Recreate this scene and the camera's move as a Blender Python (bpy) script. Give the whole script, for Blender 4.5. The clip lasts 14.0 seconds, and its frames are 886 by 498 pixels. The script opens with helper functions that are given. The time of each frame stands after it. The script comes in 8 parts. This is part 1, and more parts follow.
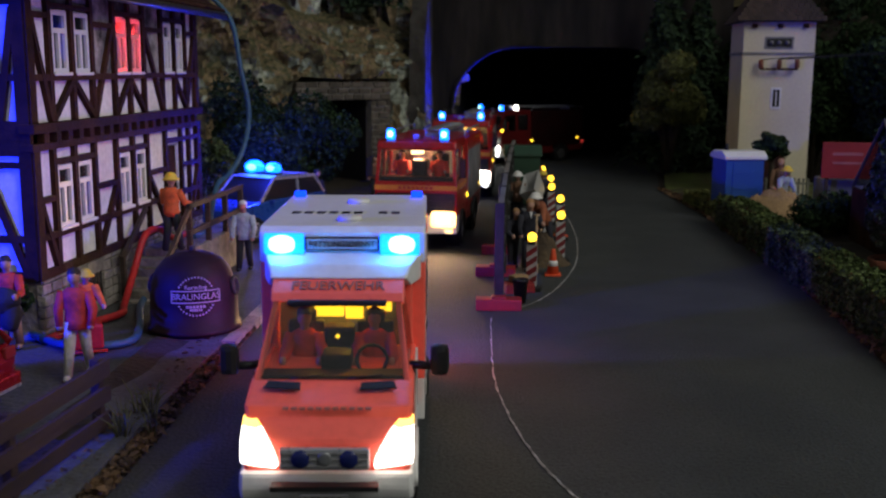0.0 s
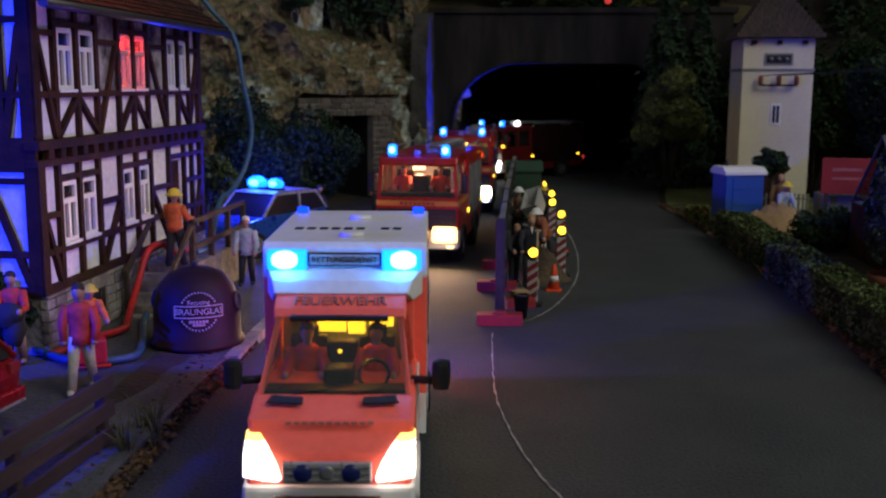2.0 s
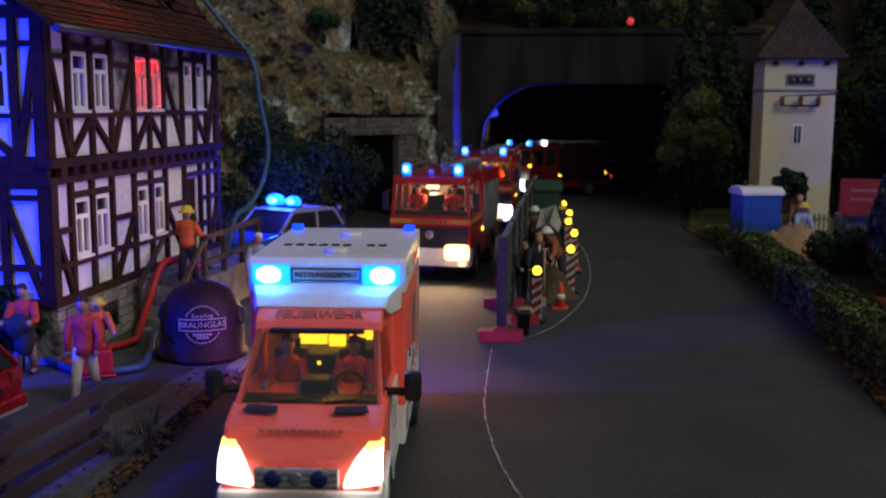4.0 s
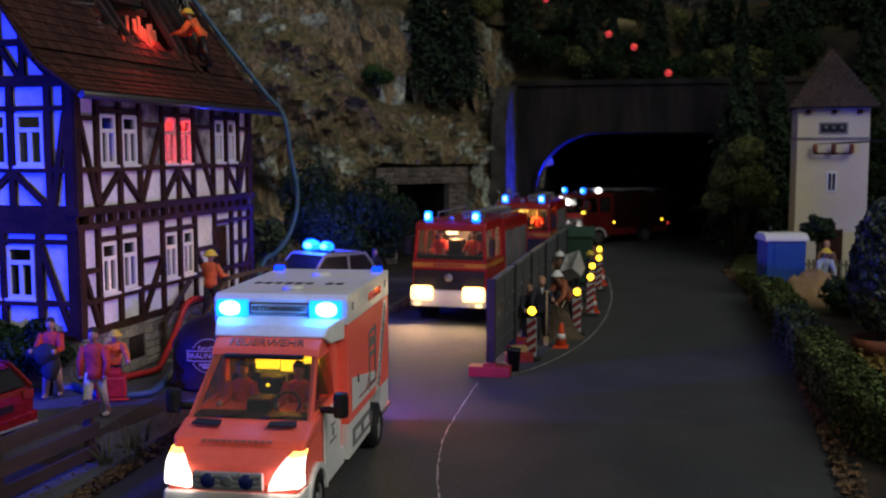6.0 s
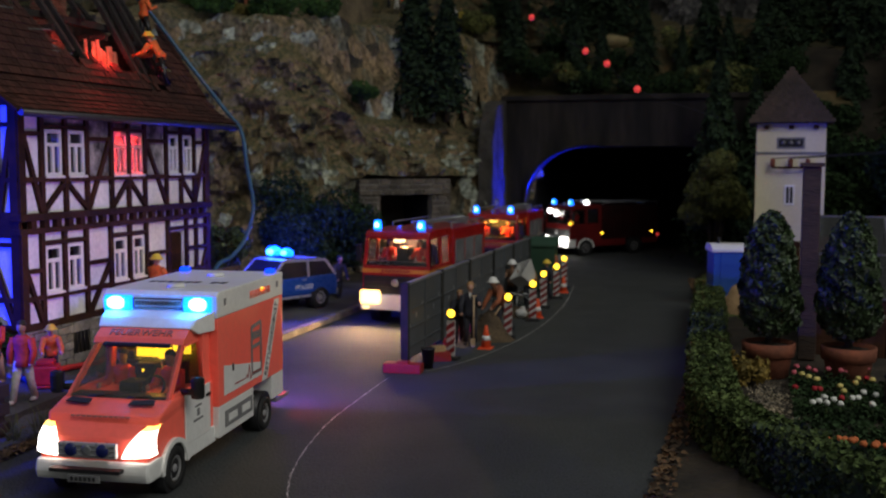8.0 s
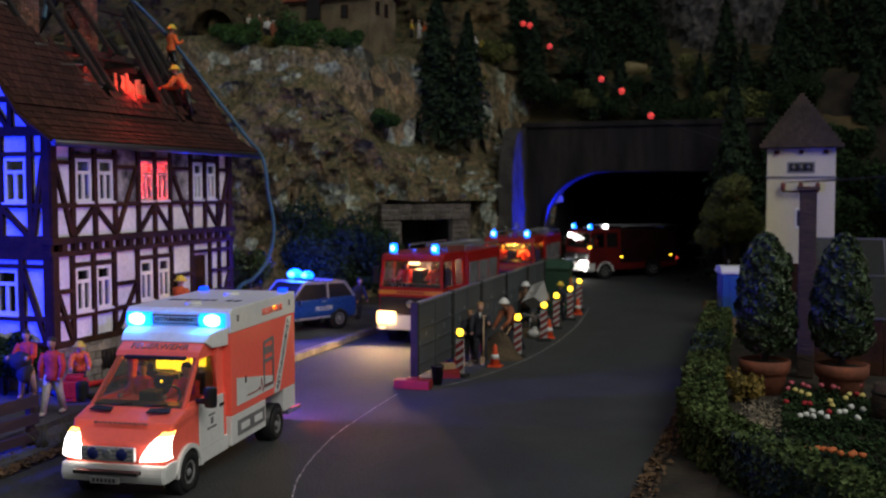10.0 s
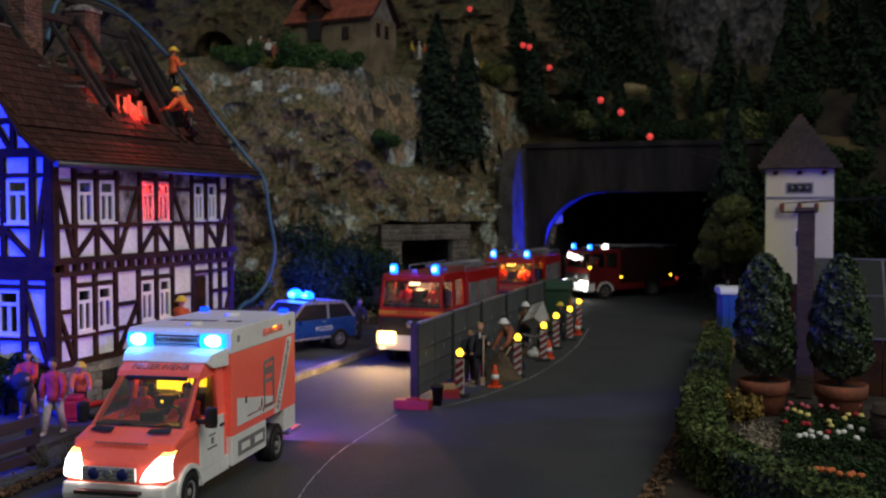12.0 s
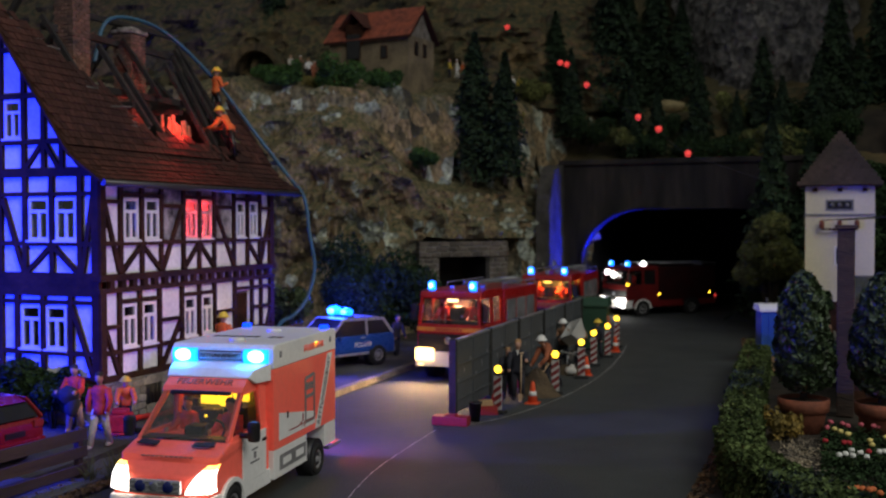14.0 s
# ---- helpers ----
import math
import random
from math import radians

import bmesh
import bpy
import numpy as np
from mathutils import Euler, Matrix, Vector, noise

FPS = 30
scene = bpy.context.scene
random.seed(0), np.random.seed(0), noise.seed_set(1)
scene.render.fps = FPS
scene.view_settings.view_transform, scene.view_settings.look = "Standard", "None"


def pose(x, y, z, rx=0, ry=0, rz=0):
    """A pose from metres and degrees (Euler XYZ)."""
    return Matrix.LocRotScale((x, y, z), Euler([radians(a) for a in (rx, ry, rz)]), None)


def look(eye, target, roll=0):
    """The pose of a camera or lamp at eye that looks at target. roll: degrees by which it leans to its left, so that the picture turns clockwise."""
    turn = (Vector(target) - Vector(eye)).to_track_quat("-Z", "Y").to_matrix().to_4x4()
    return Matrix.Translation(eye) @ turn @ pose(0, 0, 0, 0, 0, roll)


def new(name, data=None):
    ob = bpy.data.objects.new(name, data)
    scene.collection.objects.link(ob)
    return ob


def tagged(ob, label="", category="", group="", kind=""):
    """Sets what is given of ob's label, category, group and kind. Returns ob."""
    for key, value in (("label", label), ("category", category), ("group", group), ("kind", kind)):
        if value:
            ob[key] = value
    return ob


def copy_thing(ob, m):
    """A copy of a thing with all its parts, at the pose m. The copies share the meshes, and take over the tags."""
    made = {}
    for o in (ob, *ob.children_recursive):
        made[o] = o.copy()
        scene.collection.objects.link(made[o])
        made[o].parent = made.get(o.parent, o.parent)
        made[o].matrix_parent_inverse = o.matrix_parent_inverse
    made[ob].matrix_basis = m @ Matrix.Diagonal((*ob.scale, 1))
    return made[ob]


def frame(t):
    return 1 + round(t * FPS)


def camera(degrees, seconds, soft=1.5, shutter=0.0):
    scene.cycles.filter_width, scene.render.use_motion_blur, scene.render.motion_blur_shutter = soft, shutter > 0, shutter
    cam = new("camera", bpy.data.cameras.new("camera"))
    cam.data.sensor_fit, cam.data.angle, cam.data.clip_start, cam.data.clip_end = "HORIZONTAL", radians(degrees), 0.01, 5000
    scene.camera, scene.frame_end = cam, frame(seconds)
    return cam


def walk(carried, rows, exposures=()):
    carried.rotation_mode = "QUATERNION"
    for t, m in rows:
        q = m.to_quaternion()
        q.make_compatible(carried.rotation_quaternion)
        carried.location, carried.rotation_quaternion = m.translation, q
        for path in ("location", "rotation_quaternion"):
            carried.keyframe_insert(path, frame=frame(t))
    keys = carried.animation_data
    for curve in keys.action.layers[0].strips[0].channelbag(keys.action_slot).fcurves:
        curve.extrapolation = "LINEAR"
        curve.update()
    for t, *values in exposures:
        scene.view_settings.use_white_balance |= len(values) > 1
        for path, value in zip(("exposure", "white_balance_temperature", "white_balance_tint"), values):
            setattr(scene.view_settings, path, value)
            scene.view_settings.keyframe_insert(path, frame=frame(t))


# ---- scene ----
S = 1 / 87  # an H0 layout: numbers below are the full-size metres that the model stands for
cam = camera(47.0, 14.0, soft=2.1)
cam.data.dof.use_dof, cam.data.dof.focus_distance, cam.data.dof.aperture_fstop = True, 19 * S, 56.0
PATH = [
    (0, (-0.043, -0.133, 5.178), (-0.24, 1.827, 4.829), 0.3),
    (0.5, (-0.047, -0.138, 5.184), (-0.245, 1.822, 4.838), 0.3),
    (1, (-0.042, -0.143, 5.173), (-0.241, 1.818, 4.829), 0.3),
    (1.5, (-0.052, -0.142, 5.191), (-0.252, 1.819, 4.855), 0.3),
    (2, (-0.033, -0.258, 5.21), (-0.233, 1.706, 4.89), 0.3),
    (2.5, (-0.05, -0.236, 5.208), (-0.252, 1.729, 4.895), 0.3),
    (3, (-0.05, -0.253, 5.195), (-0.261, 1.712, 4.885), 0.2),
    (5.3, (2.885, -1.354, 5.364), (2.48, 0.591, 5.129), 0.1),
    (5.5, (3.064, -1.46, 5.363), (2.645, 0.482, 5.136), -0.1),
    (6, (3.734, -2.011, 5.402), (3.252, -0.08, 5.208), -0.1),
    (6.5, (4.304, -2.273, 5.46), (3.784, -0.351, 5.281), -0.0),
    (7, (5.544, -2.35, 5.452), (5.002, -0.433, 5.267), -0.1),
    (7.2, (6.048, -2.476, 5.463), (5.503, -0.56, 5.282), 0.0),
    (9.5, (8.512, -3.864, 5.45), (7.868, -1.976, 5.297), -0.1),
    (10, (8.538, -4.011, 5.449), (7.897, -2.12, 5.327), -0.1),
    (10.5, (8.552, -3.998, 5.447), (7.907, -2.108, 5.332), -0.1),
    (11, (8.554, -4.069, 5.465), (7.912, -2.177, 5.368), -0.1),
    (11.5, (8.55, -4.044, 5.465), (7.91, -2.151, 5.37), -0.1),
    (12, (8.591, -4.126, 5.475), (7.949, -2.234, 5.392), -0.1),
    (12.5, (8.569, -4.129, 5.492), (7.918, -2.24, 5.4), -0.1),
    (13, (8.595, -4.147, 5.503), (7.941, -2.259, 5.427), -0.1),
    (13.5, (8.578, -4.25, 5.488), (7.901, -2.37, 5.411), 0.0),
    (14, (8.634, -4.385, 5.512), (7.924, -2.516, 5.461), -0.1),
]
walk(cam, [(t, look(Vector(eye) * S, Vector(target) * S, roll)) for t, eye, target, roll in PATH], [(0, 0.15), (3, 0.15), (5.5, 0.12), (7, 0.14), (9.5, 0.27), (14, 0.4)])


# ---- light ----
world = bpy.data.worlds.new("hall")
scene.world = world
world.use_nodes = True
world.node_tree.nodes["Background"].inputs[0].default_value = (0.97, 0.98, 0.96, 1)
world.node_tree.nodes["Background"].inputs[1].default_value = 0.12


def lamp(name, at, watts, colour, radius=0.15, spot=None, blend=0.6, toward=None):
    data = bpy.data.lights.new(name, "SPOT" if spot else "POINT")
    data.energy, data.color, data.shadow_soft_size = watts * S * S, colour, radius * S
    if spot:
        data.spot_size, data.spot_blend = radians(spot), blend
    ob = new(name, data)
    ob.matrix_world = look(Vector(at) * S, Vector(toward) * S) if toward else Matrix.Translation(Vector(at) * S)
    return ob


def ceiling_lamp(name, at, toward, size, watts, colour):
    data = bpy.data.lights.new(name, "AREA")
    data.energy, data.color, data.size, data.spread = watts * S * S, colour, size * S, radians(105)
    new(name, data).matrix_world = look(Vector(at) * S, Vector(toward) * S)


BLUE, WARM, RED = (0.008, 0.025, 1.0), (1.0, 0.62, 0.28), (1.0, 0.05, 0.06)
ceiling_lamp("hall_lamp", (33, -1, 39), (-6, 30, 3), 34, 4400, (1.0, 0.985, 0.93))
lamp("gable_beacon_lamp", (-15.5, 8.5, 4.4), 15500, (0.0, 0.012, 1.0), 0.3, spot=140, toward=(-13.0, 17.3, 3.5))
for x, y in ((-3.42, 12.6), (-1.95, 12.77)):
    lamp("ambulance_bar_lamp", (x, y, 2.9), 20, (0.008, 0.26, 1.0), 0.05)
lamp("ambulance_rear_lamp", (-3.1, 17.0, 1.7), 560, (0.22, 0.15, 1.0), 0.1, spot=176, blend=0.03, toward=(-4.4, 26.9, 1.7))
lamp("ambulance_tail_lamp", (-2.2, 16.75, 1.0), 60, RED, 0.08)
lamp("ambulance_tail_lamp", (-3.95, 16.66, 1.0), 60, RED, 0.08)
lamp("ambulance_cab_lamp", (-2.72, 12.86, 2.2), 60, (1.0, 0.6, 0.05), 0.1)
lamp("police_beacon_lamp", (-8.5, 29.8, 2.75), 950, BLUE, 0.2)
lamp("engine_headlamp", (-4.85, 28.4, 1.0), 720, WARM, 0.1, spot=150, blend=1.0, toward=(-3.8, 22.5, -0.6))
lamp("engine_headlamp", (-3.0, 28.4, 1.0), 400, WARM, 0.1, spot=150, blend=1.0, toward=(-3.2, 22.5, -0.6))
# Unseen extra lamps before the headlamps, added to whiten the bumper like bloom.
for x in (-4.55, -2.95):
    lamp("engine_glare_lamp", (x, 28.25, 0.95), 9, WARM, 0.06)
lamp("engine_cab_lamp", (-3.85, 30.0, 2.8), 160, (1.0, 0.5, 0.2), 0.1)
lamp("engine_beacon_lamp", (-3.8, 28.9, 3.6), 60, BLUE, 0.1)
lamp("second_cab_lamp", (-3.3, 41.3, 2.75), 150, (1.0, 0.45, 0.06), 0.1)
lamp("portal_beacon_lamp", (-4.3, 54.84, 4.0), 850, (0.0, 0.012, 1.0), 0.05, spot=165, toward=(-6.5, 53.4, 5.0))
lamp("tunnel_beacon_lamp", (-3.0, 55.4, 3.75), 1100, (0.0, 0.012, 1.0), 0.1, spot=150, toward=(-3.2, 55.6, 6.5))
lamp("third_headlamp", (-3.4, 55.1, 1.1), 40, (1.0, 0.95, 0.85), 0.1)
lamp("window_fire_lamp", (-10.15, 21.8, 5.65), 3600, RED, 0.2)
lamp("attic_fire_lamp", (-10.3, 22.6, 8.35), 85, (1.0, 0.035, 0.025), 0.08)
lamp("attic_fire_lamp", (-11.6, 22.2, 8.6), 70, (1.0, 0.035, 0.025), 0.08)


# ---- materials ----
def paint(name, c1, c2=None, scale=1.0, rough=0.7, bump=0.25, grain=14.0, metal=0.0, island=0.0, c3=None, stretch=(1, 1, 1), coat=0.0, spec=0.4, mottle=None, world_space=False):
    """Two tones at a coarse scale, grain at a fine one, and a little relief; scales are per full-size metre."""
    m = bpy.data.materials.new(name)
    m.use_nodes = True
    nt = m.node_tree
    n, l = nt.nodes, nt.links
    b = n["Principled BSDF"]
    b.inputs["Metallic"].default_value = metal
    b.inputs["Specular IOR Level"].default_value = spec
    b.inputs["Coat Weight"].default_value = coat
    c2 = c2 or tuple(0.75 * v for v in c1)
    co = n.new("ShaderNodeTexCoord")
    mp = n.new("ShaderNodeMapping")
    mp.inputs["Scale"].default_value = [v / S for v in stretch]
    l.new(n.new("ShaderNodeNewGeometry").outputs["Position"] if world_space else co.outputs["Object"], mp.inputs["Vector"])

    def nz(sc, detail):
        t = n.new("ShaderNodeTexNoise")
        t.inputs["Scale"].default_value, t.inputs["Detail"].default_value = sc, detail
        l.new(mp.outputs[0], t.inputs["Vector"])
        return t

    coarse, fine = nz(scale, 5), nz(grain, 4)
    ramp = n.new("ShaderNodeValToRGB")
    ramp.color_ramp.elements[0].position, ramp.color_ramp.elements[1].position = 0.36, 0.64
    ramp.color_ramp.elements[0].color, ramp.color_ramp.elements[1].color = (*c2, 1), (*c1, 1)
    if c3:
        e = ramp.color_ramp.elements.new(0.55)
        e.color = (*c3, 1)
        ramp.color_ramp.elements[2].position = 0.72
    l.new(coarse.outputs[0], ramp.inputs[0])
    mul = n.new("ShaderNodeMix")
    mul.data_type, mul.blend_type = "RGBA", "MULTIPLY"
    mul.inputs[0].default_value = mottle if mottle is not None else (0.55 if bump > 0.12 else 0.16)
    gr = n.new("ShaderNodeMapRange")
    gr.inputs[1].default_value, gr.inputs[2].default_value, gr.inputs[3].default_value, gr.inputs[4].default_value = 0.3, 0.7, 0.55, 1.25
    l.new(fine.outputs[0], gr.inputs[0])
    l.new(ramp.outputs[0], mul.inputs[6])
    l.new(gr.outputs[0], mul.inputs[7])
    col = mul.outputs[2]
    if island:
        ge, oi = n.new("ShaderNodeNewGeometry"), n.new("ShaderNodeObjectInfo")
        add = n.new("ShaderNodeMath")
        l.new(ge.outputs["Random Per Island"], add.inputs[0])
        l.new(oi.outputs["Random"], add.inputs[1])
        fr = n.new("ShaderNodeMath")
        fr.operation = "FRACT"
        l.new(add.outputs[0], fr.inputs[0])
        mr = n.new("ShaderNodeMapRange")
        mr.inputs[3].default_value, mr.inputs[4].default_value = 1 - island, 1 + island
        l.new(fr.outputs[0], mr.inputs[0])
        m2 = n.new("ShaderNodeMix")
        m2.data_type, m2.blend_type = "RGBA", "MULTIPLY"
        m2.inputs[0].default_value = 1
        l.new(col, m2.inputs[6])
        l.new(mr.outputs[0], m2.inputs[7])
        col = m2.outputs[2]
    l.new(col, b.inputs["Base Color"])
    rr = n.new("ShaderNodeMapRange")
    rr.inputs[3].default_value, rr.inputs[4].default_value = max(rough - 0.12, 0.02), min(rough + 0.12, 1)
    l.new(fine.outputs[0], rr.inputs[0])
    l.new(rr.outputs[0], b.inputs["Roughness"])
    if bump:
        bp = n.new("ShaderNodeBump")
        bp.inputs["Strength"].default_value, bp.inputs["Distance"].default_value = bump, 0.06 * S
        l.new(fine.outputs[0], bp.inputs["Height"])
        l.new(bp.outputs[0], b.inputs["Normal"])
    return m


def glow(name, colour, strength):
    m = bpy.data.materials.new(name)
    m.use_nodes = True
    b = m.node_tree.nodes["Principled BSDF"]
    b.inputs["Base Color"].default_value = (*colour, 1)
    b.inputs["Emission Color"].default_value = (*colour, 1)
    b.inputs["Emission Strength"].default_value = strength
    return m


def glazing(name, tint=(0.9, 0.93, 0.95), rough=0.03):
    m = bpy.data.materials.new(name)
    m.use_nodes = True
    nt = m.node_tree
    n, l = nt.nodes, nt.links
    out = n["Material Output"]
    tr, gl, mx, fr = n.new("ShaderNodeBsdfTransparent"), n.new("ShaderNodeBsdfGlossy"), n.new("ShaderNodeMixShader"), n.new("ShaderNodeLayerWeight")
    tr.inputs[0].default_value = (*tint, 1)
    gl.inputs["Roughness"].default_value = rough
    fr.inputs[0].default_value = 0.25
    sc = n.new("ShaderNodeMapRange")
    sc.inputs["To Min"].default_value, sc.inputs["To Max"].default_value = 0.05, 0.45
    l.new(fr.outputs["Facing"], sc.inputs[0])
    l.new(sc.outputs[0], mx.inputs[0])
    l.new(tr.outputs[0], mx.inputs[1])
    l.new(gl.outputs[0], mx.inputs[2])
    l.new(mx.outputs[0], out.inputs[0])
    return m


ASPHALT = paint("asphalt", (0.044, 0.05, 0.05), (0.032, 0.037, 0.037), 0.5, 0.85, 0.8, 17, mottle=1.0)
PAVING = paint("pavement_grey", (0.1, 0.1, 0.1), (0.055, 0.054, 0.053), 0.6, 0.85, 0.6, 11, mottle=0.8)
SOIL = paint("soil", (0.046, 0.035, 0.023), (0.018, 0.015, 0.011), 0.8, 0.95, 1.0, 9)
GRASS = paint("grass_flock", (0.1, 0.135, 0.03), (0.075, 0.07, 0.03), 0.7, 0.95, 1.0, 11)
KERB = paint("kerb_stone", (0.36, 0.3, 0.2), (0.2, 0.17, 0.13), 1.5, 0.85, 0.5, 16, island=0.2)
PLASTER = paint("white_plaster", (0.85, 0.835, 0.8), (0.74, 0.71, 0.68), 1.1, 0.85, 0.25, 9, mottle=0.3)
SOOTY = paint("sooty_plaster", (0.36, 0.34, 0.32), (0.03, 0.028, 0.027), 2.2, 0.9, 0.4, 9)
TIMBER = paint("dark_timber", (0.05, 0.021, 0.012), (0.024, 0.011, 0.007), 1.6, 0.75, 0.4, 10, island=0.2, spec=0.1)
CHARRED = paint("charred_timber", (0.03, 0.025, 0.022), (0.012, 0.011, 0.011), 2.0, 0.8, 0.8, 8, island=0.3)
SPLINTER = paint("splintered_wood", (0.4, 0.27, 0.16), (0.2, 0.12, 0.07), 2.0, 0.8, 0.6, 9, island=0.2)
TILE = paint("roof_tile", (0.068, 0.026, 0.019), (0.036, 0.016, 0.013), 0.5, 0.8, 0.5, 9, island=0.35, world_space=True, spec=0.2)
LATH = paint("grey_lath", (0.13, 0.12, 0.11), (0.05, 0.045, 0.04), 2.0, 0.85, 0.5, 9, island=0.3)
RUBBLE = paint("plinth_stone", (0.3, 0.27, 0.23), (0.15, 0.13, 0.11), 2.0, 0.9, 0.7, 9, island=0.3)
GALLERY_STONE = paint("gallery_stone", (0.15, 0.125, 0.1), (0.07, 0.06, 0.05), 2.0, 0.9, 0.7, 9, island=0.3)
MORTAR = paint("lime_mortar", (0.3, 0.28, 0.24), (0.19, 0.175, 0.15), 1.5, 0.95, 0.4, 8)
BRICK = paint("chimney_brick", (0.19, 0.105, 0.075), (0.09, 0.06, 0.05), 2.0, 0.9, 0.6, 10, island=0.3)


def rock_paint(name, tones, cell, grain, earth=None):
    """Broken stone: a tone for each block, stained by noise, with relief at two scales."""
    m = bpy.data.materials.new(name)
    m.use_nodes = True
    n, l = m.node_tree.nodes, m.node_tree.links
    b = n["Principled BSDF"]
    b.inputs["Roughness"].default_value = 0.8
    co, mp, warp, vo, nz, nf, ramp = (n.new("ShaderNode" + k) for k in ("TexCoord", "Mapping", "TexNoise", "TexVoronoi", "TexNoise", "TexNoise", "ValToRGB"))
    mp.inputs["Scale"].default_value = (1 / S, 1 / S, 0.75 / S)
    l.new(co.outputs["Object"], mp.inputs["Vector"])
    warp.inputs["Scale"].default_value, warp.inputs["Detail"].default_value = cell * 1.3, 4
    l.new(mp.outputs[0], warp.inputs["Vector"])
    add = n.new("ShaderNodeMix")
    add.data_type, add.blend_type = "RGBA", "ADD"
    add.inputs[0].default_value = 0.5
    l.new(mp.outputs[0], add.inputs[6])
    l.new(warp.outputs["Color"], add.inputs[7])
    vo.inputs["Scale"].default_value = cell
    l.new(add.outputs[2], vo.inputs["Vector"])
    nz.inputs["Scale"].default_value, nz.inputs["Detail"].default_value = 0.35, 6
    nf.inputs["Scale"].default_value, nf.inputs["Detail"].default_value = grain, 5
    l.new(mp.outputs[0], nz.inputs["Vector"]), l.new(mp.outputs[0], nf.inputs["Vector"])
    sep = n.new("ShaderNodeSeparateColor")
    l.new(vo.outputs["Color"], sep.inputs[0])
    mixv = n.new("ShaderNodeMath")
    mixv.operation = "MULTIPLY_ADD"
    mixv.inputs[1].default_value = 0.45
    l.new(sep.outputs[0], mixv.inputs[0])
    half = n.new("ShaderNodeMath")
    half.operation = "MULTIPLY"
    half.inputs[1].default_value = 0.6
    l.new(nz.outputs[0], half.inputs[0]), l.new(half.outputs[0], mixv.inputs[2])
    el = ramp.color_ramp.elements
    while len(el) < len(tones):
        el.new(0.5)
    for e, (pos, c) in zip(el, tones):
        e.position, e.color = pos, (*c, 1)
    l.new(mixv.outputs[0], ramp.inputs[0])
    gr, mul = n.new("ShaderNodeMapRange"), n.new("ShaderNodeMix")
    gr.inputs[1].default_value, gr.inputs[2].default_value, gr.inputs[3].default_value, gr.inputs[4].default_value = 0.32, 0.68, 0.35, 1.5
    l.new(nf.outputs[0], gr.inputs[0])
    mul.data_type, mul.blend_type = "RGBA", "MULTIPLY"
    mul.inputs[0].default_value = 1.0
    l.new(ramp.outputs[0], mul.inputs[6]), l.new(gr.outputs[0], mul.inputs[7])
    last = mul.outputs[2]
    if earth:
        # soil and moss lie on the flatter ledges, in drifts
        geo, sn, drift, lay, cover, soil = (n.new("ShaderNode" + k) for k in ("NewGeometry", "SeparateXYZ", "TexNoise", "Math", "MapRange", "ValToRGB"))
        l.new(geo.outputs["Normal"], sn.inputs[0])
        drift.inputs["Scale"].default_value, drift.inputs["Detail"].default_value = 0.8, 6
        l.new(mp.outputs[0], drift.inputs["Vector"])
        lay.operation = "MULTIPLY_ADD"
        lay.inputs[1].default_value = 1.6
        l.new(drift.outputs[0], lay.inputs[0]), l.new(sn.outputs[2], lay.inputs[2])
        cover.inputs[1].default_value, cover.inputs[2].default_value = 1.1, 1.5
        cover.inputs[3].default_value, cover.inputs[4].default_value = 0.0, 0.92
        l.new(lay.outputs[0], cover.inputs[0])
        soil.color_ramp.elements[0].position, soil.color_ramp.elements[0].color = 0.4, (*earth[0], 1)
        soil.color_ramp.elements[1].position, soil.color_ramp.elements[1].color = 0.62, (*earth[1], 1)
        l.new(nf.outputs[0], soil.inputs[0])
        over = n.new("ShaderNodeMix")
        over.data_type = "RGBA"
        l.new(cover.outputs[0], over.inputs[0]), l.new(last, over.inputs[6]), l.new(soil.outputs[0], over.inputs[7])
        last = over.outputs[2]
    l.new(last, b.inputs["Base Color"])
    b1, b2 = n.new("ShaderNodeBump"), n.new("ShaderNodeBump")
    b1.inputs["Distance"].default_value, b2.inputs["Distance"].default_value = 0.35 * S, 0.2 * S
    b1.inputs["Strength"].default_value = b2.inputs["Strength"].default_value = 0.9
    l.new(vo.outputs["Distance"], b1.inputs["Height"]), l.new(nf.outputs[0], b2.inputs["Height"])
    l.new(b1.outputs[0], b2.inputs["Normal"]), l.new(b2.outputs[0], b.inputs["Normal"])
    return m


ROCK = rock_paint("quarry_rock", [(0.26, (0.043, 0.038, 0.023)), (0.4, (0.173, 0.129, 0.064)), (0.52, (0.297, 0.210, 0.111)), (0.6, (0.211, 0.167, 0.094)), (0.67, (0.114, 0.110, 0.074)), (0.71, (0.297, 0.336, 0.277)), (0.84, (0.593, 0.630, 0.477))], 1.5, 5.0, ((0.058, 0.069, 0.028), (0.221, 0.168, 0.078)))
CRAG = rock_paint("grey_crag", [(0.24, (0.008, 0.008, 0.008)), (0.45, (0.051, 0.050, 0.048)), (0.6, (0.084, 0.081, 0.078)), (0.75, (0.108, 0.102, 0.093)), (0.85, (0.168, 0.156, 0.138))], 1.8, 3.0)
BANK_ROCK = rock_paint("earth_bank", [(0.25, (0.012, 0.01, 0.007)), (0.42, (0.05, 0.036, 0.02)), (0.55, (0.1, 0.066, 0.03)), (0.68, (0.06, 0.052, 0.024)), (0.85, (0.17, 0.115, 0.05))], 0.7, 2.6, ((0.03, 0.04, 0.014), (0.12, 0.085, 0.03)))
MAROON = paint("maroon_stripe", (0.17, 0.018, 0.02), None, 1.0, 0.6, 0.1, 9)
BOARD_WHITE = paint("board_white", (0.42, 0.42, 0.4), (0.32, 0.32, 0.3), 1.0, 0.6, 0.1, 9)
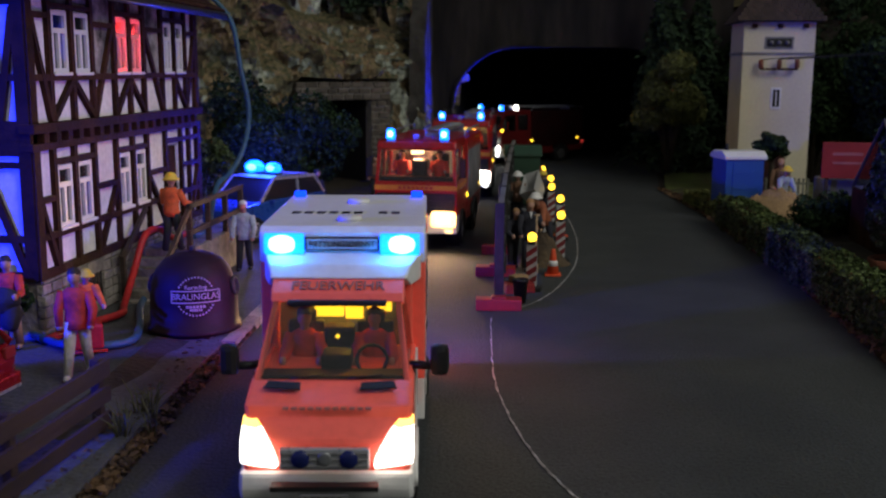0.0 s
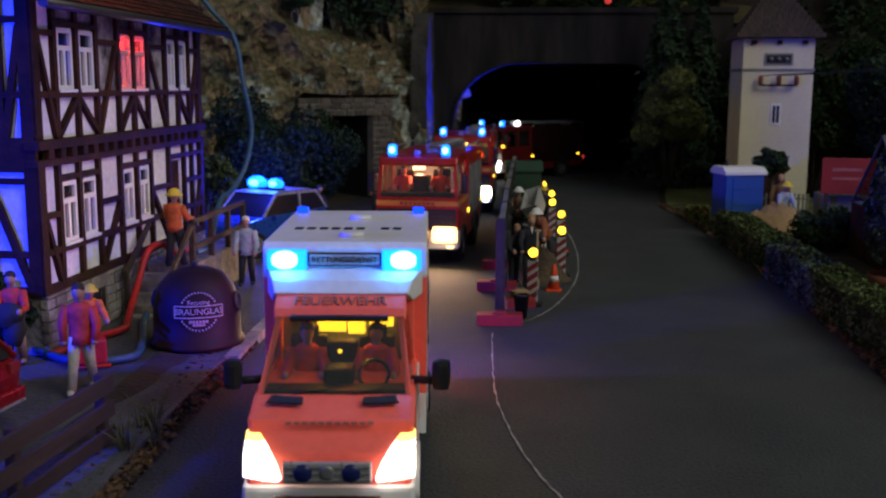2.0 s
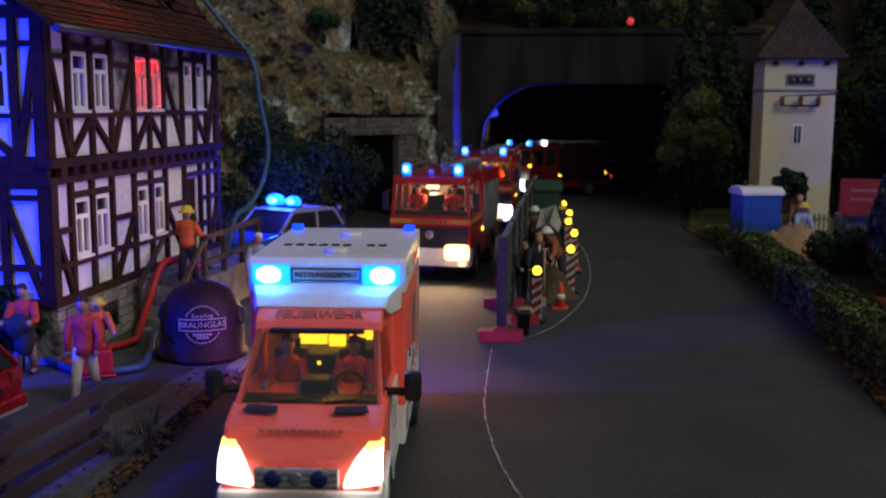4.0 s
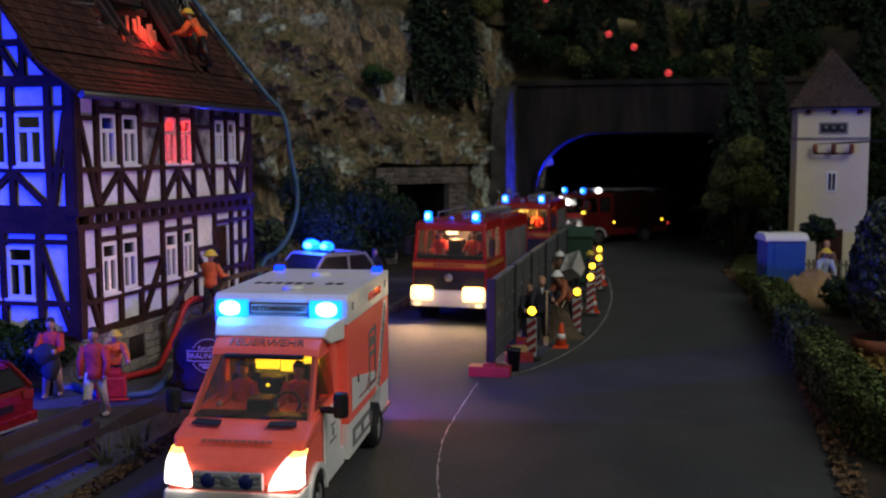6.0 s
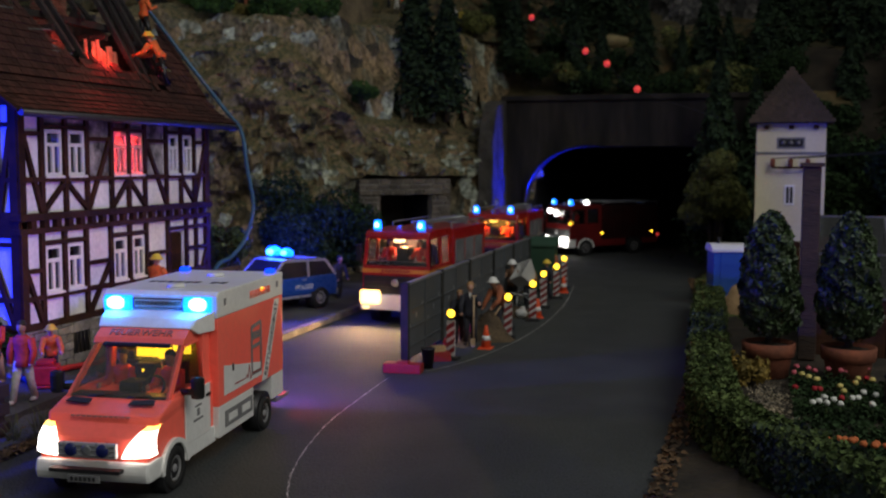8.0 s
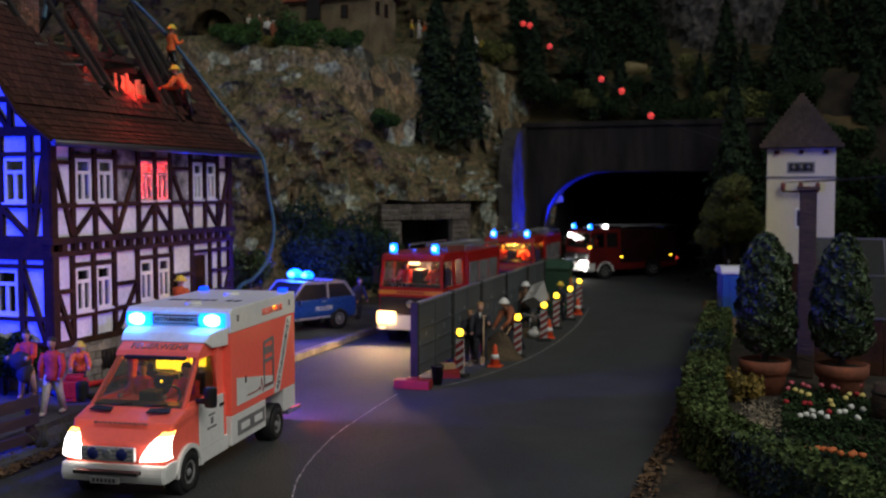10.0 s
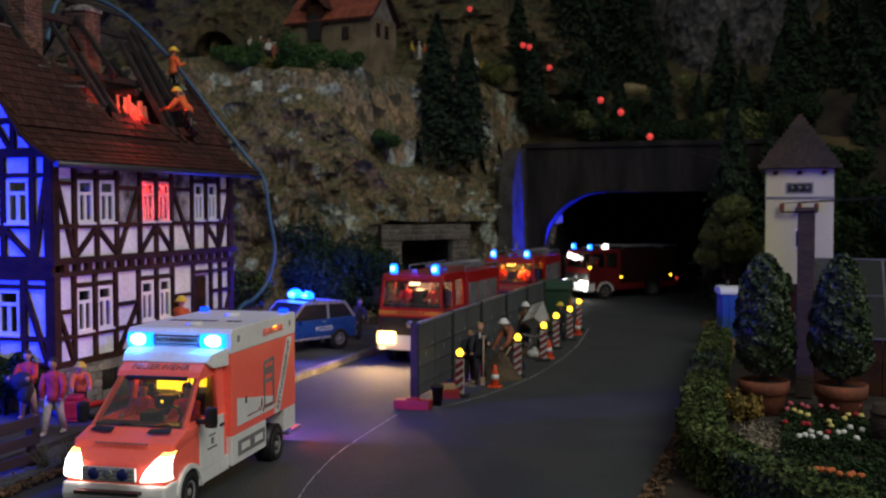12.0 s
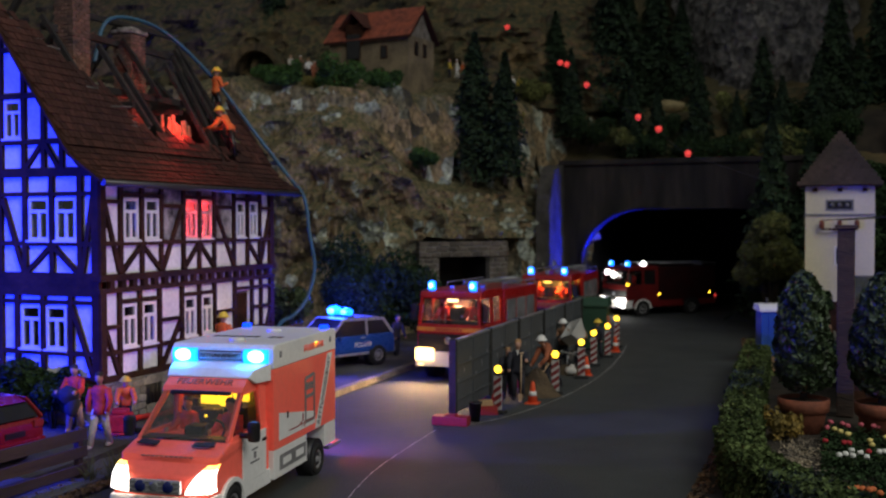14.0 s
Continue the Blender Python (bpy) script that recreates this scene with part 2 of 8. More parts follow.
GREENHOUSE_BAR = paint("greenhouse_bar", (0.1, 0.1, 0.095), (0.07, 0.07, 0.065), 1.0, 0.6, 0.1, 9)
SCREE = paint("hill_earth", (0.155, 0.108, 0.044), (0.028, 0.029, 0.015), 0.22, 0.95, 1.0, 2.6, c3=(0.075, 0.062, 0.027))
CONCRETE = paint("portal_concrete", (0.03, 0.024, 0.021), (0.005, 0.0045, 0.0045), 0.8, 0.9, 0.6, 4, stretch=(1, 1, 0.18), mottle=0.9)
WING = paint("wing_plaster", (0.085, 0.078, 0.068), (0.035, 0.032, 0.028), 0.8, 0.9, 0.7, 4)
# Near-black lining: the darkness inside the openings is put into the colour.
OPENING_DARK = paint("opening_dark", (0.01, 0.01, 0.01), (0.006, 0.006, 0.006), 0.5, 0.95, 0.3, 4)
TOWER_WHITE = paint("cream_render", (0.62, 0.57, 0.41), (0.55, 0.5, 0.36), 0.5, 0.85, 0.1, 10)
WHITE = paint("white_plastic", (0.74, 0.74, 0.71), (0.66, 0.66, 0.63), 0.8, 0.4, 0.06, 9)
ORANGE = paint("luminous_orange_paint", (1.0, 0.16, 0.108), (1.0, 0.148, 0.1), 0.8, 0.4, 0.05, 9)
ENGINE_RED = paint("engine_red_paint", (0.33, 0.011, 0.01), (0.27, 0.009, 0.008), 0.8, 0.3, 0.05, 9, coat=0.3)
CAR_RED = paint("dark_red_paint", (0.24, 0.008, 0.012), (0.19, 0.006, 0.01), 0.8, 0.25, 0.04, 9, coat=0.4)
YELLOW = paint("yellow_stripe", (0.5, 0.2, 0.03), None, 0.8, 0.5, 0.05, 9)
POLICE_BLUE = paint("police_blue_paint", (0.015, 0.07, 0.3), (0.012, 0.055, 0.25), 0.8, 0.3, 0.05, 9, coat=0.3)
SILVER = paint("silver_paint", (0.5, 0.51, 0.53), (0.42, 0.43, 0.45), 0.8, 0.3, 0.05, 9, metal=0.5)
STEEL = paint("grey_steel", (0.32, 0.33, 0.34), (0.22, 0.23, 0.24), 1.0, 0.5, 0.15, 8, metal=0.6)
POST_STEEL = paint("dull_post_steel", (0.035, 0.035, 0.032), (0.022, 0.022, 0.02), 0.8, 0.8, 0.2, 6, spec=0.15)
PANEL = paint("hoarding_grey", (0.075, 0.083, 0.09), (0.055, 0.061, 0.066), 0.6, 0.6, 0.08, 6)
RIM = paint("wheel_rim_grey", (0.3, 0.3, 0.3), (0.2, 0.2, 0.2), 1.0, 0.4, 0.05, 9)
RUBBER = paint("black_rubber", (0.015, 0.015, 0.015), (0.01, 0.01, 0.01), 1.0, 0.75, 0.3, 12)
BLACK = paint("black_plastic", (0.014, 0.014, 0.015), (0.009, 0.009, 0.01), 1.0, 0.45, 0.08, 9)
GREY = paint("grey_plastic", (0.2, 0.2, 0.2), (0.14, 0.14, 0.14), 1.0, 0.55, 0.1, 9)
LENS_DARK = paint("dark_blue_lens", (0.012, 0.02, 0.12), None, 1.0, 0.2, 0.0, 9)
BIN_BROWN = paint("brown_bin_plastic", (0.02, 0.007, 0.008), (0.015, 0.005, 0.007), 0.8, 0.6, 0.08, 8, spec=0.22)
WOOD = paint("weathered_wood", (0.06, 0.036, 0.024), (0.028, 0.019, 0.015), 0.7, 0.8, 0.6, 6, stretch=(1, 1, 4), island=0.15)
TERRACOTTA = paint("terracotta", (0.23, 0.07, 0.035), (0.15, 0.05, 0.027), 1.4, 0.85, 0.3, 8)
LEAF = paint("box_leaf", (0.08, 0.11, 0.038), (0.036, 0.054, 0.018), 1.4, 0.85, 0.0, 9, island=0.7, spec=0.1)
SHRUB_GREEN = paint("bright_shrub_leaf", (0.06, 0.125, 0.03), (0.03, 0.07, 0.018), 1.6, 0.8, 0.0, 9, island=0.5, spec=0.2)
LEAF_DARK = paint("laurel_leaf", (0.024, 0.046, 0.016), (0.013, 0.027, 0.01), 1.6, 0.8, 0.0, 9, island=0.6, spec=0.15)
LEAF_OLIVE = paint("olive_leaf", (0.15, 0.165, 0.045), (0.08, 0.09, 0.026), 0.9, 0.85, 0.0, 9, island=0.5)
STRAW = paint("dry_grass", (0.13, 0.13, 0.045), (0.07, 0.07, 0.03), 3.0, 0.9, 0.0, 9, island=0.4)
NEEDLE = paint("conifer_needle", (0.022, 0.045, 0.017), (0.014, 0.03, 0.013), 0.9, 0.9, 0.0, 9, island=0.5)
LITTER = paint("dry_leaf_litter", (0.14, 0.08, 0.038), (0.06, 0.038, 0.022), 2.0, 0.9, 0.0, 9, island=0.5)
BARK = paint("bark", (0.06, 0.045, 0.03), (0.035, 0.027, 0.02), 1.5, 0.95, 0.8, 8)
CHALK = paint("chalk_white", (0.42, 0.42, 0.42), (0.15, 0.15, 0.15), 4.0, 0.9, 0.3, 18)
DUG = paint("dug_earth", (0.095, 0.066, 0.036), (0.045, 0.031, 0.019), 1.6, 0.95, 0.8, 9)
SAND = paint("sand", (0.4, 0.26, 0.13), (0.28, 0.18, 0.09), 1.2, 0.95, 0.6, 14)
RED_HOSE = paint("red_hose", (0.5, 0.02, 0.02), None, 1.0, 0.5, 0.2, 9)
BLUE_HOSE = paint("blue_hose", (0.04, 0.115, 0.19), (0.03, 0.085, 0.15), 1.0, 0.45, 0.2, 9)
RED_WHITE = paint("signal_red", (0.27, 0.018, 0.018), None, 1.0, 0.6, 0.1, 9)
CONE_RED = paint("cone_orange", (0.8, 0.1, 0.03), None, 1.0, 0.55, 0.1, 9)
LOO_BLUE = paint("loo_blue", (0.012, 0.075, 0.34), (0.01, 0.06, 0.28), 1.0, 0.55, 0.1, 8)
BIN_GREEN = paint("dark_green_plastic", (0.02, 0.06, 0.035), None, 1.0, 0.5, 0.1, 9)
SKIN = paint("skin_plastic", (0.5, 0.28, 0.2), None, 1.0, 0.6, 0.05, 9)
CLOTH_RED = paint("red_jersey", (0.62, 0.05, 0.042), (0.52, 0.04, 0.034), 2.0, 0.75, 0.3, 10)
CLOTH_ORANGE = paint("orange_jacket", (0.75, 0.16, 0.03), (0.62, 0.12, 0.03), 2.0, 0.75, 0.2, 10)
CLOTH_CREAM = paint("cream_trousers", (0.62, 0.58, 0.5), None, 2.0, 0.75, 0.2, 10)
CLOTH_DARK = paint("dark_cloth", (0.025, 0.027, 0.04), (0.018, 0.018, 0.025), 2.0, 0.8, 0.2, 10)
CLOTH_BLUE = paint("pale_blue_shirt", (0.4, 0.46, 0.56), None, 2.0, 0.75, 0.2, 10)
HELMET = paint("yellow_helmet", (0.8, 0.58, 0.06), None, 2.0, 0.4, 0.05, 9)
RUST_CLOTH = paint("rust_jacket", (0.32, 0.1, 0.045), (0.24, 0.08, 0.04), 2.0, 0.8, 0.2, 10)
BROWN_CLOTH = paint("brown_cloth", (0.22, 0.12, 0.07), None, 2.0, 0.8, 0.2, 10)
def cloth(name, colour):
    """Thin cloth that lets light through."""
    m = bpy.data.materials.new(name)
    m.use_nodes = True
    n, l = m.node_tree.nodes, m.node_tree.links
    tr, df, mx, nz, rp = n.new("ShaderNodeBsdfTranslucent"), n.new("ShaderNodeBsdfDiffuse"), n.new("ShaderNodeMixShader"), n.new("ShaderNodeTexNoise"), n.new("ShaderNodeValToRGB")
    nz.inputs["Scale"].default_value = 700
    rp.color_ramp.elements[0].color, rp.color_ramp.elements[1].color = (*[c * 0.7 for c in colour], 1), (*colour, 1)
    l.new(nz.outputs["Fac"], rp.inputs[0])
    l.new(rp.outputs[0], tr.inputs[0]), l.new(rp.outputs[0], df.inputs[0])
    mx.inputs[0].default_value = 0.4
    l.new(tr.outputs[0], mx.inputs[1]), l.new(df.outputs[0], mx.inputs[2]), l.new(mx.outputs[0], n["Material Output"].inputs[0])
    return m


GLOW_CLOTH = cloth("glow_cloth", (0.8, 0.74, 0.72))
GLASS = glazing("window_glass", (0.55, 0.58, 0.6))
SCREEN = glazing("windscreen_glass", (0.8, 0.82, 0.82))
BLUE_ON = glow("lit_blue_lens", (0.001, 0.03, 1.0), 3.2)
BEACON_CORE = glow("beacon_core", (0.12, 0.6, 1.0), 4.0)
CYAN_ON = glow("lit_beacon_lens", (0.004, 0.14, 1.0), 4.0)
DECAL = paint("faded_lettering", (0.36, 0.13, 0.1), (0.28, 0.11, 0.09), 2.0, 0.5, 0.05, 9)
PRINT = paint("white_print", (0.36, 0.34, 0.33), (0.27, 0.26, 0.25), 2.0, 0.6, 0.05, 9)
HEAD_ON = glow("lit_headlamp", (1.0, 0.93, 0.8), 4.0)
TURN_ON = glow("lit_turn_lamp", (1.0, 0.62, 0.12), 3.0)
CORE_ON = glow("lit_beacon_core", (0.5, 0.97, 1.0), 2.2)
WARM_ON = glow("lit_warm_lamp", (1.0, 0.7, 0.32), 4.5)
YELLOW_HEAD_ON = glow("lit_yellow_headlamp", (1.0, 0.68, 0.3), 2.2)
AMBER_ON = glow("lit_amber_lamp", (1.0, 0.58, 0.03), 3.5)
CAB_ON = glow("lit_cab_strip", (1.0, 0.58, 0.02), 2.5)
RED_ON = glow("lit_red_lamp", (1.0, 0.07, 0.06), 0.38)
WHITE_ON = glow("lit_white_lamp", (1.0, 0.97, 0.9), 5.0)


# ---- shape helpers ----
def box(bm, x0, x1, y0, y1, z0, z1, bevel=0.0, turn=None):
    vs = [bm.verts.new((x, y, z)) for x in (x0, x1) for y in (y0, y1) for z in (z0, z1)]
    fs = [bm.faces.new([vs[i] for i in f]) for f in ((0, 1, 3, 2), (4, 6, 7, 5), (0, 4, 5, 1), (2, 3, 7, 6), (0, 2, 6, 4), (1, 5, 7, 3))]
    if bevel:
        es = {e for f in fs for e in f.edges}
        got = bmesh.ops.bevel(bm, geom=list(es), offset=bevel, segments=2, affect="EDGES", profile=0.6)
        vs = list({v for f in got["faces"] for v in f.verts})
    if turn:
        bmesh.ops.transform(bm, matrix=turn, verts=vs)
    return bm


def bar(bm, p, q, w, d, up=(0, 0, 1)):
    """A beam from p to q, w wide and d deep."""
    p, q = Vector(p), Vector(q)
    a = (q - p).normalized()
    s = a.cross(Vector(up))
    s = s.normalized() if s.length > 1e-5 else Vector((1, 0, 0))
    u = s.cross(a)
    r = [[bm.verts.new(c + s * i * w / 2 + u * j * d / 2) for i, j in ((-1, -1), (1, -1), (1, 1), (-1, 1))] for c in (p, q)]
    bm.faces.new(r[0][::-1]), bm.faces.new(r[1])
    for k in range(4):
        bm.faces.new((r[0][k], r[0][(k + 1) % 4], r[1][(k + 1) % 4], r[1][k]))
    return bm


def rod(bm, pts, r, seg=8):
    """A round bar along points; r may change along it."""
    pts = [Vector(p) for p in pts]
    rs = r if isinstance(r, (list, tuple)) else [r] * len(pts)
    rings, side = [], None
    for i, p in enumerate(pts):
        a = (pts[min(i + 1, len(pts) - 1)] - pts[max(i - 1, 0)]).normalized()
        ref = side if side else (Vector((0, 0, 1)) if abs(a.z) < 0.9 else Vector((1, 0, 0)))
        s = (ref - a * ref.dot(a)).normalized()
        side, u = s, a.cross(s)
        rings.append([bm.verts.new(p + (s * math.cos(t) + u * math.sin(t)) * rs[i]) for t in (2 * math.pi * k / seg for k in range(seg))])
    for a, b in zip(rings, rings[1:]):
        for k in range(seg):
            bm.faces.new((a[k], a[(k + 1) % seg], b[(k + 1) % seg], b[k])).smooth = True
    bm.faces.new(rings[0][::-1]), bm.faces.new(rings[-1])
    return bm


def lathe(bm, prof, seg=20, at=(0, 0, 0), squash=(1, 1), caps=True):
    rings = [[bm.verts.new((at[0] + r * squash[0] * math.cos(2 * math.pi * k / seg), at[1] + r * squash[1] * math.sin(2 * math.pi * k / seg), at[2] + z)) for k in range(seg)] for r, z in prof]
    for a, b in zip(rings, rings[1:]):
        for k in range(seg):
            bm.faces.new((a[k], a[(k + 1) % seg], b[(k + 1) % seg], b[k])).smooth = True
    if caps:
        bm.faces.new(rings[0][::-1]), bm.faces.new(rings[-1])
    return bm


def half_ring(bm, x0, x1, y, z, r0, r1, n=14):
    """A wheel-arch lip: half a ring about the axle at (y, z), from x0 to x1."""
    rows = []
    for k in range(n + 1):
        a = math.pi * k / n
        rows.append([bm.verts.new((x, y - r * math.cos(a), z + r * math.sin(a))) for x, r in ((x0, r0), (x1, r0), (x1, r1), (x0, r1))])
    for p, q in zip(rows, rows[1:]):
        for k in range(4):
            bm.faces.new((p[k], p[(k + 1) % 4], q[(k + 1) % 4], q[k])).smooth = k % 2 == 0
    bm.faces.new(rows[0]), bm.faces.new(rows[-1])
    bmesh.ops.recalc_face_normals(bm, faces=bm.faces)
    return bm


def prism(bm, prof, x0, x1, bevel=0.0):
    """A side profile of (y, z) points, drawn out from x0 to x1."""
    a, b = ([bm.verts.new((x, y, z)) for y, z in prof] for x in (x0, x1))
    fs = [bm.faces.new(a), bm.faces.new(b[::-1])]
    fs += [bm.faces.new((a[k - 1], b[k - 1], b[k], a[k])) for k in range(len(prof))]
    bmesh.ops.recalc_face_normals(bm, faces=fs)
    if bevel:
        es = {e for f in fs for e in f.edges}
        bmesh.ops.bevel(bm, geom=list(es), offset=bevel, segments=2, affect="EDGES", profile=0.6)
    return bm


def ball(bm, c, r, scale=(1, 1, 1), seg=12):
    m = Matrix.Translation(c) @ Matrix.Diagonal((*[r * s for s in scale], 1))
    got = bmesh.ops.create_uvsphere(bm, u_segments=seg, v_segments=max(seg // 2, 4), radius=1, matrix=m)
    for f in {f for v in got["verts"] for f in v.link_faces}:
        f.smooth = True
    return bm


def mesh_of(name, bm, mats):
    me = bpy.data.meshes.new(name)
    bmesh.ops.recalc_face_normals(bm, faces=bm.faces)
    bm.to_mesh(me)
    bm.free()
    me.transform(Matrix.Scale(S, 4))
    for m in mats if isinstance(mats, (list, tuple)) else [mats]:
        me.materials.append(m)
    return me


def part(name, bm, material, parent, label="", kind=""):
    ob = new(name, mesh_of(name, bm, material))
    ob.parent = parent
    return tagged(ob, label=label, kind=kind)


def thing(name, label, category, at=(0, 0, 0), rz=0.0, group="", kind=""):
    ob = new(name)
    ob.empty_display_size = 0.01
    ob.matrix_world = pose(at[0] * S, at[1] * S, at[2] * S, 0, 0, rz)
    return tagged(ob, label=label, category=category, group=group, kind=kind)


def solid(name, bm, material, label, category, at=(0, 0, 0), rz=0.0, group="", kind=""):
    ob = new(name, mesh_of(name, bm, material))
    ob.matrix_world = pose(at[0] * S, at[1] * S, at[2] * S, 0, 0, rz)
    return tagged(ob, label=label, category=category, group=group, kind=kind)


def place(x, y, z=0.0, rz=0.0):
    return pose(x * S, y * S, z * S, 0, 0, rz)


def leaves(name, pts, nrm, size, mats, rng, parent=None, flat=0.5, long=1.5):
    """One mesh of small folded leaves at points that face along the normals, more or less."""
    n = len(pts)
    nrm = nrm + rng.normal(0, flat, (n, 3))
    nrm /= np.linalg.norm(nrm, axis=1, keepdims=True)
    a = np.cross(nrm, rng.normal(0, 1, (n, 3)))
    a /= np.linalg.norm(a, axis=1, keepdims=True)
    b = np.cross(nrm, a)
    s = (size * rng.uniform(0.6, 1.35, n))[:, None]
    v = np.stack([pts - a * s * long / 2, pts + b * s / 2 + nrm * s * 0.2, pts + a * s * long / 2, pts - b * s / 2 + nrm * s * 0.2], 1).reshape(-1, 3) * S
    i = np.arange(n)[:, None] * 4
    f = np.concatenate([i + [[0, 1, 2]], i + [[0, 2, 3]]], 0)
    me = bpy.data.meshes.new(name)
    me.from_pydata(v.tolist(), [], f.tolist())
    me.materials.append(mats)
    ob = new(name, me)
    ob.parent = parent
    return ob


def letters(name, text, size, material, parent, m, bend=0.0, label=""):
    """Raised lettering of the built-in font, centred on the pose m of its thing."""
    cu = bpy.data.curves.new(name, "FONT")
    cu.body, cu.size, cu.extrude, cu.align_x, cu.align_y = text, size, 0.008, "CENTER", "CENTER"
    tmp = bpy.data.objects.new(name, cu)
    scene.collection.objects.link(tmp)
    bpy.context.view_layer.update()
    me = bpy.data.meshes.new_from_object(tmp.evaluated_get(bpy.context.evaluated_depsgraph_get()))
    bpy.data.objects.remove(tmp)
    me.transform(m)
    if bend:
        for v in me.vertices:
            x, r = v.co.x, -v.co.y
            v.co.x, v.co.y = math.sin(x / bend) * r, -math.cos(x / bend) * r
    me.transform(Matrix.Scale(S, 4))
    me.materials.clear()
    me.materials.append(material)
    ob = new(name, me)
    ob.parent = parent
    return tagged(ob, label=label)


B = bmesh.new

# ---- ground, road, pavement ----
RIGHT_EDGE = [(6.0, -30), (6.1, 11), (6.15, 17.3), (6.2, 26), (5.7, 37), (4.9, 45), (5.6, 52), (7.2, 55.2), (7.2, 76)]
LEFT_EDGE = [(-5.0, -30), (-5.3, 11), (-5.55, 15), (-5.75, 19), (-5.98, 25), (-6.05, 31.5), (-6.2, 38), (-5.6, 47), (-5.1, 54.8), (-5.1, 76)]


def along(line, y):
    return float(np.interp(y, [p[1] for p in line], [p[0] for p in line]))


def road_mesh():
    bm = B()
    rows = []
    for y in np.arange(-30, 76.1, 1.0):
        a, b = along(LEFT_EDGE, y), along(RIGHT_EDGE, y)
        rows.append([bm.verts.new((a + (b - a) * k / 12, y, 0.012 * noise.noise((a + k * 1.1, y * 0.5, 3.0)))) for k in range(13)])
    for r, q in zip(rows, rows[1:]):
        for k in range(12):
            bm.faces.new((r[k], r[k + 1], q[k + 1], q[k])).smooth = True
    return bm


solid("road", road_mesh(), ASPHALT, "dark grey asphalt road of the layout", "road", kind="structure")


def ground_mesh():
    bm = B()
    n, half = 30, 130
    g = [[bm.verts.new((-half + 2 * half * i / n, 25 - half + 2 * half * j / n, -0.06)) for j in range(n + 1)] for i in range(n + 1)]
    for i in range(n):
        for j in range(n):
            bm.faces.new((g[i][j], g[i + 1][j], g[i + 1][j + 1], g[i][j + 1]))
    return bm


solid("ground", ground_mesh(), SOIL, "brown scattered soil of the layout's base", "ground", kind="structure")


def strip(bm, line, y0, y1, off0, z0, off1, z1, step=0.7, wob=0.0, down=0.3):
    """A raised strip beside an edge, from one offset and height to another, closed down to the ground."""
    rows = []
    for y in np.arange(y0, y1 + 1e-6, step):
        x = along(line, y)
        w = wob * noise.noise((x, y * 0.9, 5.0))
        rows.append([bm.verts.new(p) for p in ((x + off0, y, z0 - down), (x + off0, y, z0 + w), (x + (off0 + off1) / 2, y, (z0 + z1) / 2 + w * 1.5), (x + off1, y, z1 + w), (x + off1, y, z1 - down))])
    for r, q in zip(rows, rows[1:]):
        for k in range(4):
            bm.faces.new((r[k], r[k + 1], q[k + 1], q[k]))
    for r in (rows[0], rows[-1]):
        bm.faces.new(r)
    return bm


solid("pavement", strip(B(), LEFT_EDGE, -30, 38, -0.02 - 0.22, 0.17, -40, 0.2, 1.0), PAVING, "grey paved yard in front of the house", "pavement", kind="structure")
solid("verge_left", strip(B(), LEFT_EDGE, -30, 17.6, -1.5, 0.235, 0.02, 0.012, 0.4, 0.05), SOIL, "brown earth verge beside the road", "ground", kind="structure")
solid("verge_right", strip(B(), RIGHT_EDGE, -30, 45, -0.05, 0.012, 1.3, 0.1, 0.4, 0.05), SOIL, "earth verge under the hedge", "ground", kind="structure")
solid("garden_ground", strip(B(), RIGHT_EDGE, -30, 34, 1.2, 0.06, 34, 0.1, 0.8, 0.06), SOIL, "dark garden earth behind the hedge", "ground", kind="structure")
solid("grass_bank", strip(B(), RIGHT_EDGE, 33, 53, 0.3, 0.02, 26, 0.5, 0.6, 0.25), GRASS, "patchy flocked grass beside the road", "ground", kind="structure")

# ---- chalk line on the road ----


def ribbon(pts, w, z):
    bm = B()
    rng = random.Random(4)
    out = []
    for (x0, y0), (x1, y1) in zip(pts, pts[1:]):
        n = max(int(math.hypot(x1 - x0, y1 - y0) / 0.16), 1)
        out += [(x0 + (x1 - x0) * k / n, y0 + (y1 - y0) * k / n) for k in range(n)]
    rows = []
    for k, (x, y) in enumerate(out):
        x2, y2 = out[min(k + 1, len(out) - 1)]
        x1, y1 = out[max(k - 1, 0)]
        d = math.hypot(x2 - x1, y2 - y1)
        nx, ny, ww = -(y2 - y1) / d, (x2 - x1) / d, w * rng.uniform(0.5, 1.3)
        c = rng.uniform(-0.012, 0.012)
        rows.append((bm.verts.new((x + nx * (ww / 2 + c), y + ny * (ww / 2 + c), z)), bm.verts.new((x - nx * (ww / 2 - c), y - ny * (ww / 2 - c), z))))
    for a, b in zip(rows, rows[1:]):
        bm.faces.new((a[0], a[1], b[1], b[0]))
    return bm


def smooth_line(ctrl, n=10):
    pts = []
    for i in range(len(ctrl) - 1):
        p = [Vector((*ctrl[max(min(i + k, len(ctrl) - 1), 0)], 0)[:3]) for k in (-1, 0, 1, 2)]
        for j in range(n):
            t = j / n
            pts.append(0.5 * ((2 * p[1]) + (-p[0] + p[2]) * t + (2 * p[0] - 5 * p[1] + 4 * p[2] - p[3]) * t * t + (-p[0] + 3 * p[1] - 3 * p[2] + p[3]) * t ** 3))
    return pts + [Vector((*ctrl[-1], 0)[:3])]


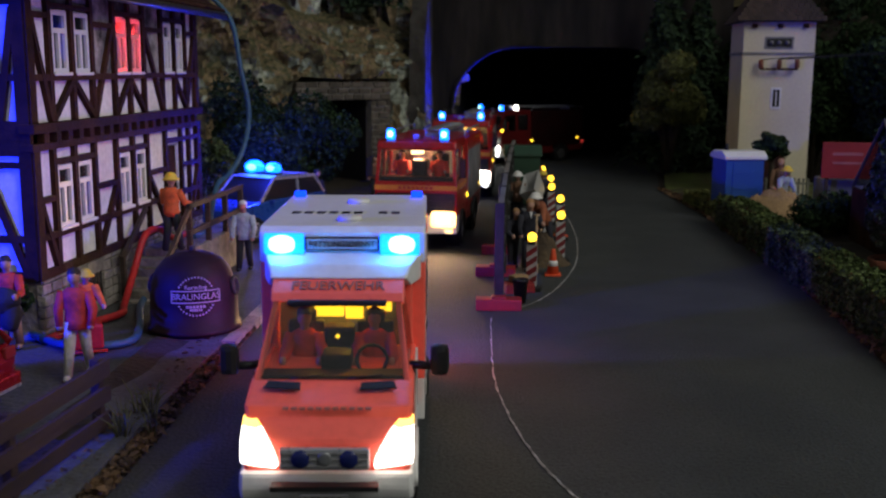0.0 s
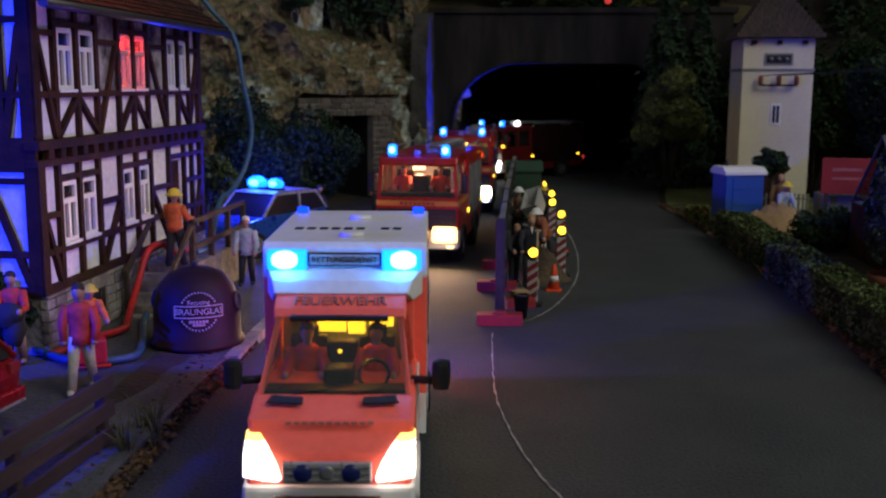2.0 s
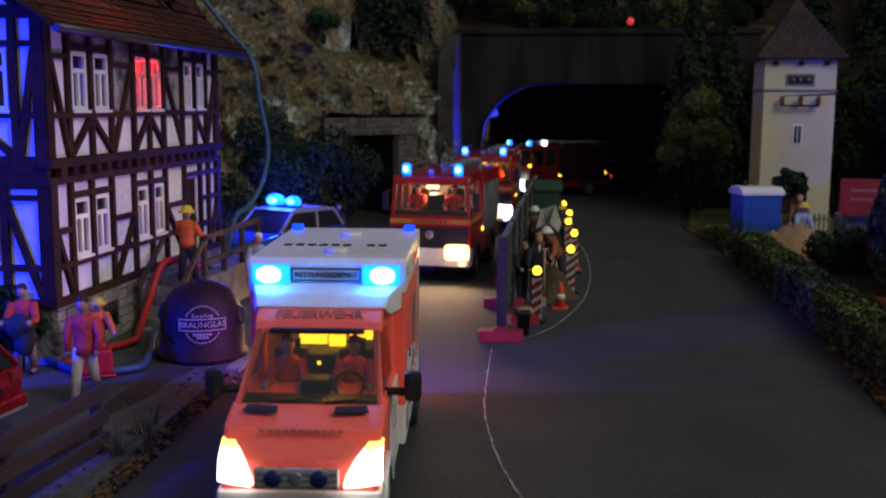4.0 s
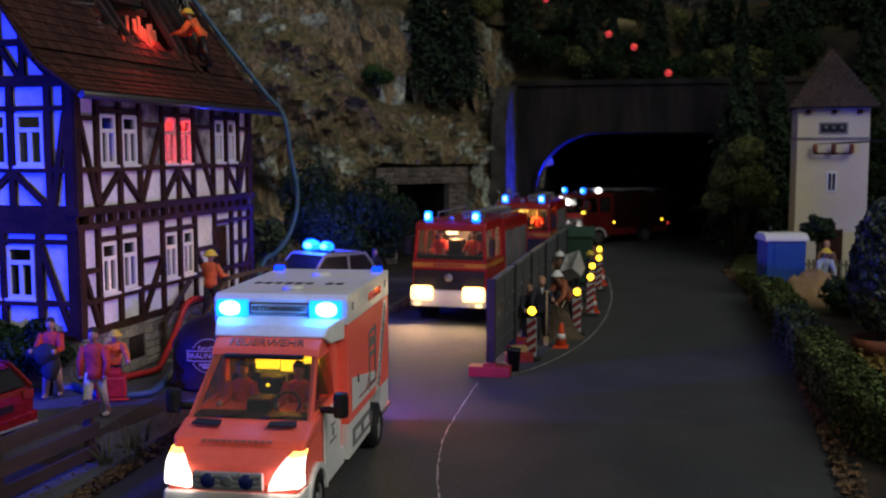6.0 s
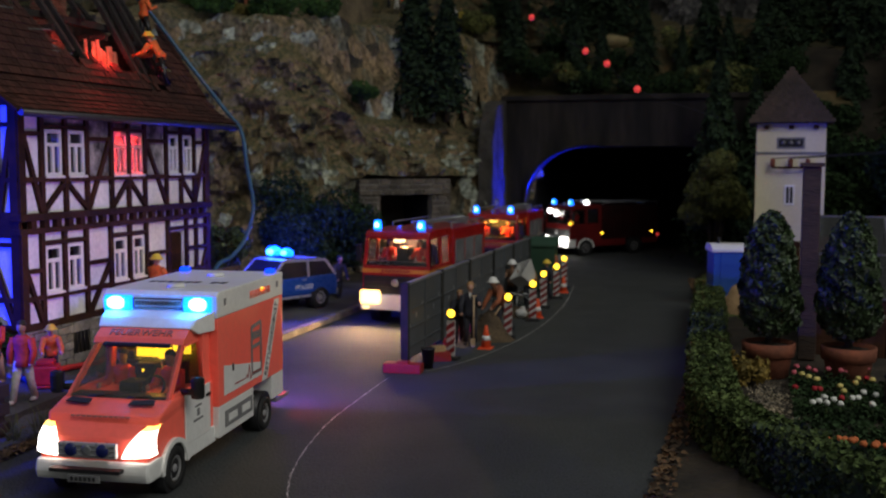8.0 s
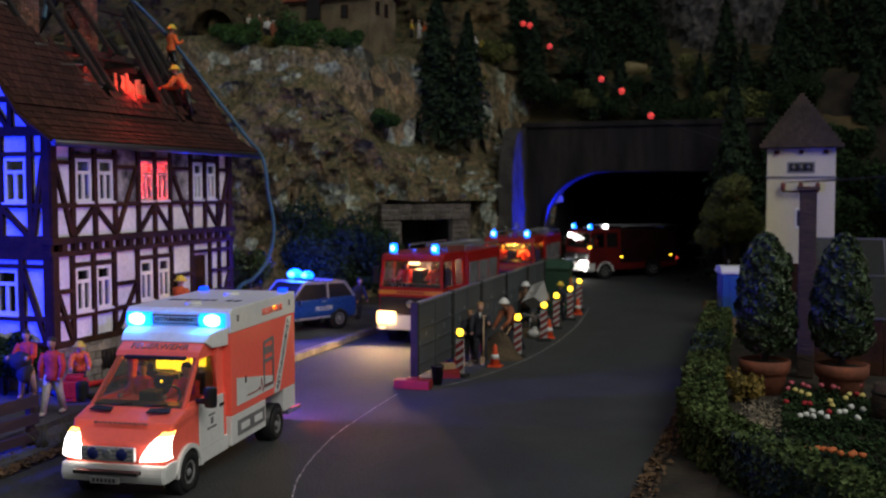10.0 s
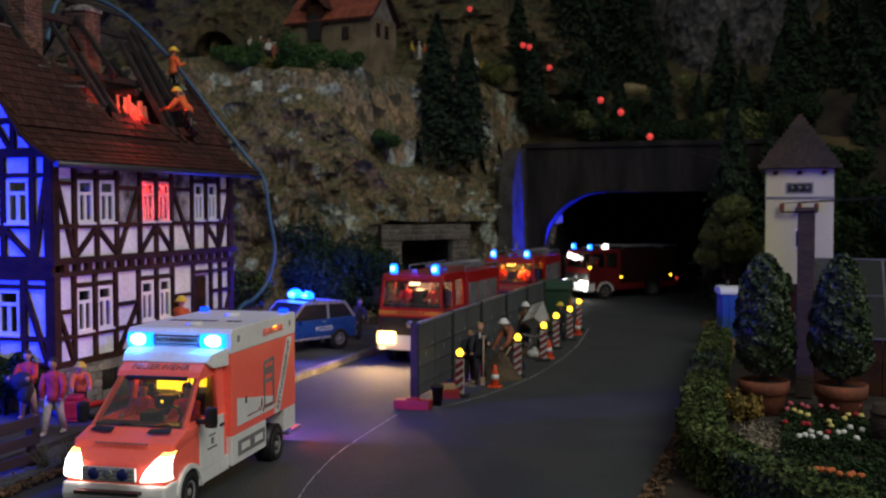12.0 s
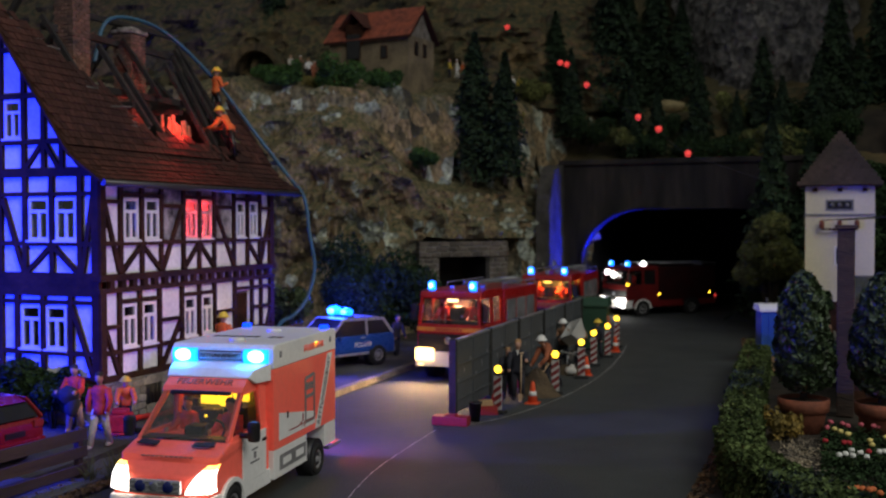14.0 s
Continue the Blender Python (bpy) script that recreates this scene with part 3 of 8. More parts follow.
chalk = [(p.x, p.y) for p in smooth_line([(1.1, 10.6), (0.42, 11.73), (-0.07, 12.95), (-0.47, 14.43), (-0.8, 16.3), (-1.0, 18.6), (-1.12, 20.9)])]
solid("chalk_line", ribbon(chalk, 0.034, 0.022), CHALK, "hand-drawn white chalk line on the asphalt", "chalk line")
chalk = [(p.x, p.y) for p in smooth_line([(-0.6, 21.6), (-0.05, 22.7), (0.45, 24.6), (0.85, 27.5), (0.95, 31), (0.8, 35), (0.45, 38.5), (0.1, 41.5)])]
solid("chalk_line", ribbon(chalk, 0.04, 0.022), CHALK, "white chalk line round the roadworks", "chalk line")


# ---- rock face, hill and portal ----
FOOT = [(-62, 30), (-30, 36.5), (-20, 39), (-14, 41.3), (-10.6, 44.2), (-8.3, 46.9), (-7.6, 50.6), (-6.9, 54.2)]


def cliff(name, foot, tall, low, blend_x, material, label, step=0.3, amp=1.0):
    pts = []
    for (x0, y0), (x1, y1) in zip(foot, foot[1:]):
        n = max(int(math.hypot(x1 - x0, y1 - y0) / step), 1)
        pts += [(x0 + (x1 - x0) * k / n, y0 + (y1 - y0) * k / n) for k in range(n)]
    pts.append(foot[-1])
    a, b = np.array(tall), np.array(low)
    rows_n = int(sum(math.hypot(*(a[k + 1] - a[k])) for k in range(len(a) - 1)) / (step * 1.25))
    u = np.linspace(0, len(a) - 1, rows_n)
    verts, faces = [], []
    for k, (x, y) in enumerate(pts):
        x1, y1 = pts[max(k - 8, 0)]
        x2, y2 = pts[min(k + 8, len(pts) - 1)]
        d = math.hypot(x2 - x1, y2 - y1)
        nx, ny = -(y2 - y1) / d, (x2 - x1) / d
        x1, y1 = pts[max(k - 45, 0)]
        x2, y2 = pts[min(k + 45, len(pts) - 1)]
        d = math.hypot(x2 - x1, y2 - y1)
        wide = Vector((-(y2 - y1) / d, (x2 - x1) / d))
        w = min(max((x - blend_x[0]) / (blend_x[1] - blend_x[0]), 0), 1)
        w = w * w * (3 - 2 * w)
        pr = a * (1 - w) + b * w
        for t in u:
            i = min(int(t), len(a) - 2)
            o, z = pr[i] + (pr[i + 1] - pr[i]) * (t - i)
            steep = abs(pr[i + 1][1] - pr[i][1]) / (math.hypot(*(pr[i + 1] - pr[i])) + 1e-6)
            # far from the foot the slope follows the general run of the rock, so that its lines never cross
            side = Vector((nx, ny)).lerp(wide, min(max(o, 0) / 3.0, 1))
            p = Vector((x + side.x * o, y + side.y * o, z))
            q = p * 0.22
            v1 = noise.voronoi(Vector((p.x * 0.42, p.y * 0.42, p.z * 0.34)))[0]
            v2 = noise.voronoi(p * 1.3)[0]
            blk = noise.cell(p * 0.75 + 0.6 * noise.noise_vector(p * 0.6)) + 0.5 * noise.cell(p * 1.7 + 0.3 * noise.noise_vector(p))
            disp = amp * ((1.5 * noise.fractal(q, 0.9, 2.1, 4) + 1.5 * (v1[1] - v1[0] - 0.35) + 0.5 * (v2[1] - v2[0] - 0.3) + 0.34 * (blk - 0.75)) * (0.25 + 0.75 * steep) + 0.12 * noise.noise(p * 2.3))
            if -11.2 < x < -7.4 and p.z < 4.6 and name == "rock_face":
                disp = max(disp, 0.3) + 2.8
            if name == "rock_shoulder" and p.z < 9.2:
                p.x, disp = min(p.x, -6.6), min(disp, 0.2)
            verts.append(((p.x + nx * disp * steep) * S, (p.y + ny * disp * steep) * S, (p.z + disp * (1 - steep) * 0.9) * S))
    m = rows_n
    for i in range(len(pts) - 1):
        for j in range(m - 1):
            faces.append((i * m + j, (i + 1) * m + j, (i + 1) * m + j + 1, i * m + j + 1))
    me = bpy.data.meshes.new(name)
    me.from_pydata(verts, [], faces)
    for mm in material:
        me.materials.append(mm)
    for f in me.polygons:
        f.material_index = 1 if f.normal.z > 0.62 and len(material) > 1 else 0
        f.use_smooth = name not in ("upper_crag", "rock_face", "rock_shoulder", "terrace_bank", "terrace_step")
    return tagged(new(name, me), label=label, category="rock", kind="structure")


TALL = [(0, -0.2), (0.2, 3), (0.7, 6), (1.2, 8.4), (2.2, 10.6), (3.8, 12.2), (6, 13.2), (12, 13.7)]
LOW = [(0, -0.2), (0.2, 3), (0.6, 5.4), (1.3, 7.2), (3.0, 8.0), (5.5, 8.8), (8.0, 11.5), (12, 13.2)]
ABOVE = [(0.5, 8.6), (1.0, 8.9), (1.8, 9.4), (3.2, 10.2), (4.6, 11.8), (6, 12.8), (8, 13.1)]
EAST = [(0, -0.2), (1.0, 1.0), (2.2, 2.4), (4, 4.4), (6, 7), (8, 9.4), (10, 10.8), (13, 12.6)]
cliff("rock_face", FOOT, TALL, LOW, (-13.5, -9.0), [ROCK], "brown and grey quarried rock face with ledges", 0.22)
cliff("hill_over_portal", [(-10, 56.4), (-6.6, 55.8), (0, 55.9), (9, 55.7), (12.5, 55.4)], ABOVE, ABOVE, (0, 1), [SCREE], "dark earth slope above the tunnel mouth", 0.45, 0.6)
cliff("hill_east", [(8.4, 55.6), (11, 53.5), (16, 50.5), (26, 48), (60, 44)], EAST, EAST, (0, 1), [SCREE, GRASS], "dark wooded slope behind the tower", 0.6, 0.7)

cliff("rock_shoulder", [(-14, 49.5), (-10, 51.6), (-8.2, 53.6), (-6.9, 55.2), (-6.3, 56.6)], [(0, -0.2), (0.6, 7.6), (1.8, 8.8), (3.4, 10.6), (5.5, 12.6), (9, 13.3)], [(0, -0.2), (0.5, 7.0), (1.2, 8.2), (2.4, 9.4), (4.5, 11.8), (8, 13.3)], (-10, -7), [ROCK], "brown rock shoulder above the tunnel's wing wall", 0.35, 0.7)
cliff("hill_corner", [(8.3, 55.5), (9.2, 55.3), (14, 54.8), (24, 52)], [(0, -0.2), (0.5, 4), (1.1, 7.5), (2.5, 9.5), (4.5, 11.5), (7, 13), (10, 13.4)], [(0, -0.2), (0.5, 4), (1.1, 7.5), (2.5, 9.5), (4.5, 11.5), (7, 13), (10, 13.4)], (0, 1), [SOIL, SOIL], "dark earth slope beside the tunnel mouth", 0.5, 0.6)
cliff("upper_crag", [(-2.2, 70.5), (0.5, 68.2), (3, 67.6), (6.5, 67.9), (9.5, 69), (11, 72)], [(0, 13.2), (0.4, 16.5), (1.2, 19.5), (2.4, 22.5), (5, 25), (9, 26)], [(0, 13.2), (0.4, 16.5), (1.2, 19.5), (2.4, 22.5), (5, 25), (9, 26)], (0, 1), [CRAG], "grey weathered crag on the upper hill", 0.35, 0.5)

BANK = [(0, 12.6), (0.5, 15.2), (1.6, 17.2), (3.4, 19.6), (6.5, 23), (11, 25.5)]
cliff("terrace_bank", [(-60, 44), (-40, 49.5), (-27, 53), (-16, 55.6), (-9, 58.2), (-4.5, 61.5)], BANK, BANK, (0, 1), [BANK_ROCK], "brown earth bank with olive moss behind the terrace", 0.4, 1.3)
STEP = [(-0.6, 11.6), (0, 12.3), (0.5, 13.0), (1.2, 13.9), (2.2, 14.3), (6, 14.5)]
cliff("terrace_step", [(-3.5, 63.6), (2, 63.0), (8, 63.2), (16, 62), (24, 60)], STEP, STEP, (0, 1), [BANK_ROCK], "ochre earth step above the tunnel hill", 0.35, 0.5)
cave = thing("cave_mouth", "small dark tunnel mouth in the earth bank", "tunnel", (-25.3, 51.6, 13.2), 14, kind="structure")
bm = B()
prev = None
for k in range(13):
    a = math.pi * k / 12
    row = [bm.verts.new((r * math.cos(a), y, 1.9 + r * math.sin(a))) for r, y in ((1.75, 0.0), (1.3, 0.0), (1.3, 3.0), (1.75, 3.0))]
    if prev:
        for m in range(4):
            bm.faces.new((prev[m], prev[(m + 1) % 4], row[(m + 1) % 4], row[m]))
    prev = row
part("arch", bm, BANK_ROCK, cave)
part("cave_back", box(box(box(B(), -1.75, 1.75, 2.6, 2.9, -0.3, 3.4), -1.75, -1.3, 0, 2.6, -0.3, 1.9), 1.3, 1.75, 0, 2.6, -0.3, 1.9), OPENING_DARK, cave)

HILL_FRONT = [(-90, 27), (-62, 30), (-20, 39), (-14, 41.3), (-10.6, 44.4), (-6.6, 53.5), (0, 56), (9, 56), (16, 50.5), (60, 44), (90, 42)]


def hill_z(x, y):
    f = float(np.interp(x, [p[0] for p in HILL_FRONT], [p[1] for p in HILL_FRONT]))
    d = y - f
    east = min(max((x - 8) / 8, 0), 1)
    edge = 3.6 + 3.4 * min(max((x + 13.5) / 5, 0), 1) + 3.0 * east
    rise = 13.1 * min(max(d / edge, 0), 1) if d < edge else 13.1 + 0.07 * (d - edge)
    k = max(y - 63 - 0.2 * max(-x - 10, 0) * 0, 0)
    return rise + 0.055 * k ** 2 + 0.9 * noise.fractal(Vector((x * 0.11, y * 0.11, 2.0)), 0.9, 2.1, 4) * min(max(d - edge, 0) / 3, 1), d - edge


def hill_mesh():
    xs, ys = np.arange(-90, 90.1, 0.65), np.arange(34, 92, 0.6)
    verts, faces, n = [], [], len(ys)
    keep = {}
    for i, x in enumerate(xs):
        for j, y in enumerate(ys):
            z, over = hill_z(x, y)
            keep[i, j] = over > (-3.3 if -13.5 < x < -6.8 else -5.5 if x < -4.6 else -1.2)
            steep = 2.2 * noise.fractal(Vector((x * 0.2, y * 0.2, z * 0.2)), 0.9, 2.1, 4) * min(max(y - 66, 0) / 6, 1)
            if x < -4.6 and over < 1.5:
                # the broken upper slope of the rock
                fade = min(max(1.5 - over, 0) / 2, 1) * min(max(z - 2, 0) / 3, 1)
                z += fade * (1.3 * noise.fractal(Vector((x * 0.4, y * 0.4, 7.0)), 0.8, 2.1, 5) - 0.35 + 0.35 * noise.cell(Vector((x * 0.9, y * 0.9, 1.0))))
            verts.append((x * S, (y + steep) * S, (z - 0.25) * S))
    for i in range(len(xs) - 1):
        for j in range(n - 1):
            if all(keep[a, b] for a, b in ((i, j), (i + 1, j), (i + 1, j + 1), (i, j + 1))):
                faces.append((i * n + j, (i + 1) * n + j, (i + 1) * n + j + 1, i * n + j + 1))
    me = bpy.data.meshes.new("hillside")
    me.from_pydata(verts, [], faces)
    me.materials.append(SCREE), me.materials.append(ROCK)
    for f in me.polygons:
        f.material_index = 1 if f.center.y < 61 * S and f.center.x < -4.5 * S else 0
    return me


tagged(new("hillside", hill_mesh()), label="dark brown wooded hillside with a terrace and upper rocks", category="hill", kind="structure")

ARCH = [(-1.5 - 3.6 * math.cos(math.pi * k / 20), 3.1 + 3.2 * math.sin(math.pi * k / 20)) for k in range(11)]
ARCH += [(3.7 + 3.6 * math.sin(math.pi * k / 20), 3.1 + 3.2 * math.cos(math.pi * k / 20)) for k in range(11)]


def swapped(bm):
    for v in bm.verts:
        v.co.x, v.co.y = v.co.y, v.co.x
    return bm


outline = [(-6.3, -0.1), (-5.1, -0.1), *ARCH, (7.3, -0.1), (9.4, -0.1), (9.4, 8.9), (-6.3, 8.9)]
portal = thing("tunnel_portal", "dark concrete road tunnel mouth with a flat arch", "tunnel", kind="structure")
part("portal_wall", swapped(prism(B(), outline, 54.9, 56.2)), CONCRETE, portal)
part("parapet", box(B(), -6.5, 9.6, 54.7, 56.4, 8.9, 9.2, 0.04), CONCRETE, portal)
wing = prism(B(), [(51.6, -0.1), (51.6, 6.2), (51.9, 7.4), (52.6, 8.3), (53.6, 8.8), (54.9, 8.9), (54.9, -0.1)], -7.0, -6.2)
bmesh.ops.triangulate(wing, faces=wing.faces)
for _ in range(4):
    bmesh.ops.subdivide_edges(wing, edges=[e for e in wing.edges if e.calc_length() > 0.5], cuts=1, use_grid_fill=True)
    bmesh.ops.triangulate(wing, faces=wing.faces)
for v in wing.verts:
    v.co += 0.1 * noise.noise_vector(v.co * 0.9) + 0.05 * noise.noise_vector(v.co * 2.6)
part("wing_wall", wing, WING, portal, "rough grey-brown wing wall beside the tunnel")
ring = B()
for (xa, za), (xb, zb) in zip(ARCH, ARCH[1:]):
    bar(ring, (xa - 0.02, 54.86, za + 0.1), (xb + 0.02, 54.86, zb + 0.1), 0.16, 0.32, (0, 1, 0))
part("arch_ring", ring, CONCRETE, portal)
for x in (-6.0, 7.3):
    part("tunnel_side", box(B(), x, x + 0.9, 56.2, 75.6, -0.1, 6.5), OPENING_DARK, portal)
part("tunnel_roof", box(B(), -6.0, 8.2, 56.2, 76, 6.5, 7.3), OPENING_DARK, portal)
part("tunnel_end", box(B(), -6.0, 8.2, 75.6, 76, -0.1, 6.5), OPENING_DARK, portal)

# the walled-up gallery mouth in the rock
gallery = thing("gallery_mouth", "dark rectangular opening framed with rough stone blocks", "portal", (-10.13, 44.41, 0), 46.7, kind="structure")
part("lining", box(box(box(box(B(), -0.15, 0, 0.3, 3, 0, 3.9), 2.86, 3.0, 0.3, 3, 0, 3.9), -0.15, 3, 0.3, 3, 3.75, 3.95), -0.15, 3, 2.9, 3.1, 0, 3.9), OPENING_DARK, gallery)
rng = random.Random(8)


def stone_course(parent, x0, x1, z0, z1, y0, y1, mat, w=0.62, h=0.34, name="stone", gap=0.035):
    z = z0
    row = 0
    while z < z1 - 0.05:
        hh = min(h * rng.uniform(0.85, 1.15), z1 - z)
        x = x0 - (w / 2 if row % 2 else 0)
        while x < x1 - 0.05:
            ww = w * rng.uniform(0.75, 1.25)
            xa, xb = max(x, x0), min(x + ww, x1)
            if xb - xa > 0.12:
                part(name, box(B(), xa + gap / 2, xb - gap / 2, y0 - rng.uniform(0, 0.06), y1, z + gap / 2, z + hh - gap / 2, 0.02), mat, parent)
            x += ww
        z += hh
        row += 1


stone_course(gallery, -1.2, -0.02, 0, 3.75, -0.15, 0.5, GALLERY_STONE, 0.6, 0.27, gap=0.06)
stone_course(gallery, 2.88, 4.0, 0, 3.75, -0.15, 0.5, GALLERY_STONE, 0.6, 0.27, gap=0.06)
stone_course(gallery, -1.2, 4.0, 3.75, 4.6, -0.15, 0.5, GALLERY_STONE, 0.6, 0.27, gap=0.06)
part("mortar_bed", box(box(box(B(), -1.15, -0.04, -0.12, 0.6, 0, 3.7), 2.9, 3.95, -0.12, 0.6, 0, 3.7), -1.15, 3.95, -0.12, 0.6, 3.77, 4.55), MORTAR, gallery, "pale lime mortar")


# ---- half-timbered house ----
HX, HY0, HY1, HD = -9.2, 17.3, 26.15, 8.4
house = thing("half_timbered_house", "white plastered half-timbered house with a burnt-open tiled roof", "house")


def wall_cells(u0, u1, z0, z1, holes):
    us = sorted({u0, u1, *[v for h in holes for v in h[:2]]})
    zs = sorted({z0, z1, *[v for h in holes for v in h[2:]]})
    for a, b in zip(us, us[1:]):
        for c, d in zip(zs, zs[1:]):
            if not any(h[0] - 1e-6 <= a and b <= h[1] + 1e-6 and h[2] - 1e-6 <= c and d <= h[3] + 1e-6 for h in holes):
                yield a, b, c, d


UP, DN = (5.06, 6.21), (2.15, 3.33)
FRONT_WIN = [(18.3, 18.93, *UP), (19.2, 19.85, *UP), (21.1, 21.72, *UP), (21.88, 22.5, *UP), (23.88, 24.4, *UP), (24.66, 25.18, *UP),
             (18.2, 18.82, *DN), (19.05, 19.68, *DN), (21.02, 21.62, *DN), (21.92, 22.5, *DN)]
DOOR = (23.86, 24.66, 1.3, 3.3)
END_WIN = [(9.95, 10.65, *UP), (10.85, 11.55, *UP), (10.3, 11.0, *DN), (11.15, 11.85, *DN), (11.75, 12.35, 7.8, 8.85), (13.1, 13.8, *UP), (14.0, 14.7, *UP), (13.1, 13.8, *DN), (14.0, 14.7, *DN), (14.2, 14.8, 7.8, 8.85)]
SOOT_CELLS = [(19.98, 20.95, 5.0, 6.85), (22.72, 23.6, 5.0, 6.85), (18.1, 26.0, 6.35, 6.9)]

bm = B()
for a, b, c, d in wall_cells(HY0 + 0.02, HY1 - 0.02, 1.3, 6.95, FRONT_WIN + [DOOR]):
    box(bm, HX - 0.3, HX - 0.05, a, b, c, d)
bmesh.ops.remove_doubles(bm, verts=bm.verts, dist=0.001)
part("front_wall", bm, PLASTER, house)
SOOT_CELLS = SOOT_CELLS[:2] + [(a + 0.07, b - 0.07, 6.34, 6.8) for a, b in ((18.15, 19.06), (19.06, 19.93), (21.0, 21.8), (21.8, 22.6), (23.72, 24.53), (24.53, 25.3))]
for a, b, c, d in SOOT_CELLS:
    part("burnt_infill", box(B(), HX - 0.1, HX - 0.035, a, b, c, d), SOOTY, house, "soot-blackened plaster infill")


def ridge_z(x):
    return 6.94 + 1.459 * (-9.47 - x)


RX = HX - HD / 2
bm = B()
for a, b, c, d in wall_cells(-HX + 0.05, -HX + HD - 0.05, 1.3, 6.95, [w for w in END_WIN if w[3] < 7]):
    box(bm, -b, -a, HY0 + 0.05, HY0 + 0.3, c, d)
bmesh.ops.remove_doubles(bm, verts=bm.verts, dist=0.001)
part("gable_wall", bm, PLASTER, house)
top = [(-HX + 0.05, 6.9), (-RX, ridge_z(RX) - 0.3), (-HX + HD - 0.05, 6.9)]
bm = B()
for a, b, c, d in wall_cells(-HX + 0.5, -HX + HD - 0.5, 6.95, 12.6, [w for w in END_WIN if w[3] > 7]):
    n = max(int((b - a) / 0.1), 1)
    for k in range(n):
        xa, xb = -a - (b - a) * k / n, -a - (b - a) * (k + 1) / n
        lim = min(ridge_z(xa), ridge_z(2 * RX - xa), ridge_z(xb), ridge_z(2 * RX - xb)) - 0.25
        if lim > c + 0.05:
            box(bm, xb, xa, HY0 + 0.05, HY0 + 0.3, c, min(d, lim))
bmesh.ops.remove_doubles(bm, verts=bm.verts, dist=0.001)
part("gable_triangle", bm, PLASTER, house)
part("back_wall", box(B(), HX - HD, HX - HD + 0.25, HY0 + 0.05, HY1 - 0.05, 0, 6.9), PLASTER, house)
part("far_wall", swapped(prism(B(), [(HX - HD, 0), (HX - 0.05, 0), (HX - 0.05, 6.6), (HX - HD, 6.6)], HY1 - 0.3, HY1 - 0.06)), PLASTER, house)
part("far_gable", swapped(prism(B(), [(HX - HD, 6.6), (HX - 0.05, 6.6), (-9.85, 7.2), (-11.9, 10.0), (-12.6, 9.4), (RX - 0.4, 10.6), (-14.6, 9.3), (2 * RX + 9.85, 7.2)], HY1 - 0.3, HY1 - 0.06)), CHARRED, house, "charred broken far gable")
part("attic_floor", box(B(), HX - HD + 0.1, HX - 0.32, HY0 + 0.32, HY1 - 0.32, 6.75, 6.95), CHARRED, house)
part("storey_floor", box(B(), HX - HD + 0.1, HX - 0.32, HY0 + 0.32, HY1 - 0.32, 3.75, 4.0), CHARRED, house)
part("room_partition", box(B(), HX - 4.0, HX - 3.8, HY0 + 0.32, HY1 - 0.32, 0.3, 6.7), CHARRED, house)
# Shallow white box added behind the fire windows to catch the red lamp.
part("fire_room", box(box(box(B(), HX - 1.5, HX - 1.4, 20.85, 22.75, 4.1, 6.7), HX - 1.4, HX - 0.32, 20.85, 20.95, 4.1, 6.7), HX - 1.4, HX - 0.32, 22.65, 22.75, 4.1, 6.7), PLASTER, house, "white box added behind the windows, lit red by the lamp inside")


def beam(p, q, w=0.16, d=0.12, mat=TIMBER, up=(0, 0, 1)):
    return part("beam", bar(B(), p, q, w, d, up), mat, house)


def front_beam(y0, z0, y1, z1, w=0.15, proud=0.0):
    beam((HX - 0.02 + proud, y0, z0), (HX - 0.02 + proud, y1, z1), w, 0.12, TIMBER, (1, 0, 0))


def gable_beam(u0, z0, u1, z1, w=0.16, proud=0.0):
    beam((-u0, HY0 + 0.02 - proud, z0), (-u1, HY0 + 0.02 - proud, z1), w, 0.12, TIMBER, (0, -1, 0))


# front: sills, jetty, plates
E0, E1 = HY0 + 0.02, HY1 - 0.02
part("jetty_beam", box(B(), HX - 0.2, HX + 0.12, HY0 - 0.1, HY1 + 0.04, 3.98, 4.16, 0.02), TIMBER, house)
part("jetty_beam", box(B(), HX - 0.2, HX + 0.06, HY0 - 0.06, HY1 + 0.04, 3.66, 3.8, 0.02), TIMBER, house)
y = HY0 + 0.3
while y < HY1 - 0.1:
    part("joist_end", box(B(), HX - 0.15, HX + 0.1, y, y + 0.2, 3.8, 3.98, 0.02), TIMBER, house)
    y += 0.47
front_beam(E0, 1.38, E1, 1.38, 0.16), front_beam(E0, 6.86, E1, 6.86, 0.14), front_beam(E0, 4.98, E1, 4.98, 0.13), front_beam(E0, 2.07, E1, 2.07, 0.13)
POSTS = [17.4, 18.15, 19.06, 19.93, 21.0, 21.8, 22.6, 23.72, 24.53, 25.3, 26.04]
for p in POSTS:
    front_beam(p, 4.12, p, 6.85, 0.24 if p in (17.4, 26.04) else 0.14, 0.004)
GPOSTS = [17.4, 18.08, 18.94, 19.83, 20.9, 21.78, 22.6, 23.74, 24.78, 25.35, 26.04]
for p in GPOSTS:
    front_beam(p, 1.3, p, 3.7, 0.24 if p in (17.4, 26.04) else 0.14, 0.004)
for a, b in ((17.4, 18.15), (19.93, 21.0), (22.6, 23.72), (25.3, 26.04)):
    front_beam(a, 6.02 if a != 17.4 else 6.1, b, 6.02 if a != 17.4 else 6.1, 0.11)
for a, b in ((18.15, 19.93), (21.0, 22.6), (23.72, 25.3)):
    front_beam(a, 6.29, b, 6.29, 0.1)
for a, b in ((17.4, 18.08), (19.83, 20.9), (22.6, 23.74), (24.78, 26.04)):
    front_beam(a, 2.75, b, 2.75, 0.11)
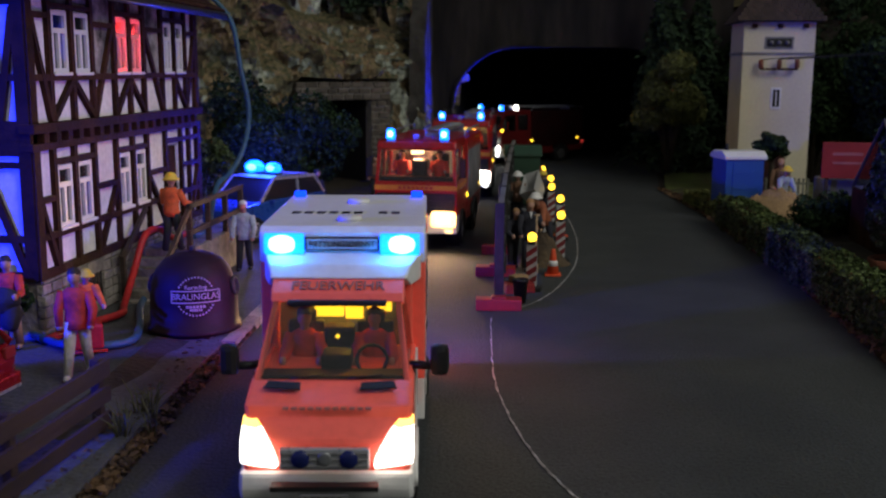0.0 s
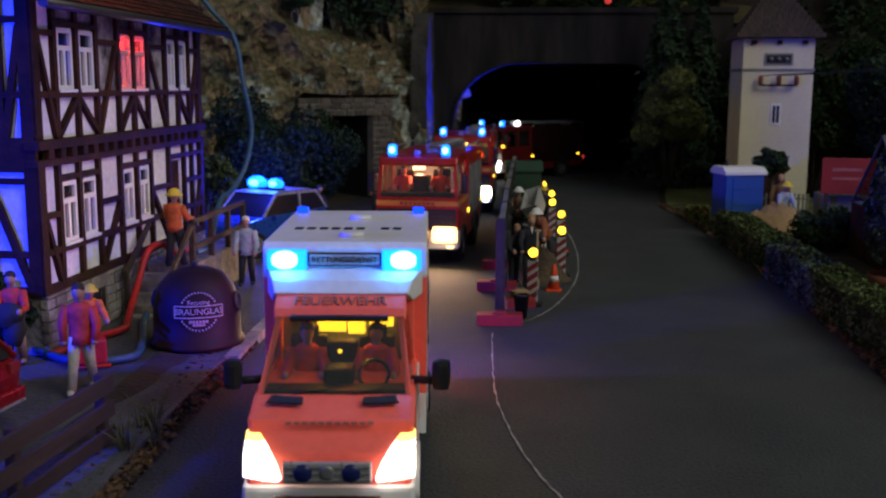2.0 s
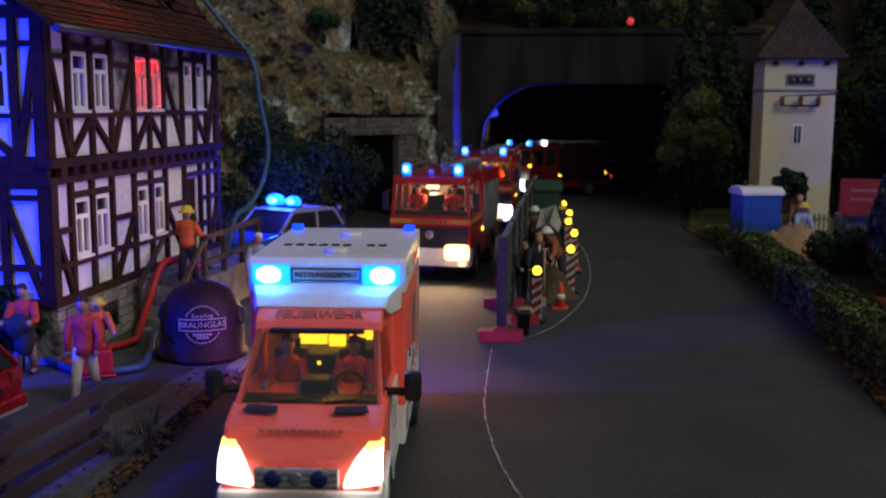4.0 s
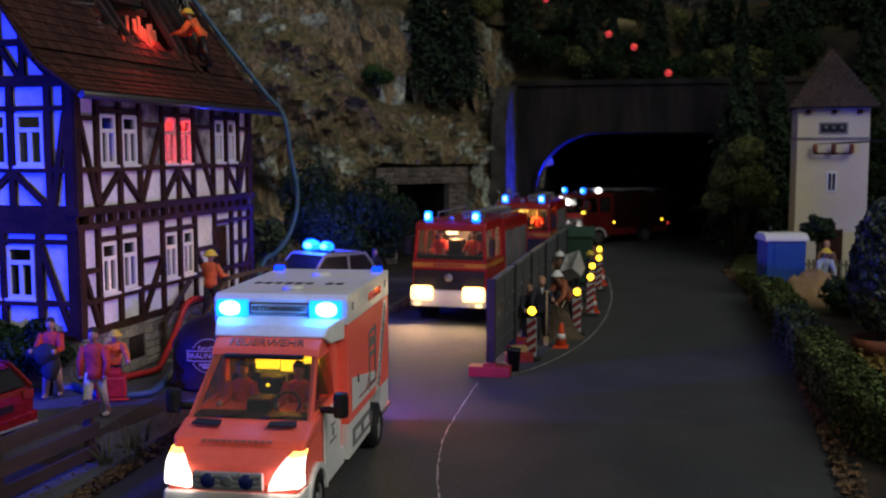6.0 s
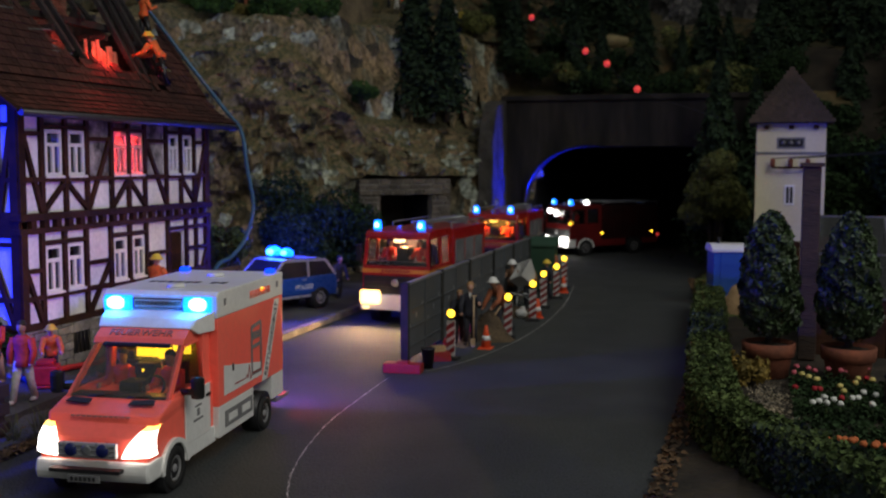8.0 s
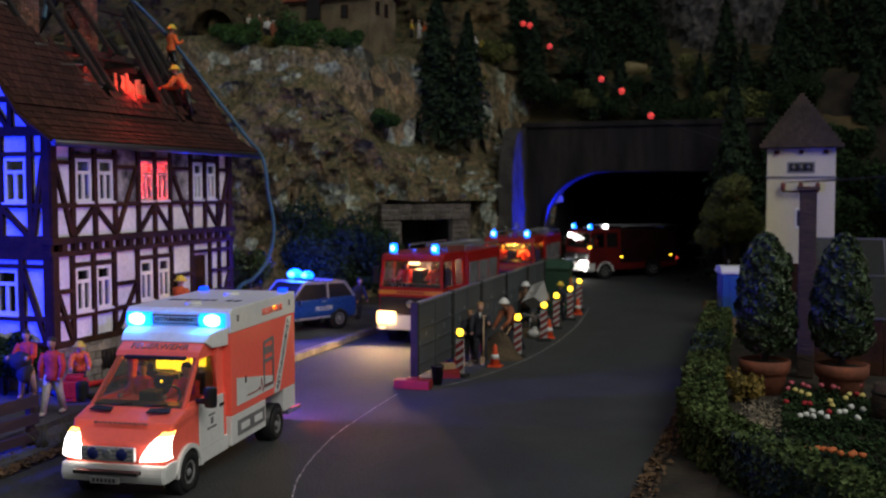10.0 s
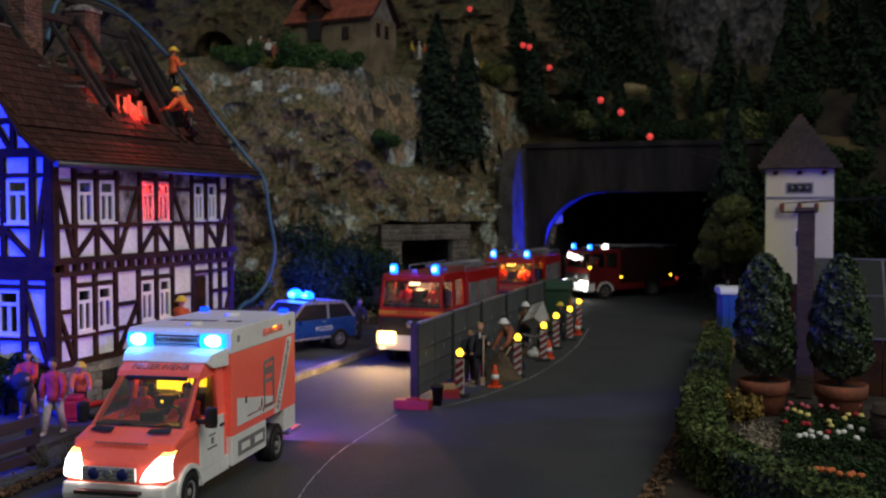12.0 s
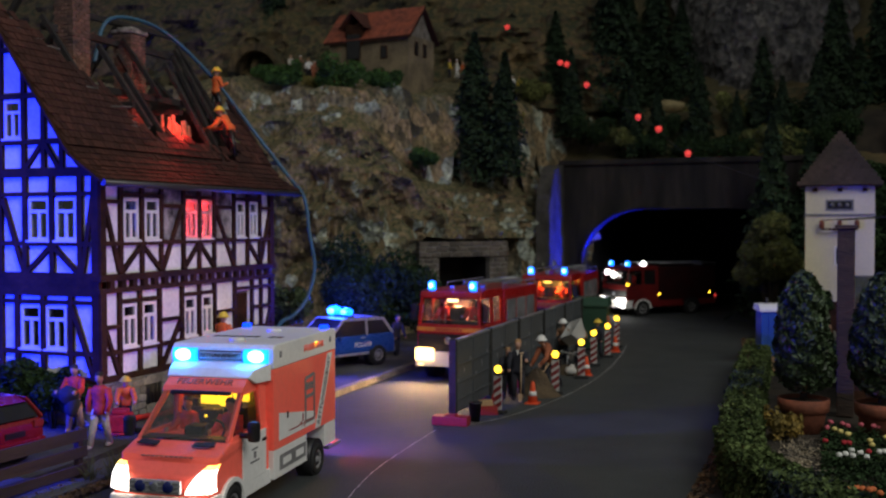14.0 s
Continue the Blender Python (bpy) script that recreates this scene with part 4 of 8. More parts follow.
for a, b in ((18.08, 19.83), (20.9, 22.6), (23.74, 26.04)):
    front_beam(a, 3.41, b, 3.41, 0.11)
# braces
for a, za, b, zb in ((17.5, 6.05, 18.1, 4.2), (18.2, 4.2, 19.0, 4.9), (19.1, 4.9, 19.9, 4.2), (20.0, 4.2, 20.92, 6.0), (21.05, 4.2, 21.75, 4.9), (21.85, 4.9, 22.55, 4.2),
                     (22.66, 6.0, 23.68, 4.2), (24.58, 4.9, 25.25, 4.2), (25.34, 4.2, 26.0, 6.0), (17.5, 2.7, 18.05, 1.4), (19.9, 1.4, 20.85, 2.7), (22.66, 2.7, 23.68, 1.4), (25.4, 1.4, 26.0, 2.7)):
    front_beam(a, za, b, zb, 0.12, 0.008)
# gable timbers
G0, G1 = -HX, -HX + HD
for z, w in ((1.38, 0.16), (2.07, 0.13), (3.72, 0.27), (4.03, 0.36), (4.98, 0.13), (6.88, 0.24)):
    gable_beam(G0, z, G1, z, w)
for u in (9.32, 9.82, 10.75, 11.65, 12.5, 13.0, 13.9, 14.8, 15.5, 16.3, 17.4):
    gable_beam(u, 4.1, u, 6.85, 0.24 if u in (9.32, 17.4) else 0.15, 0.004)
for u in (9.32, 10.15, 11.07, 11.95, 12.5, 13.0, 13.9, 14.8, 15.5, 16.3, 17.4):
    gable_beam(u, 1.3, u, 3.65, 0.24 if u in (9.32, 17.4) else 0.15, 0.004)
for u0, u1 in ((9.32, 17.4),):
    gable_beam(u0, 6.3, u1, 6.3, 0.11), gable_beam(u0, 3.42, u1, 3.42, 0.11)
for u0, z0, u1, z1 in ((9.4, 6.2, 9.75, 4.2), (9.9, 4.2, 10.7, 4.9), (10.8, 4.9, 11.6, 4.2), (9.4, 1.4, 10.1, 3.3), (11.7, 4.2, 12.4, 6.2), (12.5, 6.2, 12.95, 4.2)):
    gable_beam(u0, z0, u1, z1, 0.13, 0.008)
for z in (7.7, 8.95, 10.2):
    w = (ridge_z(HX) - z) / 1.459 + 0.3
    gable_beam(G0 + 0.45 + (z - 6.94) / 1.459, z, G1 - 0.45 - (z - 6.94) / 1.459, z, 0.14)
for u in (10.4, 11.0, 11.66, 12.45, 13.4, 14.3, 15.2):
    lim = min(ridge_z(-u), ridge_z(2 * RX + u)) - 0.3
    gable_beam(u, 7.0, u, max(lim, 7.2), 0.14, 0.004)
for u0, z0, u1, z1 in ((9.75, 7.0, 10.35, 7.6), (10.5, 7.0, 10.95, 7.65), (11.05, 7.65, 11.6, 7.0), (11.1, 9.0, 11.6, 9.8), (12.5, 7.0, 13.3, 8.9)):
    gable_beam(u0, z0, u1, z1, 0.12, 0.008)


def casement(parent, turn, w, h, plastic=None):
    """A white two-light window with a transom; x across, y outward is minus, z up from the sill."""
    win = new("window")
    win.parent, win.matrix_basis = parent, turn
    win.empty_display_size = 0.005
    bm = B()
    t = 0.085
    box(bm, 0, t, -0.03, 0.08, 0, h, 0.01), box(bm, w - t, w, -0.03, 0.08, 0, h, 0.01), box(bm, t, w - t, -0.03, 0.08, h - t, h), box(bm, t, w - t, -0.03, 0.08, 0, t)
    part("window_frame", bm, plastic or WHITE, win)
    bm = B()
    box(bm, w / 2 - 0.045, w / 2 + 0.045, -0.02, 0.05, t, h * 0.66), box(bm, t, w - t, -0.025, 0.055, h * 0.64, h * 0.72)
    part("glazing_bar", bm, plastic or WHITE, win)
    part("window_sill", box(B(), -0.04, w + 0.04, -0.09, 0.02, -0.05, 0.01, 0.01), WHITE, win)
    part("pane", box(B(), t, w - t, 0.03, 0.04, t, h - t), GLASS, win)
    return win


for y0, y1, z0, z1 in FRONT_WIN:
    # Fire-window frames are made of translucent cloth so that they glow red too.
    win = casement(house, pose((HX - 0.03) * S, y0 * S, z0 * S, 0, 0, 90), y1 - y0, z1 - z0, GLOW_CLOTH if z0 > 5 and 21 < y0 < 22 else None)
    if z0 > 5 and 21 < y0 < 22:
        # Translucent sheet added behind the glass to spread the red light.
        part("glow_sheet", box(B(), 0.02, y1 - y0 - 0.02, 0.1, 0.104, 0.02, z1 - z0 - 0.02), GLOW_CLOTH, win, "thin sheet added behind the pane to carry the red glow")
for u0, u1, z0, z1 in END_WIN:
    casement(house, pose(-u1 * S, (HY0 + 0.03) * S, z0 * S), u1 - u0, z1 - z0)
door = part("door", box(B(), HX - 0.14, HX - 0.08, DOOR[0] + 0.05, DOOR[1] - 0.05, 1.32, 3.25, 0.01), TIMBER, house, "dark wooden house door")
part("handle", rod(B(), [(HX - 0.02, 24.5, 2.2), (HX - 0.02, 24.5, 2.34)], 0.025, 6), STEEL, door)
bm = B()
for z in (1.45, 2.1, 2.75):
    box(bm, HX - 0.085, HX - 0.06, DOOR[0] + 0.16, DOOR[1] - 0.16, z, z + 0.5, 0.01)
part("door_panel", bm, TIMBER, door)

# plinth of rubble, with a cellar light
plinth = part("plinth", box(box(B(), HX - 0.3, HX - 0.02, HY0 + 0.05, HY1 - 0.03, 0, 1.3), HX - HD, HX - 0.3, HY0 + 0.05, HY0 + 0.3, 0, 1.3), RUBBLE, house, "rough grey rubble plinth")
rng = random.Random(3)
for a, b, z in [(HY0, 19.15, 0.2), (19.9, HY1, 0.2)]:
    zz, row = z, 0
    while zz < 1.27:
        h = min(rng.uniform(0.16, 0.24), 1.3 - zz)
        y = a
        while y < b - 0.06:
            w = min(rng.uniform(0.24, 0.5), b - y)
            part("stone", box(B(), HX - 0.1, HX + 0.03 + rng.uniform(0, 0.04), y + 0.015, y + w - 0.015, zz + 0.012, zz + h - 0.012, 0.02), RUBBLE, plinth)
            y += w
        zz += h
cellar = part("cellar_window", box(box(B(), HX - 0.05, HX + 0.05, 19.15, 19.9, 0.2, 0.45), HX - 0.05, HX + 0.05, 19.15, 19.9, 1.02, 1.28), RUBBLE, house)
part("pane", box(B(), HX - 0.02, HX + 0.0, 19.17, 19.88, 0.45, 1.02), BLACK, cellar)
bm = B()
for k in range(4):
    rod(bm, [(HX + 0.03, 19.28 + 0.16 * k, 0.44), (HX + 0.03, 19.28 + 0.16 * k, 1.03)], 0.018, 6)
part("cellar_bar", bm, BLACK, cellar)

# roof: slope of single tiles with the burnt hole
HOLE = [(17.2, 11.3), (17.8, 11.0), (18.69, 10.14), (19.33, 9.66), (20.19, 9.12), (20.57, 8.19), (22.6, 7.95), (24.4, 7.6), (25.2, 7.8), (25.7, 8.3), (26.2, 9.1), (27.2, 9.9), (27.2, 13.5), (17.0, 13.5)]


def inside(poly, x, y):
    hit = False
    for (xa, ya), (xb, yb) in zip(poly, poly[1:] + poly[:1]):
        if (ya > y) != (yb > y) and x < (xb - xa) * (y - ya) / (yb - ya) + xa:
            hit = not hit
    return hit


RZ = ridge_z(RX)
EAVE = [(-8.72, 6.62), (-9.35, 6.98), (-9.75, 7.36)]


def slope_at(s):
    """Place on the front slope s metres above the eave, measured along it."""
    pts = EAVE + [(RX, RZ)]
    for (xa, za), (xb, zb) in zip(pts, pts[1:]):
        d = math.hypot(xb - xa, zb - za)
        if s <= d or (xb, zb) == pts[-1]:
            return xa + (xb - xa) * s / d, za + (zb - za) * s / d, Vector((xb - xa, 0, zb - za)).normalized()
        s -= d


rng = random.Random(11)
roof = new("roof")
roof.parent = house
roof.empty_display_size = 0.01
tagged(roof, label="red-brown tiled roof with a charred hole")
bm = B()
near_tiles = []
total = 9.0
s = 0.0
row = 0
while s < total:
    x, z, a = slope_at(s)
    nrm = Vector((a.z, 0, -a.x))
    if z > RZ - 0.15:
        break
    y = 16.85 + (0.11 if row % 2 else 0)
    while y < 27.05:
        if not inside(HOLE, y + rng.uniform(-0.25, 0.25), z + rng.uniform(-0.2, 0.2)):
            c = Vector((x, y, z)) + nrm * rng.uniform(0.0, 0.012)
            if y < 20.1 and len(near_tiles) < 300:
                near_tiles.append(Matrix.Translation(c * S) @ Matrix((( 0, a.x, nrm.x), (1, 0, 0), (0, a.z, nrm.z))).to_4x4())
                y += 0.22
                continue
            t1 = c + a * 0.36 + nrm * 0.0
            w = 0.205
            lift = nrm * rng.uniform(0.055, 0.075)
            v = [bm.verts.new(p) for p in (c + lift, c + lift + Vector((0, w, 0)), t1 + nrm * 0.03 + Vector((0, w, 0)), t1 + nrm * 0.03, c, c + Vector((0, w, 0)))]
            bm.faces.new((v[0], v[1], v[2], v[3])), bm.faces.new((v[4], v[5], v[1], v[0])), bm.faces.new((v[4], v[0], v[3])), bm.faces.new((v[5], v[2], v[1]))
        y += 0.22
    s += 0.25
    row += 1
part("roof_tiles", bm, TILE, roof, kind="stuff")
bm = B()
v = [bm.verts.new(p) for p in ((0, 0, 0.065), (0.205, 0, 0.065), (0.205, 0.36, 0.03), (0, 0.36, 0.03), (0, 0, 0), (0.205, 0, 0))]
for f in ((0, 1, 2, 3), (4, 5, 1, 0), (4, 0, 3), (5, 2, 1)):
    bm.faces.new([v[k] for k in f])
one_tile = part("tile", bm, TILE, roof)
one_tile.matrix_basis = near_tiles[0]
for m in near_tiles[1:]:
    o = new("tile", one_tile.data)
    o.parent, o.matrix_basis = roof, m
# boarding under the tiles, in strips that end at the hole
bm = B()
s = 0.05
while s < total:
    x, z, a = slope_at(s)
    if z > RZ - 0.1:
        break
    nrm = Vector((a.z, 0, -a.x))
    runs, start = [], None
    for y in np.arange(16.9, 27.06, 0.15):
        solid_here = not inside(HOLE, y, z)
        if solid_here and start is None:
            start = y
        if start is not None and (not solid_here or y > 26.95):
            runs.append((start, y))
            start = None
    for y0, y1 in runs:
        if y1 - y0 > 0.1:
            c = Vector((x, 0, z)) - nrm * 0.05 + a * 0.12
            bar(bm, c + Vector((0, y0, 0)), c + Vector((0, y1, 0)), 0.25, 0.05, nrm)
    s += 0.24
part("roof_boarding", bm, TIMBER, roof)
bm = B()
x1 = 2 * RX + 8.72
for k in range(34):
    t0, t1 = k / 34, (k + 1) / 34
    bar(bm, (RX + (x1 - RX) * t0, 16.9, RZ + (6.6 - RZ) * t0 - 0.05), (RX + (x1 - RX) * t0, 17.6 + 0.25 * math.sin(k * 2.1) if k < 16 else 27.0, RZ + (6.6 - RZ) * t0 - 0.05), 0.3, 0.06, (-0.82, 0, 0.57))
part("back_slope", bm, TILE, roof)
part("verge_board", bar(bar(B(), (-8.72, 16.84, 6.6), (-9.75, 16.84, 7.32), 0.06, 0.2, (0, 1, 0)), (-9.7, 16.84, 7.28), (RX + 1.1, 16.84, RZ - 1.6), 0.06, 0.2, (0, 1, 0)), TIMBER, roof)
part("verge_board", bar(B(), (-9.7, 27.08, 7.28), (-11.4, 27.08, 9.76), 0.06, 0.2, (0, 1, 0)), TIMBER, roof)
gutter = B()
rod(gutter, [(-8.66, 16.8, 6.56), (-8.66, 22, 6.54), (-8.66, 27.1, 6.52)], 0.09, 10)
part("gutter", gutter, paint("gutter_metal", (0.06, 0.055, 0.055), None, 1, 0.35, 0.0, 9, metal=0.3), house, "glossy metal rain gutter")
# charred rafters in the hole
rng = random.Random(5)
for y, z0, yb, z1 in ((19.3, 9.6, 19.2, 11.6), (21.35, 8.5, 21.15, 11.0), (21.8, 7.75, 21.65, 10.2), (22.9, 9.6, 22.7, 11.5), (24.0, 7.6, 24.35, 10.9), (24.3, 7.5, 25.15, 11.3), (25.1, 7.6, 25.6, 11.6), (25.65, 7.7, 25.9, 11.8)):
    xa, xb = -9.47 - (z0 - 6.94) / 1.459, -9.47 - (z1 - 6.94) / 1.459
    beam((xa - 0.06, y, z0 - 0.06), (xb - 0.06, yb, z1 - 0.06), 0.12, 0.14, CHARRED, (0.8, 0, 0.55))
for k in range(7):
    # scorched boards left standing at the far edge of the hole
    y = 24.75 + 0.17 * k
    z0, z1 = 8.0 + 0.1 * k, 10.4 + rng.uniform(-0.5, 0.5)
    beam((-9.8 - (z0 - 6.94) / 1.459, y, z0), (-9.8 - (z1 - 6.94) / 1.459, y + rng.uniform(0, 0.12), z1), 0.16, 0.04, CHARRED, (0.8, 0, 0.55))
for y0, z0, y1, z1 in ((22.4, 10.9, 23.6, 9.3), (23.9, 10.7, 22.6, 9.3)):
    # fallen braces crossing behind
    beam((-12.6, y0, z0), (-12.3, y1, z1), 0.12, 0.12, CHARRED)
for z in (9.6, 11.4):
    x = -9.47 - (z - 6.94) / 1.459
    beam((x - 0.35, 19.4, z - 0.1), (x - 0.35, 26.4, z - 0.1), 0.18, 0.2, CHARRED)
for y in (19.0, 21.0, 23.4, 25.2):
    x = 2 * RX + 9.9
    beam((x, y, 7.5), (RX - 0.1, y + 0.2, RZ - 0.5), 0.15, 0.17, CHARRED, (-0.8, 0, 0.55))
    beam((-11.0, y + 0.1, 9.1), (-15.7, y + 0.1, 9.1), 0.15, 0.17, CHARRED)
beam((RX, 20.5, RZ - 0.6), (RX, 26.6, RZ - 0.5), 0.16, 0.18, CHARRED)
for k in range(12):
    y = 22.0 + 0.155 * k
    beam((-10.72, y, 7.5), (-10.76 - rng.uniform(0, 0.1), y + rng.uniform(-0.04, 0.04), 8.62 + 0.045 * k * (k < 7) + (0.1 if k >= 7 else 0) + 0.28 * math.sin(k * 1.7) * rng.uniform(0.3, 1)), 0.14 + rng.uniform(-0.03, 0.01), 0.04, SPLINTER, (1, 0, 0))
for k in range(7):
    y = 21.0 + 0.17 * k
    beam((-10.95 - 0.05 * k, y, 7.6), (-11.3, y + rng.uniform(-0.1, 0.3), 8.35 + rng.uniform(-0.1, 0.2)), 0.13, 0.05, SPLINTER, (1, 0, 0))
for k in range(16):
    # laths laid bare along the edge of the hole
    t = k / 15
    y, z = 17.7 + 2.9 * t, 11.1 - 2.75 * t ** 0.9
    x = -9.47 - (z - 6.94) / 1.459
    beam((x + 0.03, y - rng.uniform(0.0, 0.4), z + 0.02), (x + 0.03, y + rng.uniform(0.1, 0.7), z + rng.uniform(-0.12, 0.12)), rng.uniform(0.03, 0.08), 0.04, LATH, (0.82, 0, 0.57))
for k in range(14):
    y = 19.5 + 0.42 * k
    beam((-10.0 - rng.uniform(0.1, 1.2), y, 7.2 + rng.uniform(0, 0.5)), (-11.2 - rng.uniform(0, 1), y + rng.uniform(-0.9, 0.9), 7.4 + rng.uniform(0, 0.9)), 0.12, 0.1, CHARRED)


def chimney(y, x, z0, z1, label):
    ch = part("chimney", box(B(), x - 0.34, x + 0.34, y - 0.34, y + 0.34, z0, z1 - 0.02), BRICK, roof, label)
    rr = random.Random(int(y * 10))
    z = z0 + 1.2
    while z < z1 - 0.05:
        off = 0.0 if int(z * 9) % 2 else 0.12
        for k in range(3):
            a = -0.36 + k * 0.25 + off * (k < 2)
            part("brick", box(B(), x + 0.335, x + 0.365 + rr.uniform(0, 0.015), y + a, y + min(a + 0.22, 0.36), z, z + 0.085, 0.008), BRICK, ch)
            part("brick", box(B(), x + a, x + min(a + 0.22, 0.36), y - 0.365 - rr.uniform(0, 0.015), y - 0.335, z, z + 0.085, 0.008), BRICK, ch)
        z += 0.11
    part("chimney_cap", box(box(B(), x - 0.42, x + 0.42, y - 0.42, y + 0.42, z1 - 0.12, z1, 0.02), x - 0.28, x + 0.28, y - 0.28, y + 0.28, z1, z1 + 0.1, 0.02), SOOTY, ch, "grey mortar chimney top")


chimney(20.3, -12.6, 7.0, 12.6, "sooty brick chimney")
chimney(23.1, -12.7, 7.0, 11.75, "brick chimney with a pale top")


# ---- vehicles ----
def wheel(parent, x, y, r=0.36, w=0.24, side=1, rim=RIM):
    """A wheel whose outer face looks along x times side."""
    wh = new("wheel")
    wh.parent, wh.empty_display_size = parent, 0.004
    wh.matrix_basis = pose(x * S, y * S, r * S, 0, 90 * side, 0)
    part("tyre", lathe(B(), [(r * 0.62, -w / 2), (r * 0.9, -w / 2), (r, -w * 0.36), (r, w * 0.36), (r * 0.9, w / 2), (r * 0.62, w / 2), (r * 0.6, w * 0.3)], 24, caps=False), RUBBER, wh)
    part("rim", lathe(B(), [(r * 0.61, -w * 0.4), (r * 0.61, w * 0.42), (r * 0.5, w * 0.44), (r * 0.45, w * 0.3), (r * 0.2, w * 0.34), (r * 0.16, w * 0.46), (0.01, w * 0.46)], 20), rim, wh)
    bm = B()
    for k in range(6):
        a = k * math.pi / 3
        rod(bm, [(r * 0.3 * math.cos(a), r * 0.3 * math.sin(a), w * 0.32), (r * 0.3 * math.cos(a), r * 0.3 * math.sin(a), w * 0.38)], r * 0.045, 6)
    part("wheel_bolt", bm, BLACK, wh)
    return wh


def slab(bm, pts, t):
    """A thin plate from an outline of four or more points, t thick along its normal."""
    vs = [Vector(p) for p in pts]
    n = (vs[1] - vs[0]).cross(vs[2] - vs[1]).normalized() * t
    a, b = [bm.verts.new(v) for v in vs], [bm.verts.new(v + n) for v in vs]
    bm.faces.new(a[::-1]), bm.faces.new(b)
    for k in range(len(vs)):
        bm.faces.new((a[k - 1], a[k], b[k], b[k - 1]))
    return bm


def doll(bm, at, facing=0.0, height=1.75, arms=((0.15, -0.25), (0.15, -0.25)), stride=0.12, bend=0.0, hat=0, sit=False):
    """A plain modelled figure in one mesh. Material slots: 0 jacket, 1 trousers, 2 skin, 3 hat or hair, 4 boots."""
    before = len(bm.verts)
    k = height / 1.75
    marks = []

    def done(i):
        bm.faces.ensure_lookup_table()
        for f in bm.faces[len_before[0]:]:
            f.material_index = i
        len_before[0] = len(bm.faces)

    len_before = [len(bm.faces)]
    hip = 0.84 if not sit else 0.45
    for s in (-1, 1):
        y = stride * s
        if sit:
            rod(bm, [(0.1 * s, 0, hip), (0.11 * s, -0.42, hip + 0.02), (0.12 * s, -0.44, 0.06)], [0.1, 0.09, 0.065], 8)
        else:
            rod(bm, [(0.09 * s, 0, hip), (0.1 * s, y * 0.5 - 0.02, 0.45), (0.12 * s, y, 0.05)], [0.105, 0.085, 0.07], 8)
    done(1)
    for s in (-1, 1):
        y = (stride * s if not sit else -0.46) - 0.05
        ball(bm, (0.12 * s, y, 0.045), 0.1, (0.62, 1.3, 0.5), 8)
    done(4)
    sh = (0, -bend, hip + 0.52 - bend * 0.35)
    bm.verts.ensure_lookup_table()
    first = len(bm.verts)
    rod(bm, [(0, 0, hip - 0.08), (0, -bend * 0.12, hip + 0.06), (0, -bend * 0.35, hip + 0.2), (0, -bend * 0.7, hip + 0.36), (0, -bend * 0.92, sh[2] - 0.05), (0, sh[1], sh[2] + 0.04)], [0.175, 0.18, 0.172, 0.205, 0.222, 0.11], 12)
    for v in list(bm.verts)[first:]:
        mid = -bend * min(max((v.co.z - hip) / (sh[2] - hip), 0), 1)
        v.co.y = mid + (v.co.y - mid) * 0.62
    for s, (fw, dn) in zip((-1, 1), arms):
        p = Vector((0.175 * s, sh[1], sh[2] - 0.035))
        e = p + Vector((0.085 * s, -fw * 0.5, -0.265))
        h = e + Vector((-0.02 * s, -fw, dn))
        rod(bm, [p, e, h], [0.092, 0.074, 0.056], 8)
        marks.append(h)
    done(0)
    for h in marks:
        ball(bm, h, 0.055, (1, 1, 1.2), 6)
    hd = Vector((0, sh[1] - 0.03 - bend * 0.25, sh[2] + 0.2))
    rod(bm, [(0, sh[1], sh[2]), hd], [0.06, 0.055], 8)
    ball(bm, hd, 0.11, (0.85, 1, 1.15), 10)
    done(2)
    if hat == 1:
        lathe(bm, [(0.19, -0.01), (0.17, 0.03), (0.13, 0.05), (0.12, 0.1), (0.07, 0.145), (0.01, 0.16)], 12, hd + Vector((0, 0.01, 0.01)))
    else:
        ball(bm, hd + Vector((0, 0.02, 0.058)), 0.115, (0.93, 0.98, 0.86), 8)
    done(3)
    new_v = list(bm.verts)[before:]
    m = Matrix.Translation(at) @ Matrix.Rotation(radians(facing), 4, "Z") @ Matrix.Scale(k, 4)
    bmesh.ops.transform(bm, matrix=m, verts=new_v)
    return bm


def crew(parent, x, y, z, jacket):
    part("crew_doll", doll(B(), (x, y, z - 0.45), 0, 1.7, ((0.3, 0.02), (0.3, 0.02)), sit=True), [jacket, CLOTH_DARK, SKIN, CLOTH_DARK, CLOTH_DARK], parent)


# ambulance
amb = thing("ambulance", "orange and white box-body ambulance with lit blue beacons and headlamps", "ambulance", (-2.4, 10.3, 0), 6.5)
W = 0.98
low = prism(B(), [(0.16, 0.62), (0.13, 0.8), (0.2, 1.04), (0.38, 1.2), (0.68, 1.36), (1.12, 1.5), (2.82, 1.5), (2.82, 0.62)], -W, W, 0.05)
for v in low.verts:
    if v.co.y < 0.5:
        v.co.y += 0.2 * (abs(v.co.x) / W) ** 3
        v.co.x *= 0.97
part("cab_body", low, ORANGE, amb)
bmp = prism(B(), [(0.05, 0.36), (0.01, 0.5), (0.05, 0.68), (0.35, 0.7), (0.7, 0.66), (0.7, 0.36)], -W - 0.01, W + 0.01, 0.05)
for v in bmp.verts:
    v.co.y += 0.22 * (abs(v.co.x) / W) ** 3
bumper = part("bumper", bmp, WHITE, amb, "white front bumper")
part("number_plate", box(B(), -0.27, 0.27, -0.015, 0.02, 0.42, 0.53), GREY, bumper)
bm = B()
for k in range(6):
    box(bm, -0.22 + 0.075 * k, -0.175 + 0.075 * k, -0.022, -0.01, 0.445, 0.505)
part("plate_marks", bm, BLACK, bumper)
